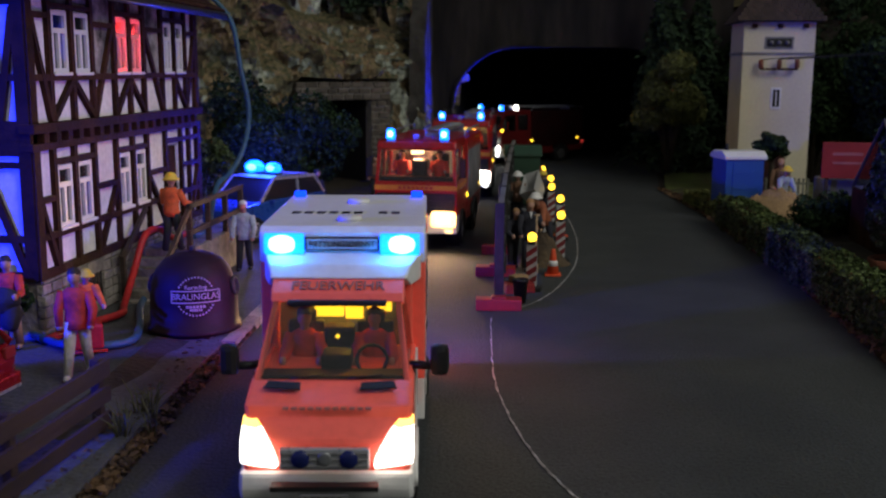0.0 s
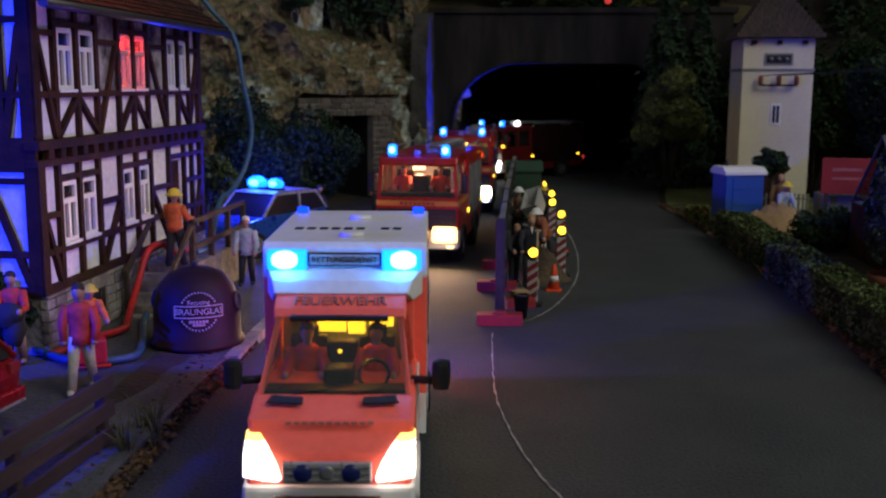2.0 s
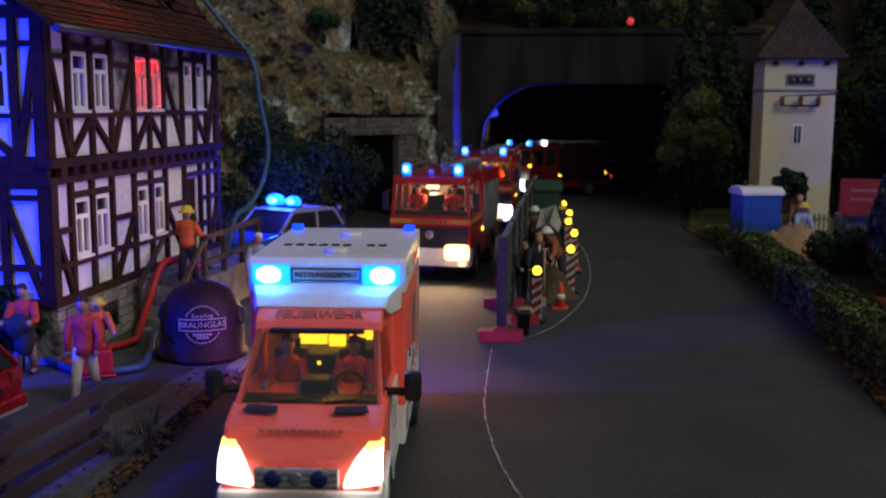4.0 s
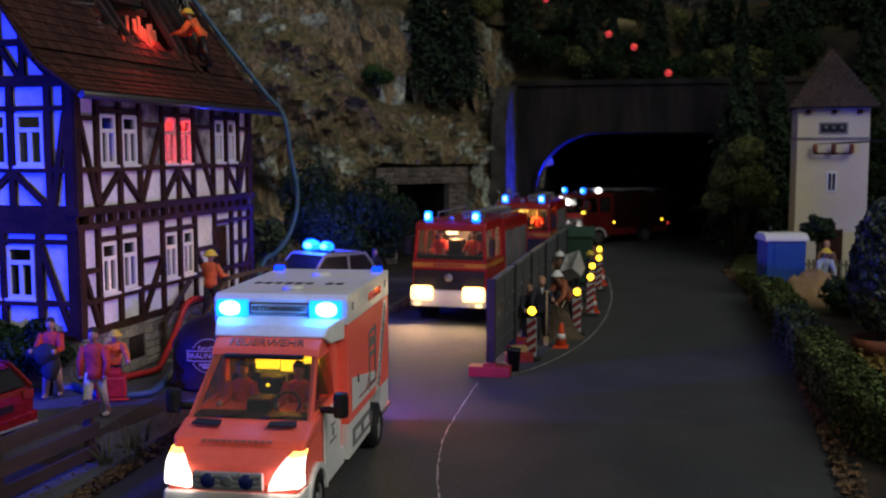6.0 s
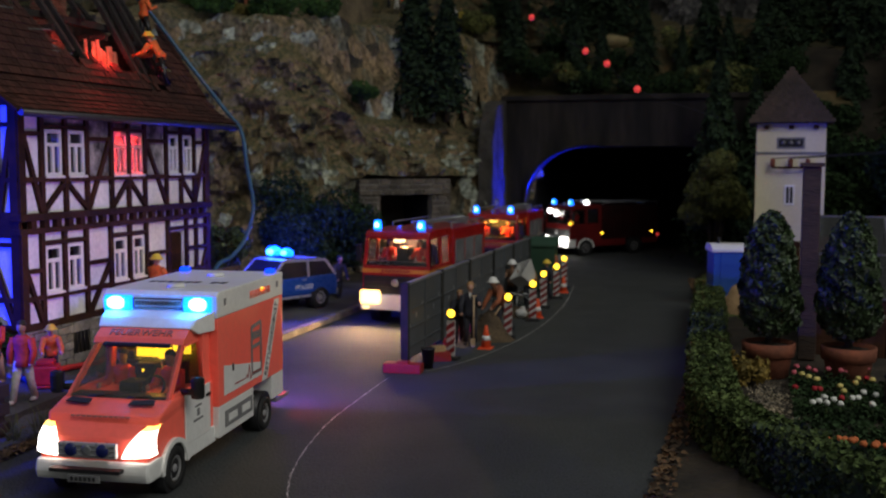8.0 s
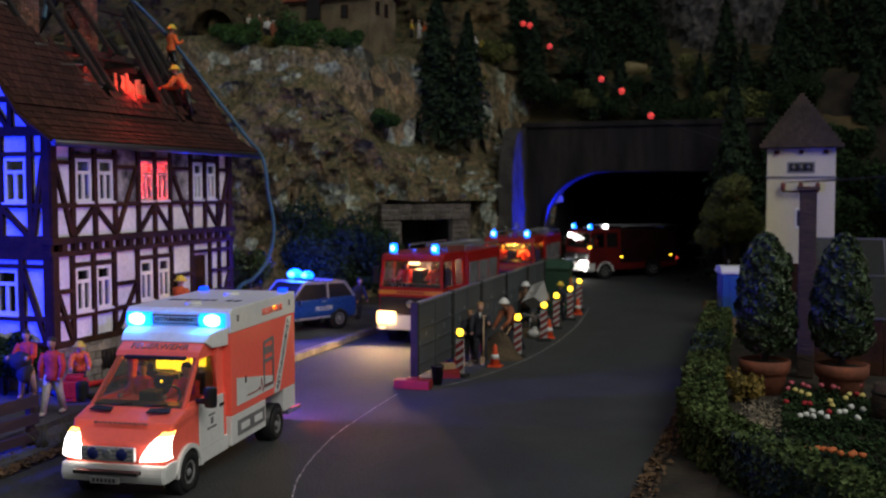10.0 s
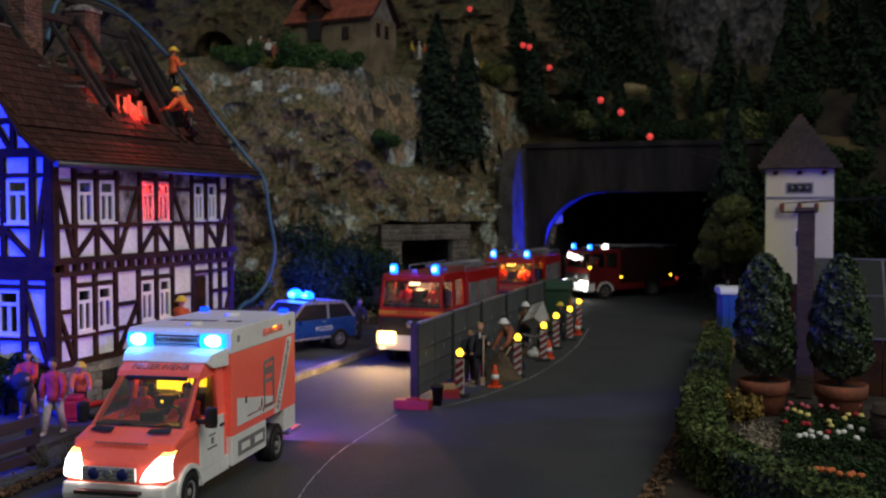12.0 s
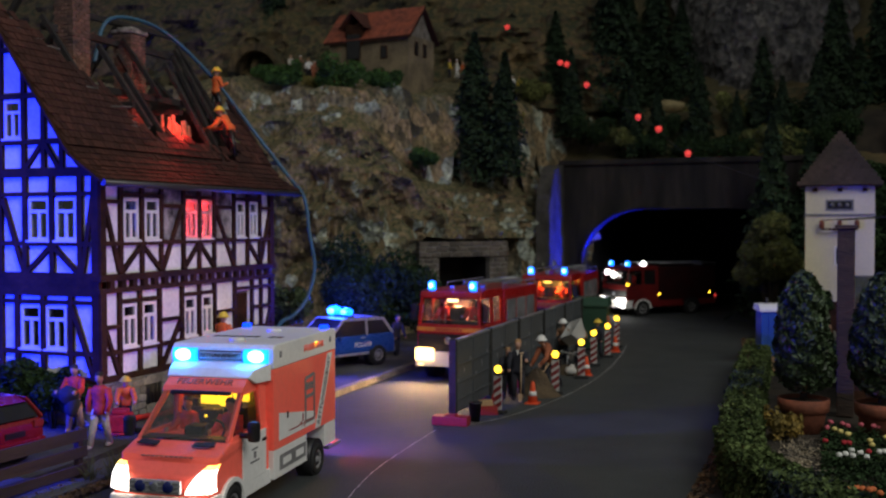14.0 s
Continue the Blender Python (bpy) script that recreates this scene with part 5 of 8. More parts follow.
part("air_intake", box(B(), -0.6, 0.6, 0.0, 0.15, 0.56, 0.62), BLACK, bumper)
for s in (-1, 1):
    part("sill", box(B(), s * W - 0.03 if s > 0 else -W - 0.02, W + 0.02 if s > 0 else -W + 0.03, 1.55, 2.85, 0.36, 0.66, 0.02), WHITE, amb)
    dr = part("cab_door", box(B(), min(s * (W - 0.01), s * (W + 0.025)), max(s * (W - 0.01), s * (W + 0.025)), 1.58, 2.62, 0.62, 1.5, 0.02), WHITE, amb, "white cab door")
    part("handle", box(B(), min(s * (W + 0.02), s * (W + 0.05)), max(s * (W + 0.02), s * (W + 0.05)), 2.42, 2.58, 1.28, 1.33), BLACK, dr)
    bm = B()
    box(bm, min(s * (W + 0.026), s * (W + 0.03)), max(s * (W + 0.026), s * (W + 0.03)), 1.95, 2.22, 1.18, 1.22)
    box(bm, min(s * (W + 0.026), s * (W + 0.03)), max(s * (W + 0.026), s * (W + 0.03)), 2.03, 2.14, 1.02, 1.15)
    box(bm, min(s * (W + 0.026), s * (W + 0.03)), max(s * (W + 0.026), s * (W + 0.03)), 1.88, 2.28, 0.94, 0.98)
    part("crest_bars", bm, GREY, dr)
    bm = half_ring(B(), min(s * (W - 0.04), s * (W + 0.05)), max(s * (W - 0.04), s * (W + 0.05)), 1.15, 0.36, 0.43, 0.51)
    part("wheel_arch", bm, WHITE, amb)
    bm = B()
    # Solid black disc imitates the dark hollow of the wheel arch.
    rod(bm, [(s * (W - 0.25), 1.15, 0.36), (s * (W + 0.004), 1.15, 0.36)], 0.44, 20)
    part("arch_recess", bm, BLACK, amb)
    bm = B()
    # The rear arch's dark hollow is likewise a solid black disc.
    rod(bm, [(s * 0.75, 5.05, 0.38), (s * 1.104, 5.05, 0.38)], 0.41, 20)
    part("arch_recess", bm, BLACK, amb)
    # glass-house
    ap = slab(B(), [(s * 0.93, 1.1, 1.49), (s * 0.93, 1.24, 1.49), (s * 0.8, 2.08, 2.3), (s * 0.8, 1.92, 2.3)], 0.07 * -s)
    part("pillar", ap, ORANGE, amb)
    part("door_frame", slab(slab(slab(B(), [(s * 0.95, 2.5, 1.49), (s * 0.95, 2.82, 1.49), (s * 0.86, 2.82, 2.34), (s * 0.84, 2.5, 2.34)], 0.06 * -s), [(s * 0.84, 1.95, 2.24), (s * 0.85, 2.6, 2.26), (s * 0.84, 2.6, 2.36), (s * 0.82, 2.0, 2.36)], 0.06 * -s),
                            [(s * 0.955, 1.2, 1.49), (s * 0.955, 2.6, 1.49), (s * 0.945, 2.6, 1.57), (s * 0.945, 1.3, 1.57)], 0.06 * -s), ORANGE, amb)
    part("side_window", slab(B(), [(s * 0.935, 1.25, 1.52), (s * 0.935, 2.52, 1.52), (s * 0.845, 2.52, 2.28), (s * 0.815, 2.02, 2.28)], 0.015 * -s), SCREEN, amb)
    # mirror
    mir = part("mirror", box(B(), min(s * 1.17, s * 1.4), max(s * 1.17, s * 1.4), 1.36, 1.54, 1.46, 1.86, 0.085), BLACK, amb, "black door mirror")
    part("mirror_arm", rod(B(), [(s * 0.93, 1.6, 1.55), (s * 1.22, 1.48, 1.57)], 0.055, 8), BLACK, mir)
    # headlamp: a teardrop that narrows upwards and sweeps round the corner
    hl = B()
    front, back = [], []
    for v in range(9):
        t = v / 8
        z = 0.77 + 0.44 * t
        yb = float(np.interp(z, (0.62, 0.8, 1.04, 1.2, 1.36), (0.16, 0.13, 0.2, 0.38, 0.68)))
        xi = 0.56 + 0.27 * t ** 1.25 - 0.02 * math.sin(math.pi * t)
        row = []
        for u in range(8):
            x = xi + (0.975 - xi) * u / 6 if u < 7 else 0.985
            y = yb + 0.2 * (min(x, 0.975) / W) ** 3 - 0.035 + (0.03 if v in (0, 8) or u == 0 else 0.0) + (0.2 * (1 - 0.6 * t) + 0.02 if u == 7 else 0)
            row.append((s * x, y, z))
        front.append([hl.verts.new(p) for p in row])
        back.append([hl.verts.new((p[0] * 0.96, p[1] + 0.1, p[2])) for p in row])
    for v in range(8):
        for u in range(7):
            hl.faces.new((front[v][u], front[v][u + 1], front[v + 1][u + 1], front[v + 1][u])).smooth = True
            hl.faces.new((back[v][u], back[v][u + 1], back[v + 1][u + 1], back[v + 1][u]))
        for u in (0, 7):
            hl.faces.new((front[v][u], front[v + 1][u], back[v + 1][u], back[v][u]))
    for u in range(7):
        for v in (0, 8):
            hl.faces.new((front[v][u], front[v][u + 1], back[v][u + 1], back[v][u]))
    bmesh.ops.recalc_face_normals(hl, faces=hl.faces)
    turn = hl.copy()
    for half, amber in ((hl, False), (turn, True)):
        half.faces.ensure_lookup_table()
        outer = []
        for fc in half.faces:
            c = fc.calc_center_median()
            if (c.z > 1.165) != amber:
                outer.append(fc)
        bmesh.ops.delete(half, geom=outer, context="FACES")
    part("indicator", turn, TURN_ON, part("headlamp", hl, HEAD_ON, amb, "brightly lit warm white headlamp"), "lit amber indicator")
    part("horn", lathe(B(), [(0.02, -0.02), (0.105, 0.0), (0.11, 0.03), (0.09, 0.06), (0.01, 0.065)], 16, (0, 0, 0)), LENS_DARK, amb, "round dark blue front beacon").matrix_basis = pose(s * 0.27 * S, 0.13 * S, 0.9 * S, 90, 0, 0)
    part("air_vent", slab(B(), [(s * 0.35, 0.82, 1.465), (s * 0.78, 0.86, 1.475), (s * 0.74, 1.0, 1.515), (s * 0.36, 0.96, 1.505)], 0.02 if s > 0 else -0.02), RUBBER, amb)
grille = part("grille", box(B(), -0.5, 0.5, 0.1, 0.18, 0.77, 1.02, 0.02), SILVER, amb, "silver radiator grille")
for k in range(3):
    part("grille_bar", box(B(), -0.48, 0.48, 0.085, 0.12, 0.805 + 0.075 * k, 0.83 + 0.075 * k, 0.005), GREY, grille)
part("badge", lathe(B(), [(0.085, 0), (0.085, 0.02), (0.06, 0.03), (0.01, 0.03)], 16), STEEL, amb).matrix_basis = pose(0, 0.105 * S, 0.91 * S, 90, 0, 0)
for k in range(11):
    part("bonnet_mark", box(B(), -0.52 + 0.095 * k, -0.455 + 0.095 * k, 0.56, 0.6, 1.315, 1.338), DECAL, amb)
part("cab_roof", prism(B(), [(1.88, 2.28), (1.94, 2.38), (2.14, 2.51), (2.35, 2.56), (2.85, 2.58), (2.85, 2.3)], -0.84, 0.84, 0.02), ORANGE, amb)
letters("roof_lettering", "FEUERWEHR", 0.21, DECAL, amb, Matrix.Translation((0, 2.03, 2.455)) @ Matrix.Rotation(radians(33), 4, "X"))
part("windscreen", slab(B(), [(-0.9, 1.12, 1.5), (0.9, 1.12, 1.5), (0.8, 1.9, 2.28), (-0.8, 1.9, 2.28)], 0.015), SCREEN, amb)
part("sun_visor", box(B(), -0.62, 0.62, 1.8, 1.9, 2.24, 2.31, 0.02), RUBBER, amb)
part("wiper", rod(rod(B(), [(-0.5, 1.1, 1.52), (-0.1, 1.16, 1.56)], 0.012, 6), [(0.2, 1.1, 1.52), (0.6, 1.16, 1.56)], 0.012, 6), BLACK, amb)
part("dashboard", box(B(), -0.88, 0.88, 1.15, 1.5, 1.4, 1.54, 0.03), BLACK, amb)
bm = B()
for k in range(16):
    a0, a1 = 2 * math.pi * k / 16, 2 * math.pi * (k + 1) / 16
    bar(bm, (0.45 + 0.19 * math.cos(a0), 1.55 + 0.06 * math.sin(a0), 1.63 + 0.17 * math.sin(a0)), (0.45 + 0.19 * math.cos(a1), 1.55 + 0.06 * math.sin(a1), 1.63 + 0.17 * math.sin(a1)), 0.035, 0.035)
part("steering_wheel", bm, BLACK, amb)
for s in (-1, 1):
    part("seat", box(box(B(), s * 0.45 - 0.24, s * 0.45 + 0.24, 2.35, 2.52, 1.45, 1.92, 0.05), s * 0.45 - 0.13, s * 0.45 + 0.13, 2.36, 2.48, 1.9, 2.06, 0.04), BLACK, amb)
    crew(amb, s * 0.45, 2.2, 1.32, CLOTH_RED)
part("cabin_console", box(box(B(), -0.2, 0.2, 2.1, 2.4, 1.45, 1.9, 0.06), -0.18, 0.2, 1.5, 1.9, 1.5, 1.7, 0.05), RUBBER, amb)
part("console_lamp", ball(B(), (-0.02, 2.09, 1.78), 0.03, seg=8), CAB_ON, amb)
# Glowing blocks imitate yellow light falling on the cab's rear wall.
part("cabin_light", box(box(box(B(), -0.36, 0.02, 2.53, 2.62, 1.93, 2.25, 0.02), 0.05, 0.28, 2.53, 2.62, 1.9, 2.25, 0.02), 0.34, 0.66, 2.53, 2.62, 2.0, 2.2, 0.02), CAB_ON, amb, "glowing yellow blocks standing for the lit rear wall of the cab")
part("bulkhead", box(B(), -0.9, 0.9, 2.7, 2.78, 1.45, 2.4), GREY, amb)
# box body
X, Y0, Y1 = 1.1, 2.78, 6.25
part("box_body", box(B(), -X, X, Y0, Y1, 1.0, 2.62, 0.02), ORANGE, amb, "luminous orange box body")
part("roof_cap", prism(B(), [(Y0 - 0.02, 2.62), (Y0 - 0.02, 3.02), (Y0 + 0.08, 3.1), (Y1 + 0.02, 3.1), (Y1 + 0.02, 2.62)], -X - 0.006, X + 0.006, 0.03), WHITE, amb, "white box roof")
part("skirt", box(box(B(), -X + 0.004, X - 0.004, Y0, 4.5, 0.42, 1.0, 0.02), -X + 0.004, X - 0.004, 5.55, Y1, 0.5, 1.0, 0.02), WHITE, amb)
part("rear_step", box(box(B(), -X + 0.05, X - 0.05, Y1 - 0.3, Y1 + 0.5, 0.34, 0.42, 0.02), -0.8, 0.8, Y0, Y1, 0.3, 0.5), GREY, amb)
fair = prism(B(), [(2.13, 2.53), (2.3, 2.68), (2.6, 2.73), (Y0, 2.77), (Y0, 2.4), (2.35, 2.4)], -1.0, 1.0, 0.03)
for v in fair.verts:
    v.co.x *= 0.86 + 0.19 * (v.co.y - 2.1) / 0.68
part("fairing", fair, WHITE, amb, "white roof fairing over the cab")
for s in (-1, 1):
    part("side_fairing", box(B(), min(s * 0.84, s * 0.93), max(s * 0.84, s * 0.93), 2.5, Y0, 1.5, 2.5, 0.02), ORANGE, amb)
lb = part("light_bar", box(B(), -0.84, 0.84, Y0 - 0.08, Y0 - 0.02, 2.79, 2.97, 0.02), BLACK, amb, "dark light bar with lettered panel")
part("lettered_panel", box(B(), -0.47, 0.47, Y0 - 0.1, Y0 - 0.07, 2.81, 2.95, 0.01), BOARD_WHITE, lb, "pale panel with dark lettering")
for s in (-1, 1):
    # Lens is enlarged and given a white core to stand in for its glare.
    lens = part("beacon", prism(B(), [(Y0 - 0.15, 2.75), (Y0 - 0.18, 2.89), (Y0 - 0.14, 3.01), (Y0 - 0.06, 3.03), (Y0 - 0.06, 2.73)], min(s * 0.5, s * 1.03), max(s * 0.5, s * 1.03), 0.03), CYAN_ON, lb, "lit blue beacon lens")
    part("glare_core", ball(B(), (s * 0.79, Y0 - 0.15, 2.885), 0.16, (1.2, 0.45, 0.78), 14), CORE_ON, lens, "white-blue core added for the beacon's glare")
letters("bar_lettering", "RETTUNGSDIENST", 0.105, BLACK, lb, Matrix.Translation((0, Y0 - 0.105, 2.88)) @ Matrix.Rotation(radians(90), 4, "X"))
for y in (3.35, 5.2):
    part("roof_hatch", lathe(B(), [(0.17, 0), (0.17, 0.05), (0.13, 0.07), (0.01, 0.075)], 18, (0.05, y, 3.1)), WHITE, amb)
for k in range(9):
    if k != 2:
        part("roof_mark", box(B(), 0.72 - 0.18 * k - 0.12, 0.72 - 0.18 * k, 4.0, 4.22, 3.1, 3.106), BLACK, amb)
for s in (-1, 1):
    part("rear_beacon", box(B(), s * 0.95 - 0.09, s * 0.95 + 0.09, 5.85, 6.0, 3.1, 3.2, 0.02), BLUE_ON, amb, "small lit blue rear beacon")
    part("tail_lamp", box(B(), s * 0.95 - 0.07, s * 0.95 + 0.07, Y1, Y1 + 0.03, 0.85, 1.05), RED_ON, amb)
    f, g = s * X, s * (X + 0.012)
    a, b = min(f, g), max(f, g)
    pan = part("side_panel", slab(B(), [(g, 3.0, 1.16), (g, 4.95, 1.16), (g, 4.95, 1.42), (g, 3.0, 1.72)], -0.006 * s), WHITE, amb, "white panel with a heartbeat line")
    pulse = B()
    pts = [(3.5, 1.27), (4.05, 1.27), (4.12, 1.33), (4.18, 1.24), (4.25, 1.5), (4.32, 1.2), (4.38, 1.3), (4.9, 1.28)]
    for (ya, za), (yb, zb) in zip(pts, pts[1:]):
        bar(pulse, (g + 0.003 * s, ya, za), (g + 0.003 * s, yb, zb), 0.025, 0.008, (1, 0, 0))
    part("heartbeat_line", pulse, RED_WHITE, pan)
    bm = B()
    for q in (((4.4, 1.28), (4.4, 2.2)), ((4.4, 2.2), (4.9, 2.25)), ((4.9, 2.25), (4.9, 1.28)), ((4.4, 1.28), (4.9, 1.28)), ((4.4, 1.8), (4.9, 1.82))):
        bar(bm, (g, *q[0]), (g, *q[1]), 0.07, 0.012, (1, 0, 0))
    part("locker_frame", bm, GREY, amb)
    bm = B()
    for k in range(4):
        box(bm, min(g, g + 0.006 * s), max(g, g + 0.006 * s), 4.45 + 0.1 * k, 4.52 + 0.1 * k, 1.95, 2.1)
    part("emergency_number_bars", bm, GREY, amb)
    diag = part("diagonal_band", slab(B(), [(g, 4.95, 1.02), (g, 5.25, 1.02), (g, 6.02, 2.58), (g, 5.72, 2.58)], -0.006 * s), WHITE, amb, "white diagonal band with lettering")
    tx = Matrix.Translation((g + 0.005 * s, 5.48, 1.8)) @ (Matrix.Rotation(radians(90), 4, "Z") if s > 0 else Matrix.Rotation(radians(-90), 4, "Z")) @ Matrix.Rotation(radians(90), 4, "X") @ Matrix.Rotation(radians(63.7 if s > 0 else -63.7), 4, "Z")
    letters("band_lettering", "RETTUNGSDIENST", 0.19, GREY, diag, tx)
    letters("cap_lettering", "FEUERWEHR", 0.2, ORANGE, amb, Matrix.Translation((g + 0.004 * s, 4.9, 2.84)) @ (Matrix.Rotation(radians(90), 4, "Z") if s > 0 else Matrix.Rotation(radians(-90), 4, "Z")) @ Matrix.Rotation(radians(90), 4, "X"))
    for y in (3.05, 5.85):
        part("marker_lamp", box(B(), a, b, y, y + 0.1, 2.82, 2.95, 0.004), GREY, amb)
    part("side_marker", box(B(), a, b, 4.95, 5.1, 2.82, 2.92, 0.004), AMBER_ON, amb)
    part("vent_panel", box(B(), min(f, g) - 0.004, max(f, g), 3.05, 4.4, 0.56, 0.86), GREY, amb, "grey locker strip")
    for y in (3.18, 3.85):
        part("locker", box(B(), min(g, g + 0.008 * s), max(g, g + 0.008 * s), y, y + 0.42, 0.64, 0.78, 0.003), WHITE, amb)
    part("panel_hinge", box(B(), min(g, g + 0.02 * s), max(g, g + 0.02 * s), 3.4, 3.44, 1.55, 1.68), BLACK, amb)
    wheel(amb, s * 0.9, 1.15, 0.36, 0.24, s)
    wheel(amb, s * 1.0, 5.05, 0.34, 0.3, s)


def fire_engine(label, at, rz, length=6.9, head=HEAD_ON, inside_light=WARM_ON, blue=CYAN_ON, ladder=True, fender=None, shutter=None, band=True, locker=None, red=ENGINE_RED):
    """A red cab-over fire engine; x across, y back from the front."""
    fe = thing("fire_engine", label, "fire engine", at, rz, group="fire engines in the road")
    w = 1.2
    part("cab_body", prism(B(), [(0.0, 0.62), (0.0, 1.75), (0.05, 1.98), (2.35, 1.98), (2.35, 0.55), (0.35, 0.55)], -w, w, 0.04), red, fe)
    part("cab_roof", prism(B(), [(0.12, 2.92), (0.2, 3.1), (0.5, 3.16), (2.35, 3.16), (2.35, 2.9), (0.16, 2.86)], -w + 0.05, w - 0.05, 0.04), red, fe)
    if band:
        part("stripe", box(B(), -w - 0.006, w + 0.006, -0.008, 2.36, 1.73, 1.87), YELLOW, fe, "yellow reflecting band")
    for k in range(8 if band else 0):
        part("band_letter", box(B(), -0.5 + 0.13 * k, -0.41 + 0.13 * k, -0.016, -0.006, 1.76, 1.84), RED_WHITE, fe)
    part("grille", box(box(box(B(), -1.14, 1.14, -0.05, 0.05, 1.03, 1.64, 0.03), -1.05, 1.05, -0.075, -0.03, 1.2, 1.26), -1.05, 1.05, -0.075, -0.03, 1.38, 1.44), BLACK, fe, "black radiator grille")
    part("badge", lathe(B(), [(0.13, 0), (0.13, 0.03), (0.01, 0.03)], 16), STEEL, fe).matrix_basis = pose(0, -0.06 * S, 1.42 * S, 90, 0, 0)
    bump = part("bumper", box(B(), -w - 0.02, w + 0.02, -0.16, 0.4, 0.5, 1.02, 0.05), WHITE, fe, "white front bumper")
    part("number_plate", box(B(), -0.26, 0.26, -0.185, -0.16, 0.68, 0.8), WHITE, bump)
    for s in (-1, 1):
        # Headlamps are oversized: their bloom is built into the glowing shape.
        part("headlamp", box(B(), s * 0.84 - 0.36, s * 0.84 + 0.36, -0.24, -0.1, 0.7, 1.16, 0.11), head, fe, "lit headlamp")
        part("fog_lamp", box(B(), s * 1.0 - 0.1, s * 1.0 + 0.1, -0.19, -0.1, 0.53, 0.62, 0.02), head, fe)
        part("pillar", slab(B(), [(s * 1.18, 0.03, 1.97), (s * 1.18, 0.16, 1.97), (s * 1.12, 0.26, 2.9), (s * 1.12, 0.13, 2.9)], -0.09 * s), red, fe)
        part("door_frame", slab(slab(B(), [(s * 1.19, 1.1, 1.97), (s * 1.19, 1.28, 1.97), (s * 1.15, 1.28, 2.9), (s * 1.15, 1.1, 2.9)], -0.06 * s), [(s * 1.19, 2.1, 1.97), (s * 1.19, 2.35, 1.97), (s * 1.15, 2.35, 2.9), (s * 1.15, 2.1, 2.9)], -0.06 * s), red, fe)
        part("side_window", slab(B(), [(s * 1.18, 0.16, 1.98), (s * 1.18, 2.1, 1.98), (s * 1.13, 2.1, 2.88), (s * 1.13, 0.26, 2.88)], -0.015 * s), SCREEN, fe)
        mir = part("mirror", box(B(), min(s * 1.27, s * 1.45), max(s * 1.27, s * 1.45), 0.02, 0.12, 2.1, 2.65, 0.03), BLACK, fe)
        part("mirror_arm", rod(rod(B(), [(s * 1.15, 0.2, 2.7), (s * 1.35, 0.07, 2.66)], 0.025, 6), [(s * 1.16, 0.2, 2.1), (s * 1.35, 0.07, 2.12)], 0.025, 6), BLACK, mir)
        lens = part("beacon", lathe(B(), [(0.13, 0), (0.14, 0.06), (0.13, 0.24), (0.09, 0.31), (0.01, 0.32)], 14, (s * 0.78, 0.35, 3.16)), blue, fe, "lit blue beacon")
        # Glowing ball added to the dome for the overexposed middle of its light.
        part("glare_core", ball(B(), (s * 0.78, 0.25, 3.31), 0.09, (1.0, 0.7, 1.25), 10), CORE_ON, lens, "white-blue core added for the beacon's glare")
        crew(fe, s * 0.55, 0.95, 2.0, CLOTH_RED)
        part("seat", box(B(), s * 0.55 - 0.26, s * 0.55 + 0.26, 1.15, 1.32, 1.95, 2.7, 0.05), BLACK, fe)
        for y in (1.15, length - 1.9):
            wheel(fe, s * 1.08, y, 0.46, 0.32, s, RIM)
            bm = half_ring(B(), min(s * 1.14, s * 1.26), max(s * 1.14, s * 1.26), y, 0.46, 0.54, 0.62)
            part("mudguard", bm, (fender or BLACK) if y < 2 else BLACK, fe)
            # Black disc on the body side in place of a shaded arch hollow.
            part("arch_recess", rod(B(), [(s * 0.8, y, 0.46), (s * 1.204, y, 0.46)], 0.54, 18), BLACK, fe)
        n = max(int((length - 3.0) / 1.05), 1)
        for k in range(n):
            y = 2.65 + k * (length - 2.9) / n
            sh = part("roller_shutter", box(B(), min(s * 1.2, s * 1.215), max(s * 1.2, s * 1.215), y, y + (length - 2.9) / n - 0.14, 1.15, 2.7), shutter or STEEL, fe, "grey locker shutter")
            bm = B()
            for j in range(11):
                box(bm, min(s * 1.215, s * 1.225), max(s * 1.215, s * 1.225), y + 0.03, y + (length - 2.9) / n - 0.17, 1.2 + j * 0.135, 1.29 + j * 0.135)
            part("shutter_slats", bm, shutter or STEEL, sh)
        part("side_marker", box(B(), min(s * 1.2, s * 1.23), max(s * 1.2, s * 1.23), 2.3, 2.44, 1.3, 1.42), AMBER_ON, fe)
        part("side_marker", box(B(), min(s * 1.2, s * 1.23), max(s * 1.2, s * 1.23), length - 0.6, length - 0.46, 1.3, 1.4), AMBER_ON, fe)
        part("tail_lamp", box(B(), s * 1.05 - 0.1, s * 1.05 + 0.1, length - 0.02, length + 0.03, 0.9, 1.2), RED_ON, fe)
    part("windscreen", slab(B(), [(-1.1, 0.05, 1.98), (1.1, 0.05, 1.98), (1.04, 0.14, 2.9), (-1.04, 0.14, 2.9)], 0.015), SCREEN, fe)
    part("cab_back", box(B(), -1.12, 1.12, 2.28, 2.34, 1.95, 2.95), GREY, fe)
    part("cabin_light", box(B(), -0.18, 0.18, 0.3, 0.45, 2.74, 2.88, 0.03), inside_light, fe, "warm lit cab lamp")
    part("dashboard", box(B(), -1.1, 1.1, 0.12, 0.45, 1.95, 2.1, 0.03), BLACK, fe)
    part("engine_hump", box(B(), -0.22, 0.22, 0.6, 1.2, 1.95, 2.55, 0.06), BLACK, fe)
    part("locker_body", box(B(), -w, w, 2.42, length, 0.95, 3.1, 0.04), locker or red, fe)
    part("chassis", box(B(), -0.7, 0.7, 0.4, length - 0.1, 0.42, 0.95), BLACK, fe)
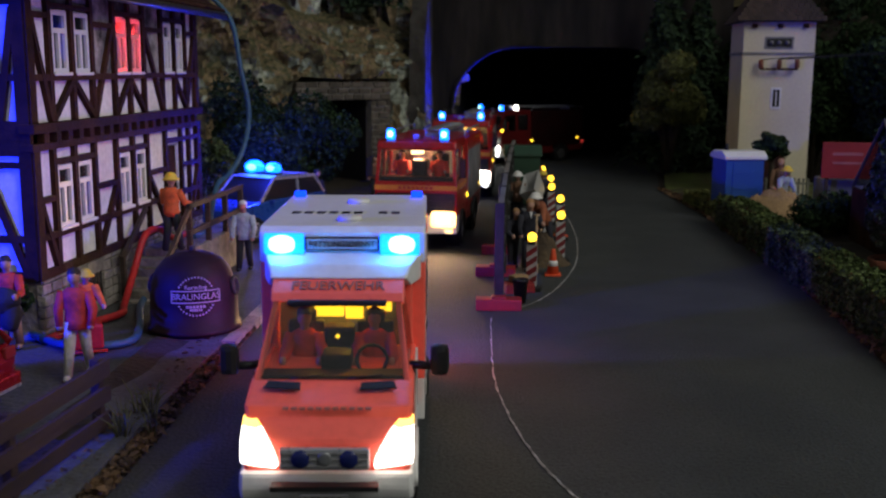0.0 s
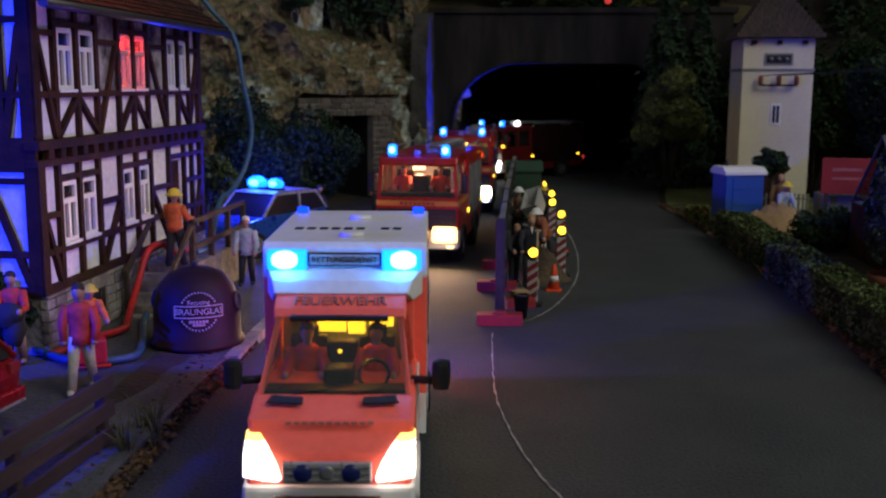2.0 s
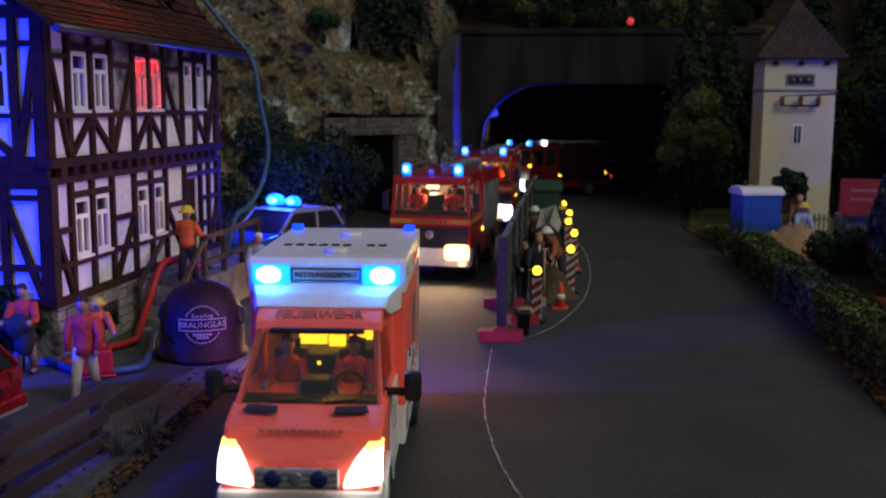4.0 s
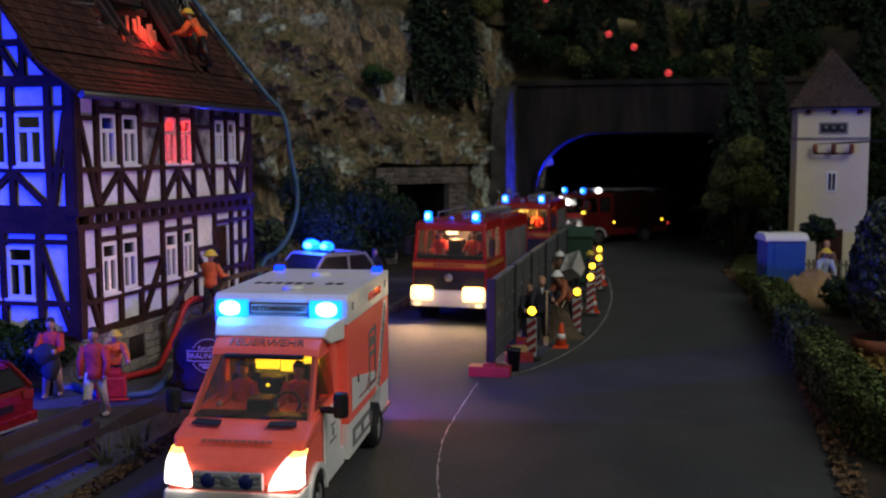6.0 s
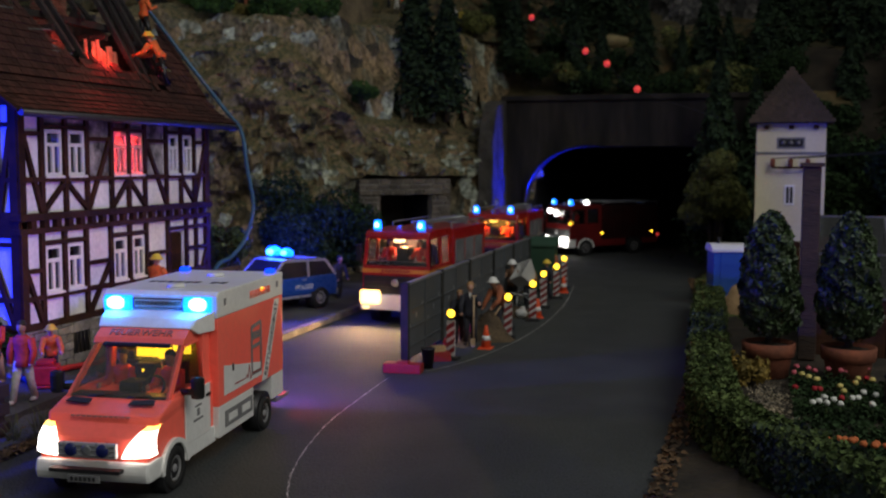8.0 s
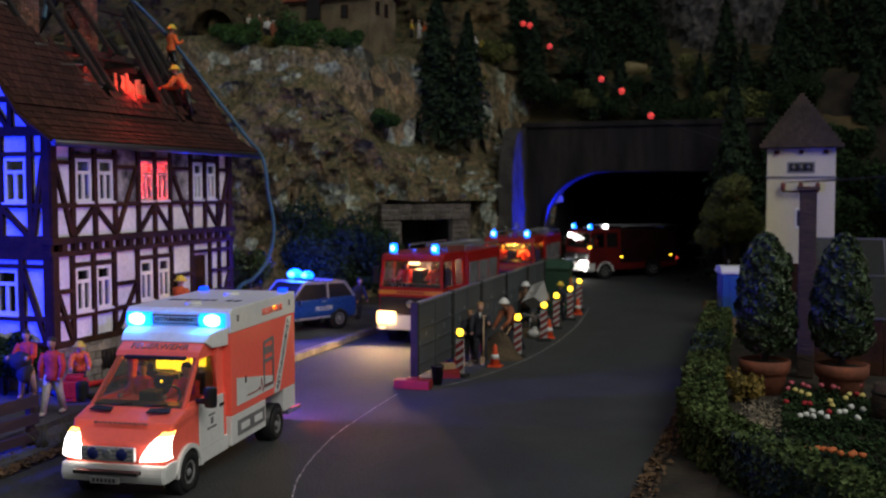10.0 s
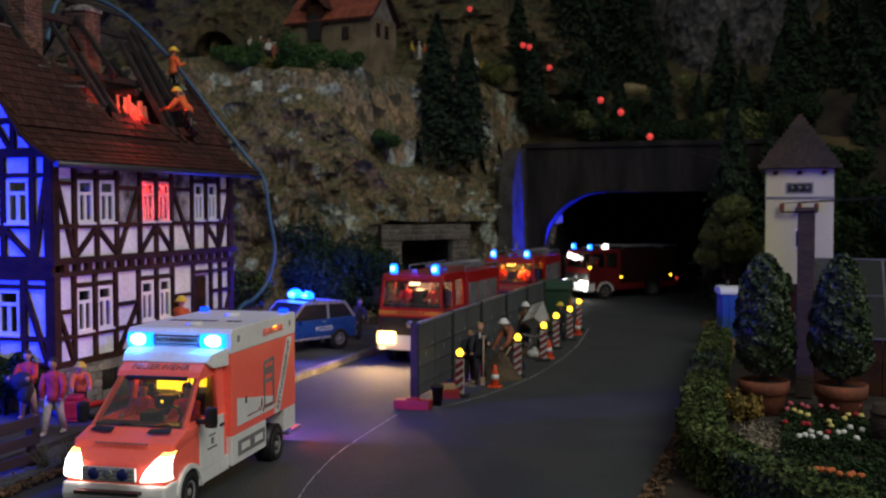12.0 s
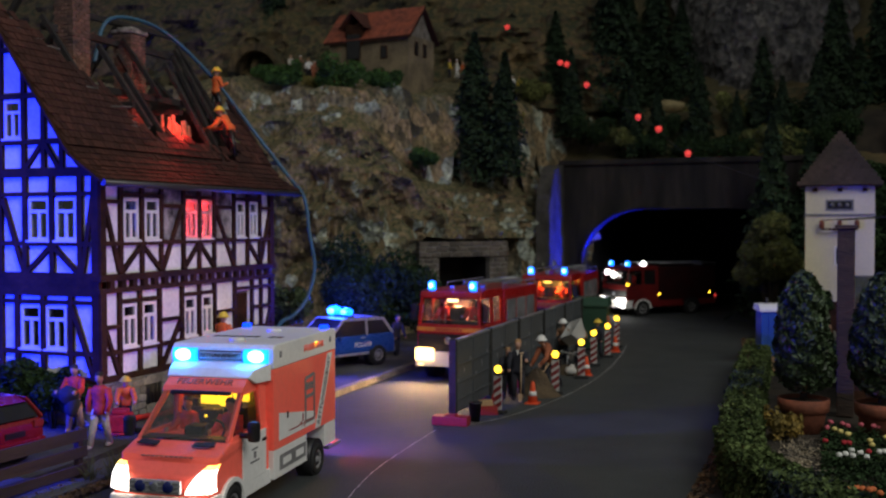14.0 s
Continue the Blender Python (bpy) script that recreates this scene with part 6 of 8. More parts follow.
    part("sill", box(box(B(), -w + 0.02, w - 0.02, 1.75, length - 2.55, 0.55, 0.97, 0.02), -w + 0.02, w - 0.02, length - 1.3, length, 0.6, 0.97, 0.02), red, fe)
    part("work_lamp", box(B(), -0.16, 0.02, 0.5, 0.6, 3.16, 3.3, 0.02), STEEL, fe)
    if ladder:
        lad = new("roof_ladder")
        lad.parent, lad.empty_display_size = fe, 0.005
        for x in (-0.25, 0.25):
            part("stile", bar(B(), (x + 0.35, 1.2, 3.38), (x + 0.35, length - 0.2, 3.3), 0.06, 0.1), STEEL, lad)
        for k in range(14):
            y = 1.4 + k * (length - 1.8) / 14
            part("rung", rod(B(), [(0.1, y, 3.37), (0.6, y, 3.37)], 0.03, 6), STEEL, lad)
        for y in (1.7, length - 0.7):
            part("ladder_rest", box(B(), 0.0, 0.7, y, y + 0.08, 3.08, 3.3), STEEL, lad)
        for x in (-1.1, 1.1):
            part("roof_rail", rod(B(), [(x, 2.5, 3.1), (x, 2.5, 3.3), (x, length, 3.3), (x, length, 3.1)], 0.025, 6), STEEL, fe)
    return fe


fire_engine("red fire engine with lit cab, warm headlamps and blue beacons", (-3.75, 28.75, 0), -2.5, 6.2, YELLOW_HEAD_ON)
fire_engine("red fire engine waiting in the queue with an orange-lit cab", (-3.45, 40.6, 0), 1, 6.2, WHITE_ON, glow("lit_orange_cab", (1.0, 0.5, 0.08), 3.0))
# Darker copies of the engine red: the tunnel's shade is put into the colour.
SHADED_LOCKER = paint("shaded_red_shutter", (0.02, 0.003, 0.003), (0.012, 0.003, 0.003), 1.0, 0.85, 0.1, 9, spec=0.1)
SHADED_RED = paint("shaded_engine_red", (0.12, 0.006, 0.006), (0.08, 0.005, 0.005), 0.8, 0.6, 0.1, 9, spec=0.2)
ladder_truck = fire_engine("red ladder engine leaving the tunnel, paint darkened for tunnel shade, with white headlamps", (-3.33, 55.9, 0), -41.2, 6.8, WHITE_ON, GREY, fender=WHITE, shutter=SHADED_LOCKER, band=False, locker=SHADED_LOCKER, red=SHADED_RED)
for sx in (-1.17, 1.17):
    part("tail_lamp", ball(B(), (sx, 6.78, 1.12), 0.11, seg=10), RED_ON, ladder_truck, "lit red tail lamp")
ladder_truck.scale = (1, 1, 0.93)
for at in ((-0.6, -0.08, 2.75), (0.0, -0.08, 2.6), (0.91, 1.4, 3.3)):
    part("work_lamp", ball(B(), at, 0.17, seg=12), WHITE_ON, ladder_truck, "lit white work lamp")
part("turn_signal", box(B(), 1.12, 1.25, -0.06, 0.08, 1.95, 2.09, 0.03), AMBER_ON, ladder_truck, "lit amber turn signal")


def motor_car(name, label, at, rz, body, lower, length=4.6, width=1.8, height=1.68, belt=1.02, soft=0.06):
    """A closed car with rounded body; x across, y back from the nose."""
    car = thing(name, label, "car", at, rz)
    w, L = width / 2, length
    prof = [(0.05, 0.42), (0.0, 0.6), (0.08, belt - 0.2), (0.35, belt - 0.09), (1.25, belt), (L - 0.1, belt + 0.03), (L, belt - 0.22), (L - 0.03, 0.4)]
    bm = prism(B(), prof, -w, w, soft)
    for v in bm.verts:
        e = max(0.9 - v.co.y, v.co.y - (L - 0.7), 0)
        v.co.x *= 1 - 0.12 * e * e
    part("car_body", bm, body, car)
    cab = [(1.2, belt - 0.02), (1.85, height - 0.06), (2.1, height), (L - 0.75, height - 0.03), (L - 0.45, height - 0.14), (L - 0.08, belt)]
    bm = prism(B(), cab, -w + 0.07, w - 0.07, soft * 0.7)
    for v in bm.verts:
        v.co.x *= 1 - 0.2 * max(v.co.z - belt, 0)
    part("cabin", bm, BLACK, car, "dark glazed cabin")
    roof = prism(B(), [(1.82, height - 0.04), (2.1, height + 0.015), (L - 0.75, height - 0.015), (L - 0.4, height - 0.14), (L - 0.75, height - 0.06), (2.1, height - 0.04)], -w + 0.2, w - 0.2, 0.01)
    part("roof_panel", roof, body if lower is None else SILVER, car)
    for s in (-1, 1):
        bm = B()
        for (ya, za), (yb, zb) in (((1.2, belt), (1.9, height - 0.05)), ((2.95, belt), (2.98, height - 0.06)), ((L - 0.1, belt), (L - 0.5, height - 0.12)), ((1.9, height - 0.05), (L - 0.5, height - 0.1))):
            bar(bm, (s * (w - 0.06 - 0.17 * (za - belt) * w), ya, za), (s * (w - 0.06 - 0.17 * (zb - belt) * w), yb, zb), 0.09, 0.05, (1, 0, 0))
        part("pillar", bm, body if lower is None else SILVER, car)
        if lower:
            part("side_band", box(B(), min(s * (w - 0.01), s * (w + 0.008)), max(s * (w - 0.01), s * (w + 0.008)), 0.75, L - 0.55, 0.6, belt - 0.04, 0.004), lower, car, "blue side band")
            part("sill_strip", box(B(), min(s * (w - 0.02), s * (w + 0.025)), max(s * (w - 0.02), s * (w + 0.025)), 1.3, L - 1.35, 0.44, 0.52, 0.01), SILVER, car)
            part("door_handle", box(B(), min(s * w, s * (w + 0.03)), max(s * w, s * (w + 0.03)), 2.6, 2.8, belt - 0.1, belt - 0.06, 0.008), SILVER, car)
            letters("side_lettering", "POLIZEI", 0.24, WHITE, car, Matrix.Translation((s * (w + 0.015), 2.7, 0.8)) @ Matrix.Rotation(radians(90 * s), 4, "Z") @ Matrix.Rotation(radians(90), 4, "X"))
        for y in (0.85, L - 0.9):
            # Arch hollow drawn as a black disc, its shade put into the colour.
            part("arch_recess", rod(B(), [(s * 0.55, y, 0.36), (s * (w + 0.006), y, 0.36)], 0.42, 18), BLACK, car)
            wheel(car, s * (w - 0.07), y, 0.37, 0.24, s, RIM)
        part("tail_lamp", box(B(), min(s * (w - 0.35), s * (w - 0.1)), max(s * (w - 0.35), s * (w - 0.1)), L - 0.06, L + 0.012, 0.84, 1.0, 0.02), RED_WHITE, car)
        part("headlamp", box(B(), min(s * (w - 0.5), s * (w - 0.2)), max(s * (w - 0.5), s * (w - 0.2)), -0.005, 0.1, 0.66, 0.8, 0.02), STEEL, car)
        part("mirror", box(B(), min(s * (w - 0.02), s * (w + 0.18)), max(s * (w - 0.02), s * (w + 0.18)), 1.5, 1.6, 1.02, 1.18, 0.03), body, car)
    bump = part("bumper", box(B(), -w + 0.08, w - 0.08, L - 0.1, L + 0.06, 0.38, 0.62, 0.04), body if lower is None else GREY, car)
    part("number_plate", box(B(), -0.26, 0.26, L - 0.02, L + 0.02, 0.7, 0.82), GREY if lower else BLACK, car)
    part("bumper_trim", box(B(), -w + 0.12, w - 0.12, L + 0.05, L + 0.075, 0.4, 0.44), SILVER, bump)
    part("rear_window", slab(B(), [(-w + 0.25, L - 0.09, 1.06), (w - 0.25, L - 0.09, 1.06), (w - 0.3, L - 0.4, height - 0.18), (-w + 0.3, L - 0.4, height - 0.18)], 0.012), BLACK, car)
    return car


police = motor_car("police_car", "silver and blue police estate car with lit blue beacons", (-9.5, 27.75, 0.2), -24, POLICE_BLUE, POLICE_BLUE, 4.35, 1.85, 1.8, 1.14)
lb = part("light_bar", box(B(), -0.6, 0.6, 2.25, 2.55, 1.81, 1.88, 0.02), BLACK, police, "roof light bar")
for s, r in ((-1, 0.27), (1, 0.22)):
    # Outsized lens and pale core carry the beacon's bloom as shape.
    lens = part("beacon", ball(B(), (s * 0.36, 2.4, 2.0), r, (1.3, 0.95, 0.8), 16), CYAN_ON, lb, "lit blue beacon lens")
    part("glare_core", ball(B(), (s * 0.36 + 0.05, 2.19, 2.02), r * 0.55, (1.2, 0.6, 0.7), 12), BEACON_CORE, lens, "pale blue core added for the beacon's glare")
motor_car("red_car", "dark red hatchback parked beside the wooden fence", (-12.0, 13.1, 0.2), -95, CAR_RED, None, 4.3, 1.75, 1.5, soft=0.15)


# ---- roadworks ----
fence = thing("site_hoarding", "grey panelled hoarding along the roadworks", "hoarding")
HP = [(-1.0, 21.75), (-1.08, 25.1), (-1.16, 28.4), (-1.22, 31.8), (-1.28, 35.2), (-1.33, 38.4), (-1.36, 41.6)]
for (xa, ya), (xb, yb) in zip(HP, HP[1:]):
    pn = part("panel", bar(B(), (xa, ya + 0.03, 1.27), (xb, yb - 0.03, 1.27), 0.07, 1.98), PANEL, fence)
    bm = B()
    for k in range(1, 2):
        t = k / 2
        bar(bm, (xa + (xb - xa) * t + 0.045, ya + (yb - ya) * t, 0.3), (xa + (xb - xa) * t + 0.045, ya + (yb - ya) * t, 2.24), 0.06, 0.04, (1, 0, 0))
    for z in (0.62, 1.1, 1.58):
        bar(bm, (xa + 0.05, ya + 0.06, z), (xb + 0.05, yb - 0.06, z), 0.05, 0.035)
    part("top_rail", bar(B(), (xa + 0.01, ya + 0.06, 2.27), (xb + 0.01, yb - 0.06, 2.27), 0.12, 0.06), STEEL, pn)
    part("panel_ribs", bm, PANEL, pn)
    bm = B()
    for k in range(6):
        t = (k + 0.5) / 6
        box(bm, xa + (xb - xa) * t + 0.035, xa + (xb - xa) * t + 0.05, ya + (yb - ya) * t - 0.02, ya + (yb - ya) * t + 0.02, 1.05 + 0.25 * (k % 3), 1.19 + 0.25 * (k % 3))
    part("panel_slots", bm, STEEL, pn)
for x, y in HP:
    part("post", box(B(), x - 0.11, x + 0.1, y - 0.07, y + 0.07, 0.1, 2.32, 0.015), POST_STEEL, fence)
foot = thing("barrier_foot", "red and white weighted foot of the hoarding", "barrier foot", (-1.0, 21.6, 0), 4, group="hoarding feet")
part("foot_block", box(B(), -0.5, 0.5, -0.2, 0.2, 0, 0.25, 0.03), RED_WHITE, foot)
part("post_socket", box(B(), -0.16, 0.16, -0.14, 0.14, 0.24, 0.3, 0.02), RED_WHITE, foot)
for y, x in ((25.3, -1.25), (28.4, -1.3)):
    copy_thing(foot, place(x, y, 0, 0))
solid("bucket", lathe(B(), [(0.13, 0), (0.17, 0.5), (0.19, 0.5), (0.19, 0.54), (0.15, 0.54), (0.13, 0.1), (0.01, 0.1)], 16), BLACK, "black plastic bucket beside the hoarding", "bucket", (-0.55, 22.3, 0))
solid("tool_crate", box(box(B(), -0.35, 0.35, -0.2, 0.2, 0, 0.22, 0.02), -0.3, 0.3, -0.16, 0.16, 0.22, 0.25, 0.01), RED_WHITE, "red tool crate on the ground", "crate", (-0.62, 23.4, 0), 20)
solid("wood_block", box(B(), -0.2, 0.2, -0.13, 0.13, 0, 0.16, 0.02), SAND, "light wooden block on the crate", "block", (-0.62, 23.4, 0.25), 35)


def beacon_post():
    b = thing("warning_beacon", "red and white striped warning post with a lit amber lamp", "warning beacon", group="warning beacons")
    part("foot_plate", box(B(), -0.24, 0.24, -0.17, 0.17, 0, 0.09, 0.03), RUBBER, b)
    part("board", box(B(), -0.125, 0.125, -0.025, 0.025, 0.1, 1.1, 0.012), BOARD_WHITE, b)
    bm = B()
    for k in range(4):
        z = 0.12 + 0.235 * k
        slab(bm, [(-0.122, -0.031, z - 0.04), (0.122, -0.031, z + 0.13), (0.122, -0.031, z + 0.265), (-0.122, -0.031, z + 0.095)], 0.004)
    part("stripes", bm, MAROON, b, "dark red reflecting stripes")
    part("lamp_housing", box(B(), -0.07, 0.07, -0.05, 0.05, 1.1, 1.17, 0.01), BLACK, b)
    part("lamp", ball(B(), (0, 0, 1.28), 0.115, (1, 0.65, 1), 14), AMBER_ON, b, "round lit amber lamp")
    return b


BEACONS = [(-0.32, 23.63, -6), (0.4, 27.45, 8), (0.43, 31.0, 12), (0.17, 34.2, 14), (0.15, 36.9, 16), (-0.16, 40.4, 16)]
first = beacon_post()
first.matrix_world = place(*BEACONS[0][:2], 0, BEACONS[0][2])
for x, y, rz in BEACONS[1:]:
    copy_thing(first, place(x, y, 0, rz))


def traffic_cone():
    c = thing("traffic_cone", "orange traffic cone with a pale band", "traffic cone", group="traffic cones")
    part("foot_plate", box(B(), -0.2, 0.2, -0.2, 0.2, 0, 0.05, 0.02), CONE_RED, c)
    part("cone_body", lathe(B(), [(0.16, 0.05), (0.05, 0.66), (0.04, 0.68), (0.01, 0.68)], 16), CONE_RED, c)
    part("band", lathe(B(), [(0.128, 0.25), (0.104, 0.39), (0.09, 0.39), (0.1, 0.25)], 16), WHITE, c)
    return c


tc = traffic_cone()
tc.matrix_world = place(0.2, 25.5)
for x, y in ((0.45, 31.75), (0.1, 38.8)):
    copy_thing(tc, place(x, y, 0, 15))

rng = np.random.default_rng(2)


def heap(name, at, r, h, material, label, category, flat=1.0):
    bm = B()
    n, m = 12, 22
    rings = [[bm.verts.new((math.cos(2 * math.pi * k / m) * r * j / n * (1 + 0.12 * noise.noise((k * 0.7, j * 0.3, at[0]))), math.sin(2 * math.pi * k / m) * r * 0.8 * j / n, h * (0.5 + 0.5 * math.cos(math.pi * j / n)) ** flat * (1 + 0.3 * noise.noise((k * 0.5, j * 0.6, 1.0))) - 0.02)) for k in range(m)] for j in range(1, n + 1)]
    c = bm.verts.new((0, 0, h))
    for k in range(m):
        bm.faces.new((c, rings[0][k], rings[0][(k + 1) % m])).smooth = True
        for a, b in zip(rings, rings[1:]):
            bm.faces.new((a[k], b[k], b[(k + 1) % m], a[(k + 1) % m])).smooth = True
    return solid(name, bm, material, label, category, at)


heap("earth_mound", (-0.12, 27.1, 0), 0.9, 0.85, DUG, "heap of dug earth in the roadworks", "earth heap")
heap("earth_mound", (-0.4, 32.2, 0), 1.1, 0.3, DUG, "low heap of dug earth behind the beacons", "earth heap")
heap("sand_mound", (7.7, 34.9, 0.08), 1.55, 1.15, SAND, "pale flat-topped sand heap on the building plot", "sand heap", 0.5)


def figure(name, label, at, facing, mats, group="", **k):
    return solid(name, doll(B(), (0, 0, 0), 0, **k), mats, label, "figure", at, facing, group=group)


HAIR = paint("dark_hair", (0.03, 0.02, 0.015), None, 2, 0.7, 0.2, 10)
BLOND = paint("blond_hair", (0.36, 0.2, 0.09), None, 2, 0.7, 0.2, 10)
SHAFT = paint("pale_tool_wood", (0.5, 0.36, 0.22), (0.36, 0.25, 0.14), 3, 0.7, 0.1, 9)
CLOTH_PALE = cloth("pale_shirt_cloth", (0.1, 0.095, 0.12))
figure("worker_figure", "blond model worker in a long dark coat, head bowed", (-0.86, 26.3, 0), 25, [CLOTH_DARK, CLOTH_DARK, SKIN, BLOND, CLOTH_DARK], "roadworkers", height=1.72, bend=0.15, arms=((0.3, -0.05), (0.2, -0.1)))
figure("worker_figure", "model worker in a dark coat and white shirt with a shovel", (-0.42, 26.0, 0), 15, [CLOTH_DARK, CLOTH_DARK, SKIN, BLOND, CLOTH_DARK], "roadworkers", height=1.95, stride=0.05, arms=((0.1, -0.2), (0.2, 0.08)))
solid("shirt_front", slab(B(), [(-0.035, 0, 0.2), (0.035, 0, 0.2), (0.0, -0.01, 0.0)], 0.02), WHITE, "white shirt front under a worker's dark coat", "shirt", (-0.385, 25.85, 1.38), 15)
solid("shovel", slab(rod(rod(B(), [(0, 0, 0.12), (0, 0.04, 1.5)], 0.024, 6), [(-0.08, 0.04, 1.5), (0.08, 0.04, 1.5)], 0.024, 6), [(-0.075, -0.02, 0.24), (-0.06, -0.06, 0.0), (0.06, -0.06, 0.0), (0.075, -0.02, 0.24)], 0.015), SHAFT, "pale wooden-handled shovel held upright by a worker", "shovel", (-0.24, 25.72, 0.0))
figure("worker_figure", "model worker in a rust-orange jacket and white helmet, stooping", (-0.02, 28.75, 0), -35, [RUST_CLOTH, CLOTH_DARK, SKIN, WHITE, CLOTH_DARK], "roadworkers", height=1.95, hat=1, bend=0.34, stride=0.2, arms=((0.2, -0.25), (0.25, -0.2)))
solid("pickaxe", rod(rod(B(), [(0, 0, 0.1), (0.1, 0.75, 0.85)], 0.024, 6), [(-0.24, 0.03, 0.02), (-0.1, 0, 0.1), (0.1, 0, 0.1), (0.24, 0.03, 0.02)], 0.03, 6), SHAFT, "pickaxe with a pale handle held by a worker", "pickaxe", (-0.42, 27.75, 0.0), -20)
figure("worker_figure", "model worker in a tan jacket and white helmet at the wheelbarrow", (-0.95, 33.9, 0), -30, [BROWN_CLOTH, CLOTH_DARK, SKIN, WHITE, CLOTH_DARK], "roadworkers", height=1.85, hat=1, arms=((0.3, -0.05), (0.3, -0.05)))
figure("worker_figure", "bareheaded model worker leaning over the wheelbarrow", (-0.5, 34.7, 0), 10, [BROWN_CLOTH, CLOTH_DARK, SKIN, HAIR, CLOTH_DARK], "roadworkers", height=1.75, bend=0.1, arms=((0.3, -0.05), (0.3, 0.1)))
figure("worker_figure", "model worker with a yellow helmet beside the beacons", (-0.12, 36.3, 0), -10, [CLOTH_DARK, CLOTH_DARK, SKIN, HELMET, CLOTH_DARK], "roadworkers", height=1.65, hat=1)
figure("worker_figure", "model worker with a white helmet near the bin", (-0.5, 38.9, 0), 0, [RUST_CLOTH, CLOTH_DARK, SKIN, WHITE, CLOTH_DARK], "roadworkers", height=2.0, hat=1)
barrow = thing("wheelbarrow", "grey steel wheelbarrow tipped up with its tray towards the road", "wheelbarrow", (-0.36, 33.5, 0), -8)
tray = prism(B(), [(-0.5, 0.55), (-0.2, 0.0), (0.4, 0.0), (0.7, 0.6), (0.66, 0.6), (0.37, 0.05), (-0.18, 0.05), (-0.46, 0.55)], -0.27, 0.27, 0.01)
for x in (-0.27, 0.24):
    prism(tray, [(-0.5, 0.55), (-0.2, 0.0), (0.4, 0.0), (0.7, 0.6)], x, x + 0.03)
bmesh.ops.transform(tray, matrix=Matrix.Translation((0, 0.1, 0.98)) @ Matrix.Rotation(radians(24), 4, "X") @ Matrix.Rotation(radians(-22), 4, "Y"), verts=tray.verts)
part("tray", tray, BOARD_WHITE, barrow, "pale steel tray")
part("frame", rod(rod(B(), [(-0.28, -0.9, 0.72), (-0.25, 0.5, 0.45), (0, 0.75, 0.2)], 0.03, 6), [(0.28, -0.9, 0.72), (0.25, 0.5, 0.45), (0, 0.75, 0.2)], 0.03, 6), STEEL, barrow)
part("leg", rod(rod(B(), [(-0.25, -0.2, 0.5), (-0.28, -0.25, 0)], 0.03, 6), [(0.25, -0.2, 0.5), (0.28, -0.25, 0)], 0.03, 6), STEEL, barrow)
part("wheel", lathe(B(), [(0.05, -0.05), (0.17, -0.05), (0.2, 0), (0.17, 0.05), (0.05, 0.05)], 16), RUBBER, barrow).matrix_basis = pose(0, 0.78 * S, 0.2 * S, 0, 90, 0)
solid("sack", ball(ball(B(), (0, 0, 0.16), 0.22, (1, 0.8, 0.75)), (0.05, 0, 0.33), 0.1, (1, 0.8, 0.8), 8), WHITE, "white sack on the dug ground", "sack", (-0.1, 31.6, 0))
gbin = thing("green_container", "dark green lidded container behind the hoarding", "container", (-0.95, 39.2, 0), 5)
part("container_body", prism(B(), [(-0.55, 0.1), (-0.62, 1.9), (0.62, 1.9), (0.55, 0.1)], -0.65, 0.65, 0.03), BIN_GREEN, gbin)
part("lid", prism(B(), [(-0.7, 1.9), (-0.7, 2.0), (-0.3, 2.3), (0.3, 2.3), (0.7, 2.0), (0.7, 1.9)], -0.72, 0.72, 0.03), BIN_GREEN, gbin)
part("caster", rod(rod(B(), [(-0.5, -0.4, 0.1), (-0.4, -0.4, 0.1)], 0.1, 10), [(0.4, -0.4, 0.1), (0.5, -0.4, 0.1)], 0.1, 10), RUBBER, gbin)

# ---- yard in front of the house ----
gb = thing("glass_bank", "domed brown bottle bank with white printed roundel", "bottle bank", (-6.76, 18.55, 0.2), 0)
part("dome", lathe(B(), [(0.86, 0.0), (0.9, 0.02), (0.9, 0.1), (0.84, 0.12), (0.83, 0.6), (0.8, 0.9), (0.7, 1.18), (0.54, 1.36), (0.3, 1.47), (0.08, 1.5), (0.06, 1.53), (0.01, 1.53)], 40), BIN_BROWN, gb)
part("hook", rod(B(), [(0, 0, 1.5), (0, 0, 1.6)], 0.06, 10), BLACK, gb)
for a in (90, -90):
    part("deposit_hole", lathe(B(), [(0.14, -0.05), (0.19, 0.0), (0.19, 0.04), (0.13, 0.05), (0.12, 0.0), (0.01, 0.0)], 20), RUBBER, gb).matrix_basis = pose(0.8 * S * math.sin(radians(a)), 0, 0.85 * S, 0, 82 if a > 0 else -82, 0)
ROUND = Matrix.Rotation(radians(22), 4, "Z")
bm = B()
for k in range(36):
    a = 2 * math.pi * k / 36
    x, z = 0.36 * math.sin(a), 0.78 + 0.36 * math.cos(a)
    if abs(z - 0.78) > 0.13:
        r = 0.845 - 0.12 * max(z - 0.62, 0) ** 1.4
        ball(bm, (r * math.sin(x / 0.84), -r * math.cos(x / 0.84), z), 0.021, seg=6)
bmesh.ops.transform(bm, matrix=ROUND, verts=bm.verts)
part("roundel", bm, PRINT, gb, "white dotted ring")
bm = B()
for z in (0.665, 0.885):
    for k in range(14):
        a0, a1 = -0.55 + 1.1 * k / 14, -0.55 + 1.1 * (k + 1) / 14
        bar(bm, (0.84 * math.sin(a0), -0.84 * math.cos(a0), z), (0.84 * math.sin(a1), -0.84 * math.cos(a1), z), 0.02, 0.02)
for a in (-0.55, 0.55):
    bar(bm, (0.84 * math.sin(a), -0.84 * math.cos(a), 0.665), (0.84 * math.sin(a), -0.84 * math.cos(a), 0.885), 0.02, 0.02, (0, 1, 0))
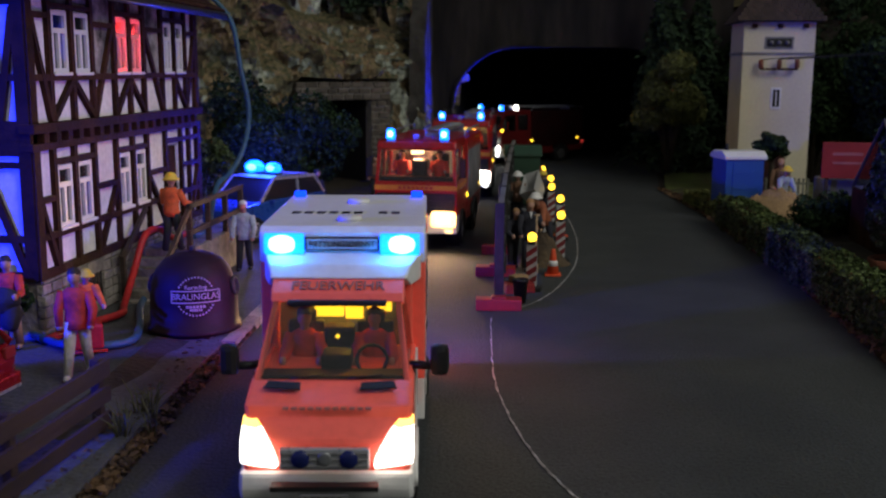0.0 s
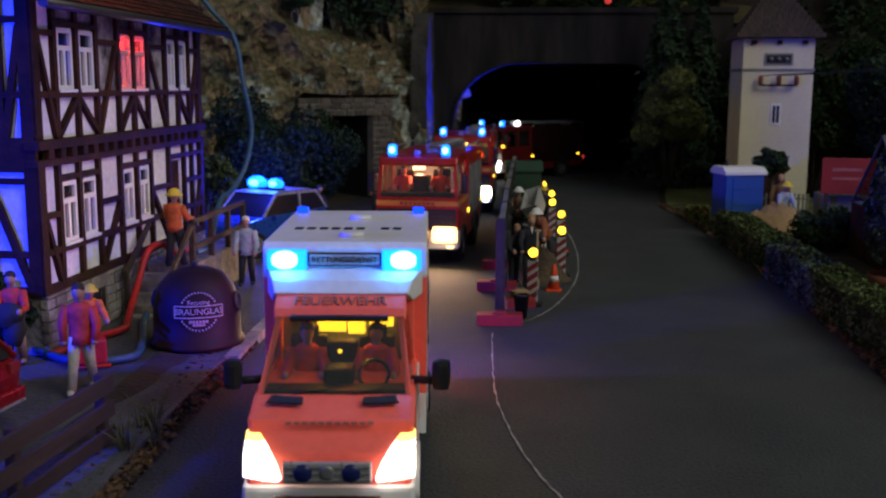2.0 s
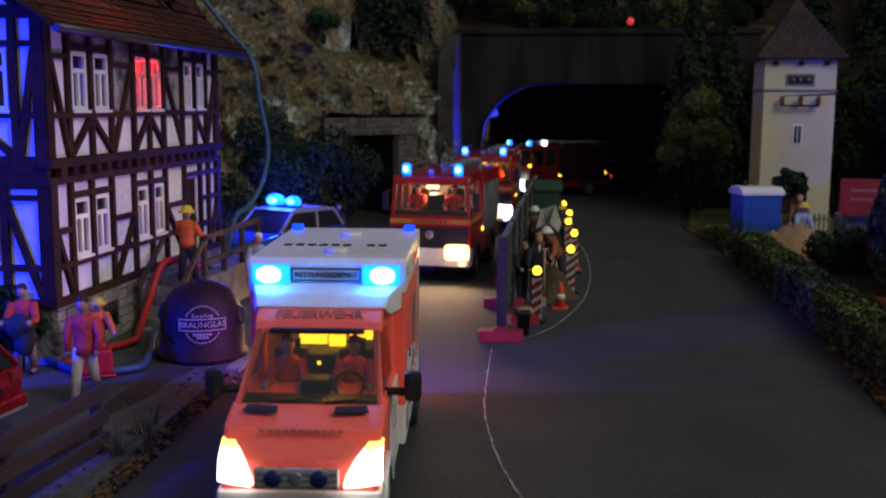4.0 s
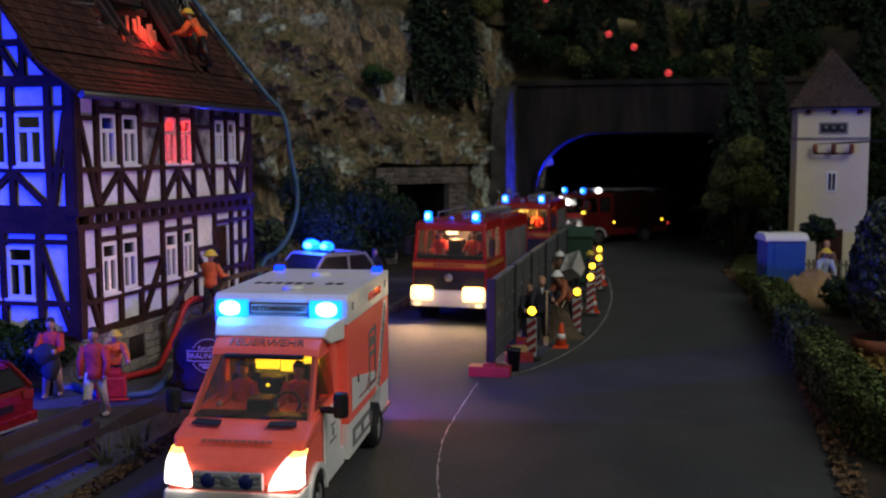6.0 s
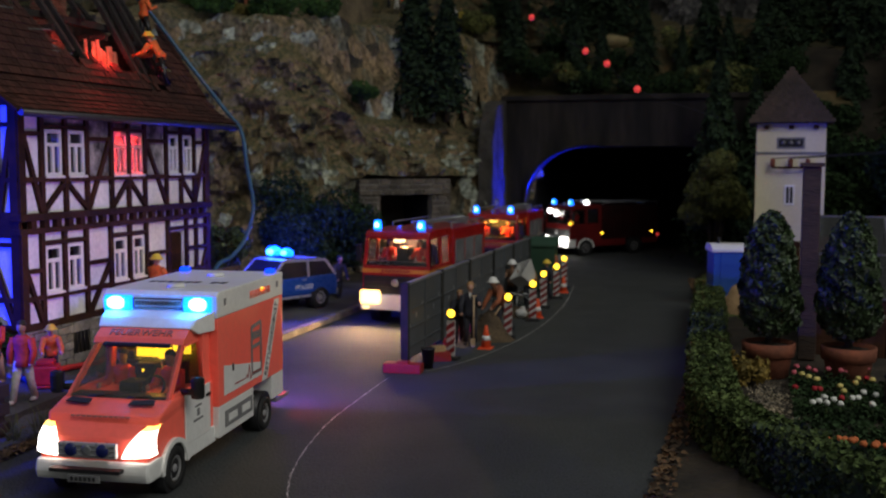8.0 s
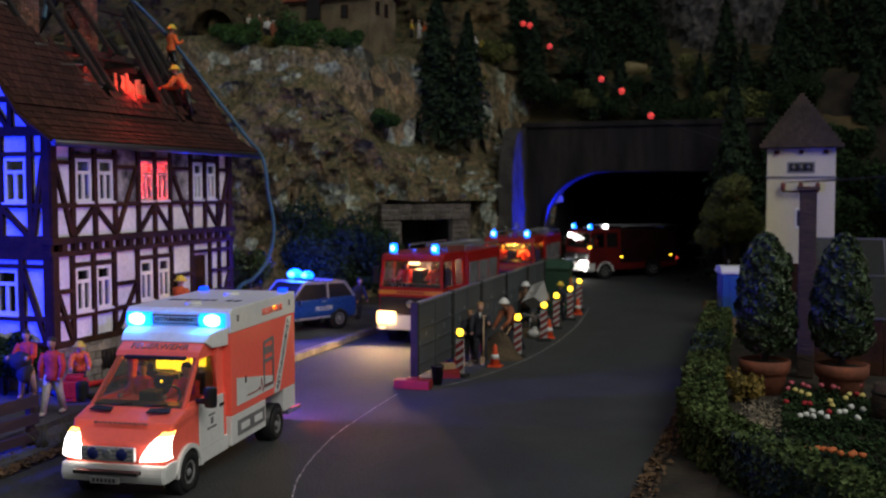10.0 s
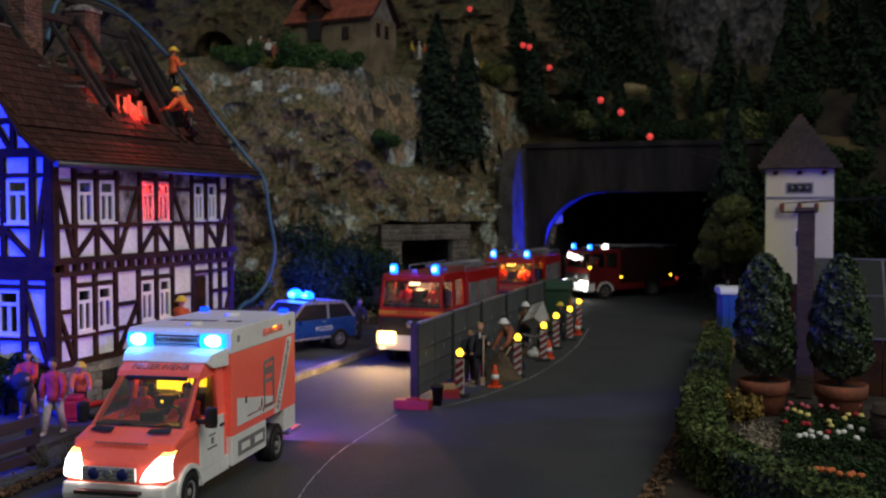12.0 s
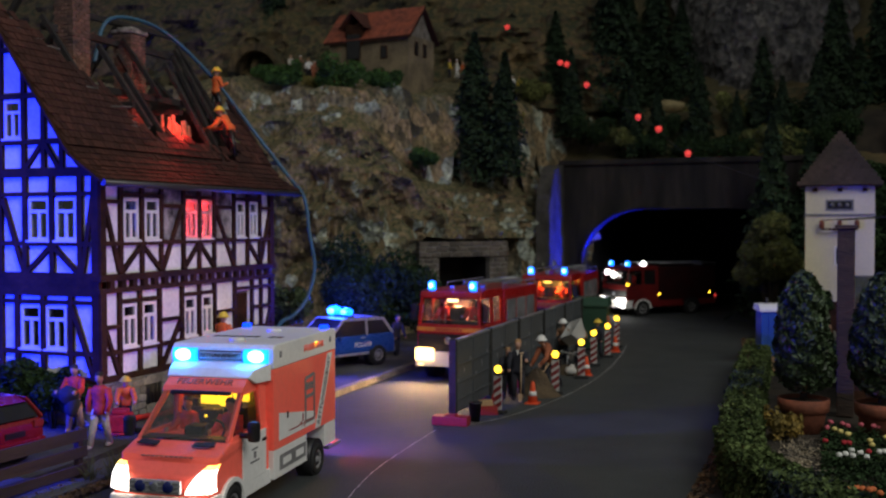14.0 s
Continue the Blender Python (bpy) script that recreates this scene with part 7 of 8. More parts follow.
for z, w in ((0.59, 0.22), (0.53, 0.14)):
    r = 0.845 - 0.12 * max(z - 0.62, 0) ** 1.4
    for k in range(6):
        a0, a1 = (-0.5 + k / 6) * w * 2, (-0.5 + (k + 0.75) / 6) * w * 2
        bar(bm, (r * math.sin(a0), -r * math.cos(a0), z), (r * math.sin(a1), -r * math.cos(a1), z), 0.015, 0.05)
bmesh.ops.transform(bm, matrix=ROUND, verts=bm.verts)
part("roundel_frame", bm, PRINT, gb)
letters("roundel_lettering", "BRAUNGLAS", 0.165, PRINT, gb, Matrix.Translation((0, -0.842, 0.775)) @ Matrix.Rotation(radians(90), 4, "X"), bend=0.84).matrix_basis = ROUND

letters("roundel_lettering", "Recycling", 0.11, PRINT, gb, Matrix.Translation((0, -0.818, 0.95)) @ Matrix.Rotation(radians(90), 4, "X"), bend=0.818).matrix_basis = ROUND

# landing and steps to the door
land = thing("entrance_stairs", "weathered stone landing with wooden railing at the house door", "stairs")
part("landing", box(B(), -9.1, -7.95, 21.9, 25.9, 0.15, 1.12, 0.03), RUBBLE, land)
for k in range(5):
    part("step", box(B(), -9.1, -7.95, 21.9 - 0.3 * (k + 1), 21.9 - 0.3 * k, 0.15, 0.94 - 0.18 * k, 0.02), RUBBLE, land)
for y in (21.9, 23.2, 24.5, 25.8):
    part("post", box(B(), -8.07, -7.95, y - 0.06, y + 0.06, 1.1, 2.15, 0.01), WOOD, land)
for z in (1.5, 2.1):
    part("rail", bar(B(), (-7.99, 21.8, z), (-7.99, 25.9, z), 0.08, 0.12), WOOD, land)
for x in (-8.0, -9.0):
    part("stringer", bar(B(), (x, 21.9, 2.05), (x, 20.5, 1.15), 0.08, 0.12), WOOD, land)
    part("post", box(B(), x - 0.05, x + 0.05, 20.45, 20.55, 0.2, 1.2, 0.01), WOOD, land)

figure("bystander_figure", "model man in red jersey and cream trousers", (-7.55, 15.25, 0.2), 12, [CLOTH_RED, CLOTH_CREAM, SKIN, HAIR, CLOTH_CREAM], height=1.85, stride=0.24, arms=((0.05, -0.26), (0.1, -0.24)))
figure("rescue_figure", "model helper in red jacket, bare-legged, holding a folded blanket", (-9.45, 16.6, 0.2), 15, [CLOTH_RED, SKIN, SKIN, HAIR, SKIN], height=1.75, arms=((0.35, 0.0), (0.35, 0.0)))
bundle = ball(ball(ball(B(), (0, 0, 0.16), 0.26, (1.0, 0.65, 0.85), 16), (0.08, 0.02, -0.1), 0.21, (0.95, 0.65, 1.5), 16), (-0.2, -0.02, 0.2), 0.16, (1.2, 0.7, 0.8), 12)
for v in bundle.verts:
    v.co += 0.07 * noise.noise_vector(v.co * 5.0)
solid("gear_bag", bundle, CLOTH_DARK, "dark folded blanket bundle carried by the helper", "bundle", (-9.3, 16.2, 1.02), 20)
figure("firefighter_figure", "model firefighter in orange jacket kneeling by the hose", (-8.35, 17.2, 0.2), 40, [CLOTH_ORANGE, CLOTH_DARK, SKIN, HELMET, CLOTH_DARK], "firefighters", height=1.5, hat=1, bend=0.2, arms=((0.3, -0.1), (0.3, -0.1)))
figure("firefighter_figure", "model firefighter in orange jacket climbing the door steps", (-8.35, 21.75, 1.1), 170, [CLOTH_ORANGE, CLOTH_DARK, SKIN, HELMET, CLOTH_DARK], "firefighters", height=1.8, hat=1, arms=((0.25, -0.05), (0.25, -0.05)))
figure("police_figure", "model police officer in pale blue shirt and white cap", (-7.45, 24.2, 0.2), 5, [CLOTH_BLUE, CLOTH_DARK, SKIN, WHITE, CLOTH_DARK], height=1.8)
figure("police_figure", "model police officer in pale shirt behind the police car", (-7.75, 33.4, 0.1), 60, [CLOTH_PALE, CLOTH_DARK, SKIN, CLOTH_DARK, CLOTH_DARK], height=1.8, bend=0.06)
figure("bystander_figure", "model bystander in brown coat near the rock", (-6.9, 40.5, 0), 10, [BROWN_CLOTH, CLOTH_DARK, SKIN, HAIR, CLOTH_DARK])
CLOTH_BLACK = paint("glossy_black_cloth", (0.012, 0.012, 0.014), None, 2, 0.25, 0.3, 9)
figure("firefighter_figure", "model firefighter in orange jacket crouching on the tiled roof", (-10.05, 24.95, 7.72), -80, [CLOTH_ORANGE, CLOTH_BLACK, SKIN, HELMET, CLOTH_BLACK], "firefighters", height=1.85, hat=1, bend=0.3, stride=0.22, arms=((0.3, -0.05), (0.35, -0.1)))
figure("firefighter_figure", "model firefighter in orange jacket standing at the burnt ridge", (-11.25, 25.9, 9.2), 150, [CLOTH_ORANGE, CLOTH_BLACK, SKIN, HELMET, CLOTH_BLACK], "firefighters", height=1.75, hat=1, arms=((0.2, 0.1), (0.2, 0.1)))
solid("portable_pump", rod(box(box(B(), -0.3, 0.3, -0.25, 0.25, 0.05, 0.5, 0.05), -0.2, 0.2, -0.18, 0.18, 0.5, 0.62, 0.04), [(-0.35, -0.3, 0.03), (0.35, -0.3, 0.03)], 0.03, 6), RED_HOSE, "red portable fire pump on the yard", "pump", (-8.15, 16.75, 0.2), 30)


def hose(name, ctrl, r, material, label):
    pts = []
    for i in range(len(ctrl) - 1):
        p = [Vector(ctrl[max(min(i + k, len(ctrl) - 1), 0)]) for k in (-1, 0, 1, 2)]
        for j in range(10):
            t = j / 10
            pts.append(0.5 * ((2 * p[1]) + (-p[0] + p[2]) * t + (2 * p[0] - 5 * p[1] + 4 * p[2] - p[3]) * t * t + (-p[0] + 3 * p[1] - 3 * p[2] + p[3]) * t ** 3))
    pts.append(Vector(ctrl[-1]))
    return solid(name, rod(B(), pts, r, 10), material, label, "hose")


hose("fire_hose", [(-13.1, 21.9, 10.6), (-13.1, 22.4, 11.9), (-12.9, 23.4, 12.25), (-12.4, 24.8, 11.9), (-11.5, 26.2, 10.5), (-10.2, 26.9, 8.55), (-9.2, 27.2, 7.2), (-8.55, 27.2, 6.4), (-8.3, 27.1, 5.2), (-8.1, 27.1, 4.0), (-8.2, 26.8, 3.0), (-8.4, 26.2, 2.4), (-8.5, 25.4, 2.15), (-8.45, 24.4, 1.2), (-8.4, 23.2, 1.18)], 0.066, BLUE_HOSE, "blue fire hose laid over the roof and down")
hose("fire_hose", [(-10.4, 18.2, 0.28), (-9.1, 17.1, 0.27), (-8.2, 16.7, 0.27), (-7.5, 17.1, 0.27), (-7.7, 18.1, 0.27), (-8.3, 19.6, 0.27), (-8.5, 20.3, 0.3)], 0.075, BLUE_HOSE, "blue fire hose coiled on the yard")
hose("fire_hose", [(-9.0, 17.0, 0.28), (-8.8, 18.2, 0.28), (-8.5, 19.1, 0.28), (-8.75, 19.9, 0.3), (-8.9, 20.9, 0.9), (-8.85, 21.4, 1.5), (-8.75, 22.0, 1.55), (-8.65, 22.6, 1.25), (-8.7, 23.6, 1.2)], 0.075, RED_HOSE, "red fire hose leading up the steps")

# plank fence in front of the red car
FENCE_WOOD = paint("red_brown_fence_wood", (0.058, 0.03, 0.023), (0.03, 0.016, 0.012), 1.5, 0.8, 0.5, 7, stretch=(1, 0.2, 1))
pf = thing("plank_fence", "weathered brown three-rail plank fence", "fence")
for x, y in ((-6.05, 12.85), (-6.12, 10.6), (-6.2, 8.4)):
    part("post", box(B(), x - 0.16, x - 0.02, y - 0.07, y + 0.07, 0.0, 1.22, 0.02), FENCE_WOOD, pf)
for z, w in ((1.08, 0.24), (0.72, 0.22), (0.36, 0.2)):
    part("rail", bar(B(), (-6.02, 12.95, z), (-6.22, 8.1, z), 0.06, w), FENCE_WOOD, pf)

# ---- transformer tower and plot ----
tower = thing("transformer_tower", "cream rendered transformer tower with a dark tiled pyramid roof", "tower", (9.01, 42, 0))
part("tower_wall", box(B(), -1.38, 1.38, 0, 2.8, 0, 7.1, 0.03), TOWER_WHITE, tower)
roof_b = B()
base = [(-1.68, -0.35, 7.05), (1.68, -0.35, 7.05), (1.68, 3.15, 7.05), (-1.68, 3.15, 7.05)]
vs = [roof_b.verts.new(p) for p in base]
apex = roof_b.verts.new((0, 1.4, 9.45))
roof_b.faces.new(vs[::-1])
for k in range(4):
    roof_b.faces.new((vs[k], vs[(k + 1) % 4], apex))
TOWER_TILE = paint("tower_tile", (0.05, 0.032, 0.027), (0.03, 0.021, 0.018), 0.6, 0.85, 0.4, 9, island=0.25)
troof = part("roof", roof_b, TOWER_TILE, tower, "dark brown tiled pyramid roof")
bm = B()
for j in range(14):
    t = j / 14
    w, y, z = 1.7 * (1 - t), -0.37 + 1.75 * t, 7.06 + 2.4 * t
    n = max(int(w / 0.11), 1)
    for k in range(n):
        x = -w + 2 * w * k / n
        slab(bm, [(x + 0.01, y, z + 0.02), (x + 2 * w / n - 0.01, y, z + 0.02), (x + 2 * w / n - 0.01, y + 0.12, z + 0.19), (x + 0.01, y + 0.12, z + 0.19)], 0.025)
part("roof_tiles", bm, TOWER_TILE, troof, kind="stuff")
part("band", box(B(), -1.42, 1.42, -0.05, 2.85, 5.78, 5.88, 0.02), GREY, tower)
vent = part("vent_opening", box(B(), -0.56, 0.56, -0.03, 0.05, 6.0, 6.48, 0.01), GREY, tower)
part("vent_back", box(B(), -0.48, 0.48, -0.036, 0.0, 6.08, 6.4), BLACK, vent)
for x in (-0.3, 0.0, 0.3):
    part("bushing", lathe(B(), [(0.06, 0), (0.09, 0.03), (0.05, 0.06), (0.08, 0.09), (0.03, 0.12)], 10), GREY, vent).matrix_basis = pose(x * S, -0.03 * S, 6.25 * S, 90, 0, 0)
for x in (-0.98, 0.0, 0.98):
    part("rafter_end", box(B(), x - 0.1, x + 0.1, -0.14, 0.0, 6.82, 6.98, 0.02), TIMBER, tower)
part("insulator_arm", box(B(), -0.75, 0.72, -0.3, -0.22, 5.18, 5.26, 0.01), TIMBER, tower)
for x in (-0.7, 0.0, 0.68):
    part("insulator", lathe(B(), [(0.05, 0), (0.1, 0.05), (0.09, 0.2), (0.11, 0.26), (0.06, 0.36), (0.01, 0.37)], 12, (x, -0.26, 5.24)), TERRACOTTA, tower)
tw = part("small_window", box(B(), -0.2, 0.2, -0.04, 0.04, 3.65, 4.5, 0.01), WHITE, tower)
part("pane", box(box(B(), -0.13, -0.02, -0.05, 0, 3.74, 4.42), 0.02, 0.13, -0.05, 0, 3.74, 4.42), BLACK, tw)
part("door", box(B(), -0.5, 0.5, -0.05, 0.02, 0.1, 2.15, 0.02), TIMBER, tower, "dark wooden tower door")
hose("overhead_wire", [(8.35, 41.7, 5.6), (13, 36, 5.9), (22, 25, 6.6)], 0.018, BLACK, "thin black overhead wire from the tower")
hose("overhead_wire", [(9.0, 41.7, 5.6), (14, 36, 5.9), (23, 25, 6.6)], 0.018, BLACK, "thin black overhead wire from the tower")

loo = thing("site_toilet", "blue portable site toilet with a white roof", "portable toilet", (6.75, 36.9, 0.1), 14)
part("cabin", box(B(), -0.7, 0.7, -0.6, 0.6, 0, 2.0, 0.03), LOO_BLUE, loo)
part("roof", prism(B(), [(-0.68, 2.0), (-0.68, 2.12), (-0.4, 2.28), (0.4, 2.28), (0.68, 2.12), (0.68, 2.0)], -0.78, 0.78, 0.03), WHITE, loo, "white translucent roof")
part("door", box(B(), -0.45, 0.45, -0.63, -0.58, 0.12, 1.9, 0.01), LOO_BLUE, loo)
part("door_rib", box(box(B(), -0.38, 0.38, -0.65, -0.62, 0.95, 1.02), -0.38, 0.38, -0.65, -0.62, 1.5, 1.57), LOO_BLUE, loo)
part("vent_pipe", rod(B(), [(-0.35, 0.2, 2.1), (-0.35, 0.2, 2.5)], 0.06, 10), BLACK, loo)
figure("worker_figure", "model worker with yellow helmet at the sand heap", (8.04, 35.7, 0.1), 25, [CLOTH_BLUE, CLOTH_DARK, SKIN, HELMET, CLOTH_DARK], "plot workers", height=1.97, hat=1, bend=0.15)
figure("worker_figure", "model worker in brown clothes behind the sand heap", (8.40, 37.6, 0.1), -20, [BROWN_CLOTH, CLOTH_DARK, SKIN, SKIN, CLOTH_DARK], "plot workers", height=2.00)
board = thing("site_sign", "red building-site notice board on posts", "sign", (10.4, 36.2, 0.1), -3)
part("sign_board", box(B(), -0.95, 0.95, -0.04, 0.04, 1.4, 2.65, 0.02), RED_WHITE, board)
part("post", box(box(B(), -0.8, -0.68, -0.0, 0.1, 0, 2.6), 0.68, 0.8, 0.0, 0.1, 0, 2.6), WOOD, board)
part("sign_bars", box(box(B(), -0.6, 0.4, -0.05, -0.04, 2.2, 2.3), -0.6, 0.6, -0.05, -0.04, 1.9, 1.98), paint("faded_pink_print", (0.36, 0.12, 0.12), None, 2, 0.8, 0.1, 9), board)
solid("site_trailer", box(box(B(), -1.1, 1.1, -0.7, 0.7, 0.35, 1.3, 0.05), -0.9, 0.9, -0.6, 0.6, 0.0, 0.35, 0.05), GREY, "low grey trailer below the notice board", "trailer", (10.8, 37.4, 0.1), 0)
ball_tree = thing("ball_tree", "small dark ball-headed tree beside the portable toilet", "tree", (8.20, 38.3, 0.1))
part("trunk", rod(B(), [(0, 0, -0.05), (0.03, 0, 1.1), (0, 0, 2.35)], [0.16, 0.12, 0.07], 8), BARK, ball_tree)
bq = np.random.default_rng(71)
bv = bq.normal(0, 1, (2600, 3))
bv /= np.linalg.norm(bv, axis=1, keepdims=True)
leaves("crown", np.array([0, 0, 2.35]) + bv * bq.uniform(0.5, 1.05, (2600, 1)) * (1 + 0.2 * np.sin(bv[:, :1] * 5 + bv[:, 2:] * 4)) * [0.6, 0.6, 0.45], bv, 0.1, LEAF_DARK, bq, ball_tree, 0.6)
bf = thing("board_fence", "dark brown close-boarded garden fence", "fence")
for k in range(26):
    y = 30.2 + k * 0.2
    x = along(RIGHT_EDGE, y) + 0.12
    part("board", box(B(), x - 0.02, x + 0.02, y, y + 0.19, 0.05, 1.02 + 0.03 * math.sin(k * 2.3), 0.004), TIMBER, bf)
for z in (0.35, 0.8):
    part("rail", bar(B(), (along(RIGHT_EDGE, 30.2) + 0.17, 30.2, z), (along(RIGHT_EDGE, 35.4) + 0.17, 35.4, z), 0.05, 0.08), TIMBER, bf)
PICKET = paint("picket_wood", (0.2, 0.2, 0.16), (0.12, 0.12, 0.1), 2.0, 0.85, 0.3, 9)
picket = thing("picket_fence", "small grey picket fence before the tower", "fence")
for k in range(14):
    part("picket", box(B(), 7.6 + 0.17 * k, 7.69 + 0.17 * k, 39.5, 39.53, 0.3, 1.15, 0.004), PICKET, picket)
part("rail", bar(B(), (7.55, 39.55, 0.95), (10.0, 39.55, 0.95), 0.04, 0.07), PICKET, picket)

# ---- garden ----
post = thing("garden_post", "thick dark wooden post with a capped top", "post", (9.06, 26.3, 0.08))
part("shaft", box(B(), -0.23, 0.23, -0.23, 0.23, 0, 5.25, 0.03), WOOD, post)
part("cap", box(B(), -0.3, 0.3, -0.3, 0.3, 5.25, 5.36, 0.02), WOOD, post)
gh = thing("greenhouse", "wooden-based garden greenhouse with pale glazing bars", "greenhouse", (9.3, 27.0, 0.08))
for k in range(8):
    part("board", box(B(), 0.62 * k, 0.62 * k + 0.6, 0, 0.06, 0, 1.6, 0.01), TIMBER, gh)
for x in (0, 4.95):
    part("side_wall", box(B(), x, x + 0.06, 0.06, 5, 0, 1.6), TIMBER, gh)
for k in range(6):
    part("glazing_bar", bar(B(), (0.02 + 0.99 * k, -0.02, 1.62), (0.02 + 0.99 * k, 2.5, 3.75), 0.07, 0.06), GREENHOUSE_BAR, gh)
    part("glazing_bar", bar(B(), (0.02 + 0.99 * k, 5.02, 1.62), (0.02 + 0.99 * k, 2.5, 3.75), 0.07, 0.06), GREENHOUSE_BAR, gh)
for t in (0.0, 0.52, 1.0):
    part("crossbar", bar(B(), (0, -0.02 + 2.52 * t, 1.63 + 2.13 * t), (5.0, -0.02 + 2.52 * t, 1.63 + 2.13 * t), 0.08, 0.06), GREENHOUSE_BAR, gh)
for k in range(5):
    part("pane", slab(B(), [(0.06 + 0.99 * k, 0, 1.64), (0.98 + 0.99 * k, 0, 1.64), (0.98 + 0.99 * k, 2.48, 3.74), (0.06 + 0.99 * k, 2.48, 3.74)], 0.012), GLASS, gh)
    part("pane", slab(B(), [(0.06 + 0.99 * k, 5.0, 1.64), (0.98 + 0.99 * k, 5.0, 1.64), (0.98 + 0.99 * k, 2.52, 3.74), (0.06 + 0.99 * k, 2.52, 3.74)], -0.012), GLASS, gh)
part("bench_inside", box(B(), 0.2, 4.8, 0.5, 4.5, 0, 0.9, 0.02), WOOD, gh)


def column_leaves(rng, n, c, r, h, lump=0.0):
    """Points and normals on an upright rounded body."""
    u, th = rng.uniform(-1, 1, n), rng.uniform(0, 2 * np.pi, n)
    e = np.sqrt(np.maximum(1 - np.abs(u) ** np.where(u > 0, 2.6, 5.0), 0.0)) * (1 - 0.2 * (u + 0.75))
    inn = 1 - np.abs(rng.normal(0, 0.09, n))
    lumps = 1 + lump * np.sin(th * 3 + u * 7) * np.cos(u * 9 + th * 2)
    rr = r * e * inn * lumps
    pts = np.stack([c[0] + rr * np.cos(th), c[1] + rr * np.sin(th), c[2] + h / 2 + u * h / 2 * inn], 1)
    nn = np.stack([np.cos(th) * e, np.sin(th) * e, u * 0.8], 1)
    return pts, nn / (np.linalg.norm(nn, axis=1, keepdims=True) + 1e-6)


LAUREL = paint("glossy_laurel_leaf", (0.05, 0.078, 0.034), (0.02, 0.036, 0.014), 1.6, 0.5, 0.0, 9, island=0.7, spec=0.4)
for at, seed in (((8.02, 23.67), 1), ((9.9, 23.6), 2)):
    t = thing("potted_tree", "clipped dark laurel column in a terracotta pot", "potted tree", (*at, 0.08), 40 * seed, group="potted trees")
    pot = part("pot", lathe(B(), [(0.5, 0), (0.56, 0.5), (0.57, 0.52), (0.64, 0.54), (0.66, 0.86), (0.6, 0.87), (0.57, 0.76), (0.01, 0.76)], 32), TERRACOTTA, t, "terracotta pot with a thick rim")
    part("potting_soil", lathe(B(), [(0.56, 0.77), (0.3, 0.8), (0.01, 0.81)], 20), SOIL, pot)
    part("trunk", rod(B(), [(0, 0, 0.75), (0.02, 0, 1.3), (0, 0.01, 3.4)], [0.1, 0.08, 0.04], 8), BARK, t)
    # Dark solid filling: the crown's inner shade is put into its colour.
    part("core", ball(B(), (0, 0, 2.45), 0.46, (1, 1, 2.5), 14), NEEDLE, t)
    rr = np.random.default_rng(seed)
    p, nn = column_leaves(rr, 7000, (0, 0, 1.02), 0.76, 3.12, lump=0.18)
    leaves("crown", p, nn, 0.135, LAUREL, rr, t, 0.8)

rr = np.random.default_rng(9)


def hedge(name, label, line, width, height, density, size, mat, rng):
    """A clipped hedge along a plan line: a core coloured dark for the shade inside, and a coat of small leaves."""
    hd = thing(name, label, "hedge")
    core = B()
    P, N = [], []
    for (xa, ya), (xb, yb) in zip(line, line[1:]):
        d = math.hypot(xb - xa, yb - ya)
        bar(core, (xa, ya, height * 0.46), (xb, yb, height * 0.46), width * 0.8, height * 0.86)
        ax, ay = (xb - xa) / d, (yb - ya) / d
        per = width + 2 * height
        n = int(d * per * density)
        s, u = rng.uniform(-0.02, 1.02, n) * d, rng.uniform(0, per, n)
        side = np.where(u < height, -1.0, np.where(u > height + width, 1.0, (u - height) / width * 2 - 1))
        z = np.where(u < height, u, np.where(u > height + width, per - u, height))
        top = (z >= height).astype(float)
        round_off = np.clip(np.abs(side) - 0.75, 0, 1) * top * 0.5
        lump = 0.07 * np.sin(s * 2.1 + z * 3) + 0.05 * np.sin(s * 5.3 + side * 2)
        depth = -np.abs(rng.normal(0, 0.05, n)) + lump * 0.7 + rng.normal(0, 0.02, n)
        off = side * (width / 2) + np.where(top > 0, 0, side * depth)
        zz = np.maximum(z + top * depth - round_off * 0.35 + 0.03, 0.03)
        P.append(np.stack([xa + ax * s - ay * off * -1, ya + ay * s + ax * off * -1, zz], 1))
        N.append(np.stack([ay * side * (1 - top), -ax * side * (1 - top), top + 0.2], 1))
    # Solid dark filling stands for the shade between the leaves.
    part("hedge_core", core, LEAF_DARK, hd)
    leaves("hedge_leaves", np.concatenate(P), np.concatenate(N), size, mat, rng, hd, 0.7, 1.3)
    return hd


hedge("garden_hedge", "clipped green box hedge along the road and round the garden", [(6.16, 34.5), (6.45, 26), (6.68, 21), (6.85, 18.3), (7.12, 16.7), (7.55, 15.7), (8.5, 14.2), (10.5, 11.0)], 0.9, 1.0, 330, 0.085, LEAF, rr)
hedge("low_hedge", "bright green low shrub edge behind the plot", [(6.2, 36.0), (5.7, 40.5)], 0.7, 0.55, 260, 0.09, LEAF_OLIVE, rr)


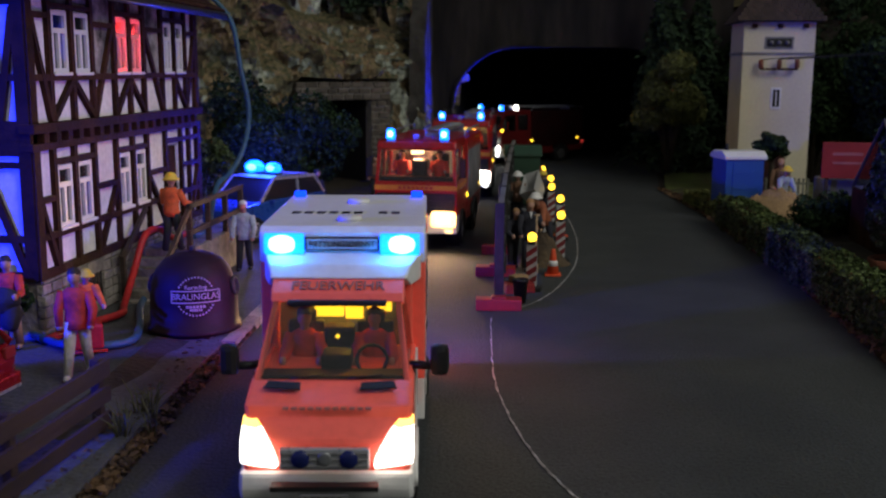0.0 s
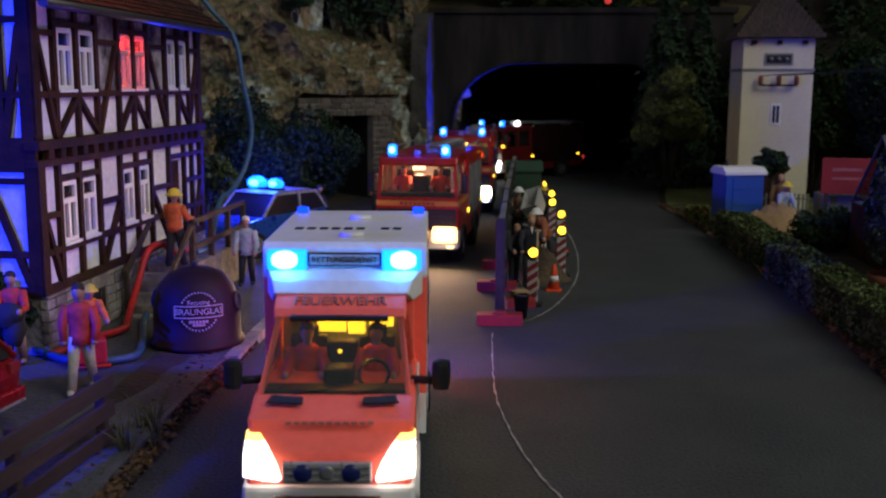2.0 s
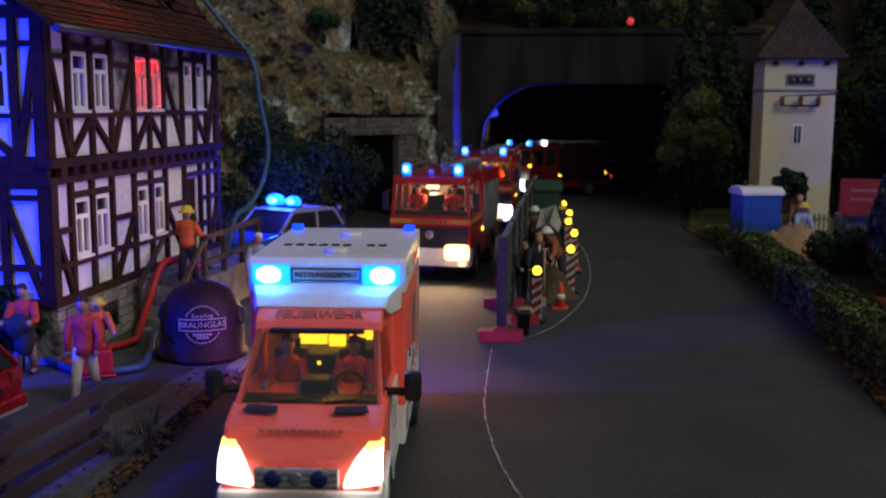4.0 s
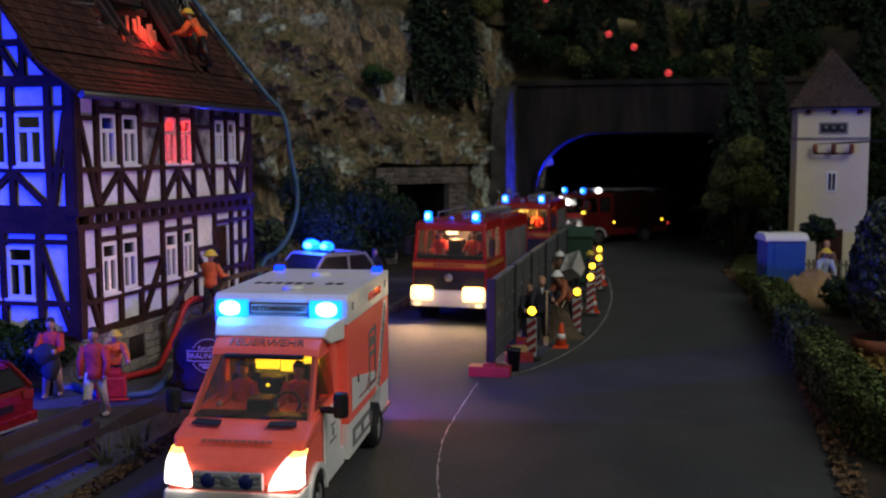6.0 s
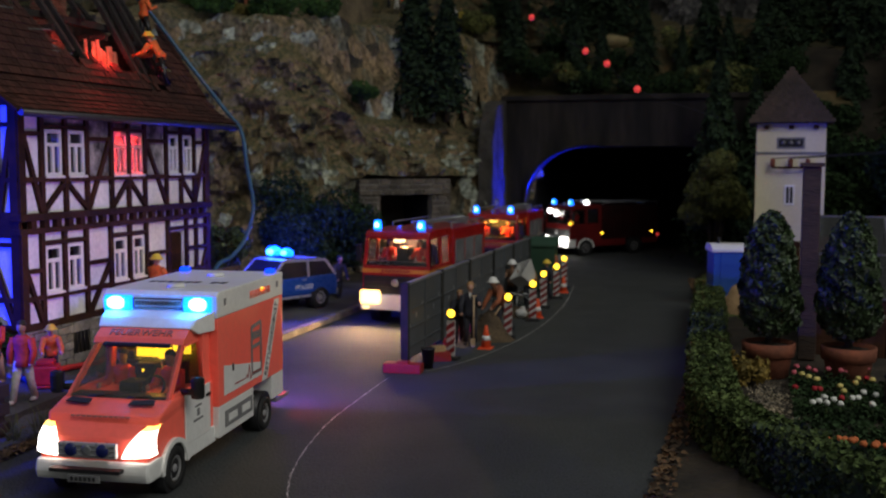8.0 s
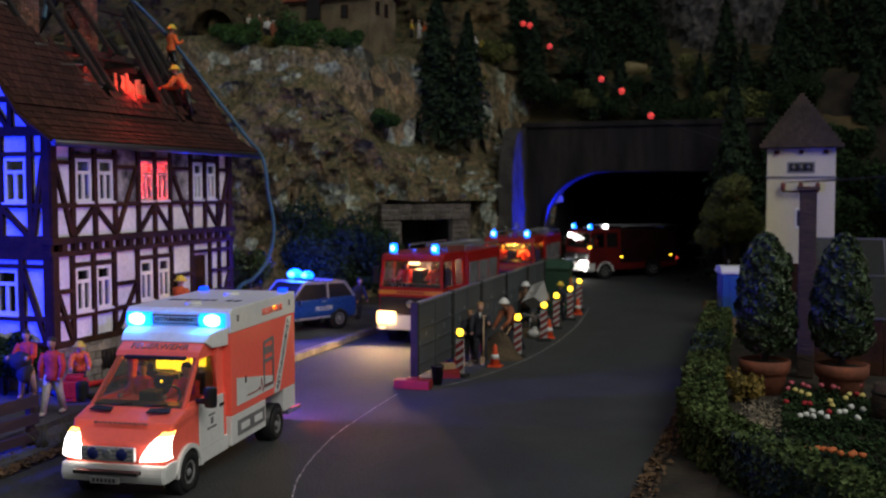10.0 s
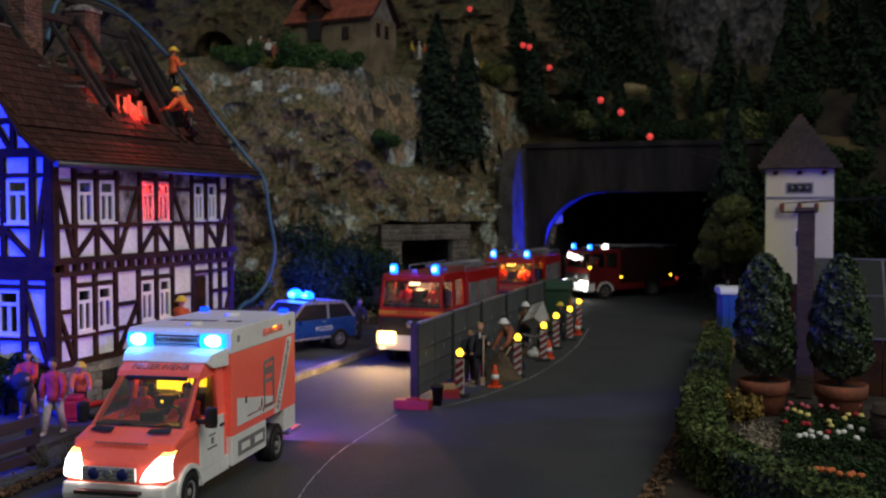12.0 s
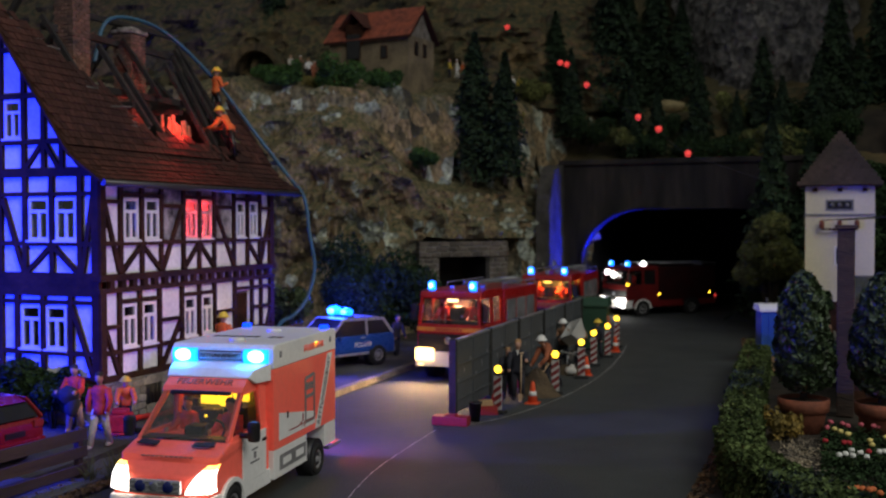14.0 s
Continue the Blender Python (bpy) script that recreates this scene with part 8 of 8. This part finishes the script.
def shrub(name, label, at, r, h, n, size, mat, seed, category="shrub", stems=5):
    t = thing(name, label, category, at, 0)
    q = np.random.default_rng(seed)
    bm = B()
    tips = []
    for k in range(stems):
        a = 2 * math.pi * k / stems + q.uniform(-0.4, 0.4)
        tip = (r * 0.6 * math.cos(a), r * 0.6 * math.sin(a), h * q.uniform(0.5, 0.85))
        tips.append(tip)
        rod(bm, [(0.04 * math.cos(a), 0.04 * math.sin(a), -0.02), (tip[0] * 0.4, tip[1] * 0.4, tip[2] * 0.5), tip], [0.05 * r + 0.01, 0.035 * r + 0.008, 0.008], 6)
    part("branch", bm, BARK, t)
    P, N = [], []
    clumps = [(*(np.array(tp) * q.uniform(0.75, 1.15)),) for tp in tips for _ in range(3)] + [(0, 0, h * 0.62)]
    for c in clumps:
        m = n // len(clumps)
        v = q.normal(0, 1, (m, 3))
        v /= np.linalg.norm(v, axis=1, keepdims=True)
        s = r * q.uniform(0.36, 0.55)
        jit = np.array(c) + q.normal(0, 0.16 * r, 3)
        P.append(jit + v * s * q.uniform(0.72, 1.04, (m, 1)) * [1, 1, 0.85])
        N.append(v)
    P, N = np.concatenate(P), np.concatenate(N)
    P[:, 2] = np.maximum(P[:, 2], 0.02)
    leaves("foliage", P, N, size, mat, q, t, 0.6)
    return t


shrub("yellow_shrub", "low yellow-leaved shrub in the flower garden", (7.6, 22.3, 0.08), 0.5, 0.6, 700, 0.09, paint("yellow_leaf", (0.26, 0.17, 0.03), (0.11, 0.085, 0.02), 2, 0.8, 0, 9, island=0.4), 21)
rng = random.Random(77)
PETALS = {"white": (0.75, 0.75, 0.7), "pink": (0.6, 0.12, 0.16), "yellow": (0.75, 0.62, 0.2), "orange": (0.6, 0.16, 0.05), "red": (0.4, 0.02, 0.03)}
PETAL_MAT = {k: paint(k + "_petals", v, None, 3, 0.8, 0.3, 14) for k, v in PETALS.items()}


def flower(kind, x, y):
    f = thing("flower", kind + " ball-headed flower on a leafy stem", "flower", (x, y, 0.08), rng.uniform(0, 360), group="garden flowers")
    h = rng.uniform(0.3, 0.38)
    part("stem", rod(B(), [(0, 0, -0.02), (0.02, 0, h)], 0.015, 5), LEAF, f)
    bm = B()
    for k in range(15):
        a, z, r = k * 2.4, 0.02 + h * 0.8 * k / 15, rng.uniform(0.17, 0.29) * (1.1 - 0.5 * k / 15)
        slab(bm, [(0, 0, z), (0.5 * r * math.cos(a - 0.4), 0.5 * r * math.sin(a - 0.4), z + 0.07), (r * math.cos(a), r * math.sin(a), z + 0.03), (0.5 * r * math.cos(a + 0.4), 0.5 * r * math.sin(a + 0.4), z + 0.07)], 0.006)
    part("leaves", bm, LEAF_DARK, f)
    bm = ball(B(), (0.02, 0, h + 0.03), 0.075, (1, 1, 0.8), 8)
    for v in bm.verts:
        v.co += Vector((rng.uniform(-1, 1), rng.uniform(-1, 1), rng.uniform(-1, 1))) * 0.012
    part("flower_head", bm, PETAL_MAT[kind], f)


FLOWER_BED = {"pink": ((8.68, 23.25), (8.59, 22.58), (8.95, 23.22), (9.06, 22.62), (9.39, 22.86), (9.77, 23.56), (9.69, 22.85), (9.81, 23.14), (10.28, 23.31)),
              "yellow": ((8.79, 22.40), (8.92, 21.96), (9.06, 21.78), (9.53, 21.26), (9.54, 20.51), (10.01, 22.23), (9.91, 21.51), (10.28, 21.87)),
              "red": ((8.58, 20.81), (9.00, 20.68), (9.09, 20.67), (9.47, 19.98), (10.17, 22.06)),
              "white": ((8.87, 19.33), (8.99, 19.45), (9.13, 19.75), (9.12, 19.23), (9.30, 19.68), (9.42, 19.47), (9.69, 20.02), (9.80, 20.06), (9.95, 20.51), (10.03, 19.63), (10.20, 20.60)),
              "orange": ((9.0, 16.5), (9.12, 16.44), (9.24, 16.41), (9.37, 16.3), (9.45, 16.55), (9.55, 16.2), (9.72, 16.1), (9.8, 16.4), (9.95, 16.26))}
for kind, spots in FLOWER_BED.items():
    for x, y in spots:
        flower(kind, x, y)
for k in range(8):
    flower(("pink", "white", "yellow", "red")[k % 4], 10.75 + 0.22 * (k // 4) + rng.uniform(-0.1, 0.1), 22.4 - 0.75 * (k % 4) + rng.uniform(-0.2, 0.2))
barrel = thing("barrel", "dark wooden water barrel beside the flower bed", "barrel", (10.8, 20.6, 0.08))
part("barrel_body", lathe(B(), [(0.36, 0), (0.43, 0.45), (0.37, 0.95), (0.33, 0.95), (0.32, 0.85), (0.01, 0.85)], 20), WOOD, barrel)
for z in (0.15, 0.75):
    part("hoop", lathe(B(), [(0.4, z - 0.03), (0.425, z - 0.03), (0.425, z + 0.03), (0.4, z + 0.03)], 20), RUBBER, barrel)

# low leaves covering the flower bed
q = np.random.default_rng(14)
n = 7000
gx, gy = q.uniform(8.5, 11.2, n), q.uniform(15.6, 22.9, n)
keep = np.sin(gx * 4.1 + 1) * np.cos(gy * 3.3) + q.normal(0, 0.5, n) > -0.35
gx, gy = gx[keep], gy[keep]
leaves("bed_foliage", np.stack([gx, gy, 0.1 + q.uniform(0, 0.16, len(gx))], 1), q.normal(0, 0.35, (len(gx), 3)) + [0.0, 0.0, 1.0], 0.085, LEAF_DARK, q, None, 0.7, 1.5)
tagged(bpy.data.objects["bed_foliage"], label="low dark green leaves covering the flower bed", category="plants", kind="stuff")

# gravel between hedge and flowers
q = np.random.default_rng(12)
n = 900
gx, gy = q.normal(8.0, 0.28, n), q.normal(20.2, 1.1, n)
leaves("garden_gravel", np.stack([gx, gy, np.full(n, 0.13) + q.uniform(0, 0.03, n)], 1), np.tile([0.0, 0.0, 1.0], (n, 1)), 0.05, KERB, q, None, 0.9, 1.2)
tagged(bpy.data.objects["garden_gravel"], label="pale gravel strewn beside the flower bed", category="gravel", kind="stuff")

# ---- trees, bushes ----
shrub("big_bush", "large dark green bush in front of the rock face", (-9.3, 34.9, 0.15), 2.2, 4.4, 22000, 0.11, LEAF_DARK, 31, "bush", 9)
shrub("rock_shrub", "green shrub growing on the rock ledge", (-11.35, 45.4, 7.9), 0.75, 1.7, 4200, 0.085, SHRUB_GREEN, 33)
shrub("house_shrub", "green shrub behind the house corner", (-10.2, 28.6, 0.15), 1.0, 2.9, 3200, 0.15, LEAF, 34)
shrub("yard_shrub", "dark shrub at the gable wall", (-11.6, 16.9, 0.2), 0.8, 1.6, 2500, 0.13, LEAF_DARK, 35)
# The last two shrubs are added only to hide the plinth's too bright blue light.
for k, (x, r) in enumerate(((-10.3, 0.6), (-12.7, 0.7), (-13.9, 0.75), (-9.65, 0.42), (-11.1, 0.55))):
    shrub("yard_shrub", "dark shrub at the gable wall", (x, 16.75, 0.2), r, 1.3, 2600, 0.1, LEAF_DARK, 45 + k)
shrub("portal_tree", "tall olive-green broadleaf tree beside the tunnel", (5.8, 49.8, 0.4), 1.5, 5.6, 20000, 0.12, LEAF_OLIVE, 36, "tree", 8)
shrub("plot_bush", "dark round bush beside the plot fence", (10.6, 31.5, 0.1), 1.1, 2.0, 4000, 0.14, LEAF_DARK, 37, "bush")
for k, (x, y) in enumerate(((8.6, 32.7), (9.5, 33.4), (10.5, 34.3))):
    shrub("plot_bush", "low dark bush before the sand heap", (x, y, 0.1), 0.75, 0.95, 2200, 0.11, LEAF_DARK, 150 + k, "bush")


def conifer(label, h, r, seed):
    t = thing("conifer", label, "tree", group="conifers on the hill")
    q = np.random.default_rng(seed)
    part("trunk", rod(B(), [(0, 0, -0.3), (0, 0, h * 0.5), (0, 0, h)], [0.14, 0.09, 0.01], 8), BARK, t)
    n = 7500
    u = q.uniform(0, 1, n) ** 0.75
    tier = 1 - 0.28 * ((u * h * 1.6) % 1.0)
    th = q.uniform(0, 2 * np.pi, n)
    lump = 1 + 0.3 * np.sin(th * 4 + np.floor(u * h * 1.6) * 1.7)
    rr = r * (1 - u) ** 0.85 * tier * lump * q.uniform(0.35, 1.02, n)
    z = 0.35 + u * (h - 0.3) - rr * 0.22
    P = np.stack([rr * np.cos(th), rr * np.sin(th), z], 1)
    N = np.stack([np.cos(th) * 0.5, np.sin(th) * 0.5, np.full(n, 0.8)], 1)
    leaves("crown", P, N, 0.15, NEEDLE, q, t, 0.45, 2.2)
    return t


c1 = conifer("dark green conifer standing on the hill", 8.4, 2.05, 41)
c1.matrix_world = place(-9.9, 49.4, 7.6)
c2 = conifer("slender dark conifer standing on the hill", 6.9, 1.5, 42)
c2.matrix_world = place(-8.2, 49.6, 7.9)
HILL_TREES = [(-2.6, 57.6, 2, 0.75), (1.2, 58.8, 2, 0.8), (4.8, 59.6, 2, 0.9), (7.9, 58.2, 1, 0.7), (8.8, 60, 1, 0.9), (-7.9, 59.5, 1, 0.75), (9.9, 56.6, 2, 0.9), (-4.6, 61.5, 1, 1.3), (9.7, 58.4, 1, 0.95), (12.5, 57, 1, 1.05), (15.3, 56, 1, 1.0), (14, 61, 1, 1.2),
              (18, 57, 1, 1.1), (20.5, 55, 1, 1.0), (-1.2, 58.2, 2, 0.6), (-6.4, 57.5, 2, 0.8), (3.4, 58.6, 2, 0.55), (-22, 60, 1, 1.2), (-27, 57, 1, 1.2), (6.0, 57.9, 2, 0.7), (23, 57, 1, 1.1), (11.2, 54.9, 2, 0.9), (13.6, 52.8, 2, 0.9), (16.5, 51.6, 2, 1.0),
              (-11.4, 64.5, 2, 1.20), (-9.5, 63.5, 1, 0.85), (-7.9, 64.5, 1, 1.10), (-3.9, 63.8, 2, 1.14), (-2.4, 64.8, 1, 1.15), (-0.6, 64.2, 1, 0.90), (8.9, 62.5, 2, 1.08), (10.2, 61.5, 1, 1.10), (11.6, 62.5, 1, 1.00), (12.8, 61.0, 2, 1.38), (14.3, 62.0, 1, 1.20)]
portal_conifer = copy_thing(c1, place(5.75, 52.0, 0.2, 70))
portal_conifer.scale = (1.05, 1.05, 1.3)
portal_conifer = copy_thing(c1, place(7.6, 53.4, 0.2, 10))
portal_conifer.scale = (0.95, 0.95, 1.15)
for x, y, which, k in HILL_TREES:
    z, over = hill_z(x, y)
    if over < 0:
        table = ABOVE if -6.6 < x < 9 else EAST
        z = float(np.interp(y - float(np.interp(x, [p[0] for p in HILL_FRONT], [p[1] for p in HILL_FRONT])), [p[0] for p in table], [p[1] for p in table])) + 0.4
    o = copy_thing(c1 if which == 1 else c2, place(x, y, max(z - 0.8, 0.0), 40 * x))
    o.scale = (k, k, k)
for k, (x, y, r, h) in enumerate(((-3.0, 57.4, 1.0, 1.4), (0.8, 57.2, 1.1, 1.2), (-5.0, 57.0, 1.3, 2.0), (3.6, 57.3, 0.9, 1.1), (6.5, 57.0, 1.4, 2.0), (-13.9, 46.2, 0.9, 0.9), (-18.6, 43.5, 0.9, 0.8), (9.5, 55.5, 1.5, 2.5), (12.0, 53.0, 1.6, 2.8), (-16.2, 45.2, 1.4, 1.3), (2.2, 57.2, 1.2, 1.6), (-1.6, 57.6, 1.1, 1.5), (5.2, 57.6, 1.2, 1.9), (7.8, 56.9, 1.3, 2.2), (8.9, 57.6, 1.4, 2.4), (0.2, 59.2, 1.2, 1.5), (3.2, 60.2, 1.2, 1.6), (6.4, 59.6, 1.4, 2.0), (-3.6, 59.4, 1.2, 1.6), (-20.5, 45.5, 0.8, 0.7), (-8.6, 56.4, 1.1, 1.6))):
    z, over = hill_z(x, y)
    if over < 0 and x > -6.6:
        table = ABOVE if x < 9 else EAST
        z = float(np.interp(y - float(np.interp(x, [p[0] for p in HILL_FRONT], [p[1] for p in HILL_FRONT])), [p[0] for p in table], [p[1] for p in table])) + 0.2
    shrub("hill_shrub", "dark green shrub on the hillside", (x, y, z - 0.35), r, h, 3400, 0.11, SHRUB_GREEN if x < -13 else LEAF_DARK if k % 4 else LEAF_OLIVE, 60 + k)
for k, (x, y) in enumerate(((12.5, 49.5), (15.5, 47.5), (18.5, 46), (11.8, 46.8), (21.5, 44.5), (14.5, 44.2), (11.0, 52.3), (13.6, 51.2), (10.4, 53.8), (16.4, 50.2))):
    shrub("slope_tree", "dark broadleaf tree at the foot of the slope", (x, y, 0.3), 1.9, 5.0 + 0.6 * (k % 3) + (2.8 if k > 5 else 0), 8000, 0.16, LEAF_DARK, 80 + k, "tree", 7)

# farm on the upper terrace
FZ = 14.15
farm = thing("farmhouse", "small stone farmhouse with a red tiled roof on the terrace", "house", (-16.5, 49.6, FZ), -8)
farm.scale = (0.88, 0.7, 0.9)
part("wall", box(B(), -3.1, 3.1, 0, 4.2, -1.5, 2.3, 0.02), paint("farm_wall", (0.23, 0.18, 0.11), (0.12, 0.095, 0.062), 0.8, 0.9, 0.6, 6), farm)
gr = swapped(prism(B(), [(-0.35, 2.2), (2.1, 4.3), (4.55, 2.2), (4.55, 2.05), (2.1, 4.1), (-0.35, 2.05)], -3.4, 3.4))
for v in gr.verts:
    v.co.x, v.co.y = v.co.y, v.co.x
froof = part("roof", gr, TILE, farm)
part("gable", prism(B(), [(0.1, 2.2), (2.1, 4.05), (4.1, 2.2)], -3.05, 3.05), RUBBLE, farm)
bm = B()
for j in range(11):
    y, z = -0.37 + 2.45 * j / 11, 2.2 + 2.1 * j / 11
    for k in range(30):
        x = -3.4 + 6.8 * k / 30
        slab(bm, [(x, y, z + 0.03), (x + 0.215, y, z + 0.03), (x + 0.215, y + 0.24, z + 0.22), (x, y + 0.24, z + 0.22)], 0.03)
part("roof_tiles", bm, paint("farm_tile", (0.34, 0.085, 0.04), (0.22, 0.06, 0.035), 0.8, 0.8, 0.4, 9, island=0.3), froof, kind="stuff")
part("dormer", box(B(), -1.65, -0.35, -0.3, 1.4, 1.9, 3.25, 0.02), TIMBER, farm)
part("loft_door", box(B(), -1.5, -0.5, -0.36, -0.28, 1.0, 2.6, 0.02), BLACK, farm, "dark timber loft door")
part("dormer_roof", swapped(prism(B(), [(-2.05, 2.95), (-1.0, 4.15), (0.05, 2.95), (-1.0, 3.95)], -0.7, 1.9)), TILE, farm)
part("door", box(B(), -1.4, -0.6, -0.06, 0.02, 0, 1.9, 0.02), TIMBER, farm)
fw = part("window", box(B(), 0.95, 1.5, -0.05, 0.02, 0.9, 1.75, 0.02), TIMBER, farm)
part("pane", box(B(), 1.03, 1.42, -0.06, 0, 0.98, 1.67), BLACK, fw)
for y in (1.2, 2.6):
    fw = part("window", box(B(), 3.08, 3.15, y - 0.28, y + 0.28, 1.1, 1.95, 0.02), TIMBER, farm)
    part("pane", box(B(), 3.1, 3.16, y - 0.2, y + 0.2, 1.18, 1.87), BLACK, fw)
MEADOW = paint("meadow_leaf", (0.42, 0.34, 0.11), (0.12, 0.13, 0.035), 0.5, 0.9, 0.2, 8)
for k, (x, y, r, h) in enumerate(((-20.6, 45.4, 0.5, 0.5), (-19.9, 46.0, 0.45, 0.5), (-18.2, 45.7, 0.55, 0.6), (-17.6, 46.1, 0.5, 0.5), (-10.6, 50.3, 0.5, 0.7), (-9.6, 52.2, 0.5, 0.8), (-8.9, 54.2, 0.5, 0.7), (0.4, 62.6, 0.8, 0.6), (11.2, 62.4, 0.8, 0.7))):
    shrub("meadow_plant", "yellow-green leafy plant on the terrace", (x, y, hill_z(x, y)[0] - 0.25), r, h, 420, 0.12, MEADOW, 120 + k, "plant", 4)
PALE_STONE = paint("pale_boulder", (0.36, 0.29, 0.14), (0.2, 0.16, 0.08), 1.2, 0.9, 0.6, 4)
for k, (x, y, r) in enumerate(((-1.2, 62.5, 0.75), (-0.5, 62.4, 0.5), (1.3, 62.4, 0.6), (1.9, 62.3, 0.8), (3.1, 62.4, 0.65), (5.6, 62.5, 0.6), (7.2, 62.4, 0.7), (12.6, 61.6, 0.7), (-5.2, 56.6, 0.6))):
    bm = ball(B(), (0, 0, 0), r, (1.4, 1, 0.65), 12)
    for v in bm.verts:
        v.co *= 1 + 0.35 * noise.noise(v.co * 1.6 / r + Vector((k * 3.0, 0, 0)))
    solid("boulder", bm, PALE_STONE, "pale yellowish boulder on the edge of the terrace", "boulder", (x, y, hill_z(x, y)[0] - 0.05), 0, group="terrace boulders")
for k, (x, y, m) in enumerate(((-19.5, 47.0, BROWN_CLOTH), (-19.1, 47.2, WHITE), (-18.6, 46.9, RUST_CLOTH), (-20.2, 47.1, CLOTH_CREAM), (-16.1, 47.0, CLOTH_BLUE), (-13.1, 54.0, HELMET), (-12.7, 54.2, WHITE), (-12.3, 54.1, CLOTH_ORANGE), (-9.6, 55.6, WHITE), (-9.2, 55.8, HELMET))):
    z, over = hill_z(x, y)
    figure("visitor_figure", "tiny model figure on the upper terrace", (x, y, z + 0.1), 20 * k, [m, CLOTH_DARK if k % 2 else m, SKIN, BLOND if k % 2 else WHITE, CLOTH_DARK], "terrace figures", height=1.15)

# string of red lamps
CHAIN = [(6.5, 42.5, 7.2), (2.38, 44.42, 8.74), (0.77, 46.0, 10.07), (-0.53, 47.72, 10.87), (-4.17, 52, 13.22), (-5.8, 54, 14.75), (-6.24, 54.2, 14.9), (-10.67, 58, 17.96), (-13, 61, 20)]
hose("lamp_cable", CHAIN, 0.015, BLACK, "thin dark cable carrying red lamps")
for x, y, z in CHAIN[1:-1]:
    rl = thing("red_lamp", "small glowing red ball lamp on a cable", "lamp", (x, y, z), group="red lamps")
    part("bulb", ball(B(), (0, 0, 0), 0.17, seg=10), RED_ON, rl)
    part("socket", rod(B(), [(0, 0, 0.12), (0, 0, 0.24)], 0.06, 8), BLACK, rl)

# ---- litter, weeds, kerb ----
q = np.random.default_rng(5)


def litter(name, line, y0, y1, o0, o1, n, label, z0, z1):
    y = q.uniform(y0, y1, n)
    t = np.clip(np.abs(q.normal(0.0, 0.45, n)), 0, 1)
    x = np.interp(y, [p[1] for p in line], [p[0] for p in line]) + o0 + (o1 - o0) * t
    z = z0 + (z1 - z0) * t + 0.03 + q.uniform(0, 0.05, n)
    ob = leaves(name, np.stack([x, y, z], 1), np.tile([0, 0, 1.0], (n, 1)), 0.09, LITTER, q, None, 0.5)
    return tagged(ob, label=label, category="leaf litter", kind="stuff")


litter("leaf_litter", LEFT_EDGE, 4, 19, 0.06, -0.7, 2600, "dry brown leaf litter along the road edge", 0.02, 0.1)
litter("leaf_litter", RIGHT_EDGE, 10, 45, -0.1, 0.32, 1900, "dry brown leaf litter under the hedge", 0.02, 0.06)
for k in range(6):
    x, y = -6.3 + 0.9 * q.uniform(), 12.6 + 1.6 * q.uniform()
    w = thing("weed", "thin pale green weed tuft on the verge", "weed", (x, y, 0.16), group="verge weeds")
    bm = B()
    for j in range(9):
        a, h, r, lean = q.uniform(0, 6.28), q.uniform(0.15, 0.6), q.uniform(0.02, 0.07), q.uniform(0.05, 0.3)
        ca, sa = math.cos(a), math.sin(a)
        rod(bm, [(r * ca, r * sa, -0.05), ((r + lean * 0.3) * ca, (r + lean * 0.3) * sa, h * 0.55), ((r + lean) * ca, (r + lean) * sa, h)], [0.012, 0.01, 0.003], 4)
    part("grass_tuft", bm, STRAW, w, kind="stuff")
kerb = thing("kerb", "row of pale kerb stones along the yard", "kerb", kind="structure")
y = 17.6
rng = random.Random(12)
while y < 37.5:
    d = rng.uniform(0.85, 1.05)
    xa, xb = along(LEFT_EDGE, y), along(LEFT_EDGE, y + d)
    part("kerb_stone", bar(B(), (xa - 0.12, y + 0.012, 0.06), (xb - 0.12, y + d - 0.012, 0.06), 0.26, 0.27 + rng.uniform(-0.01, 0.012)), KERB, kerb)
    y += d
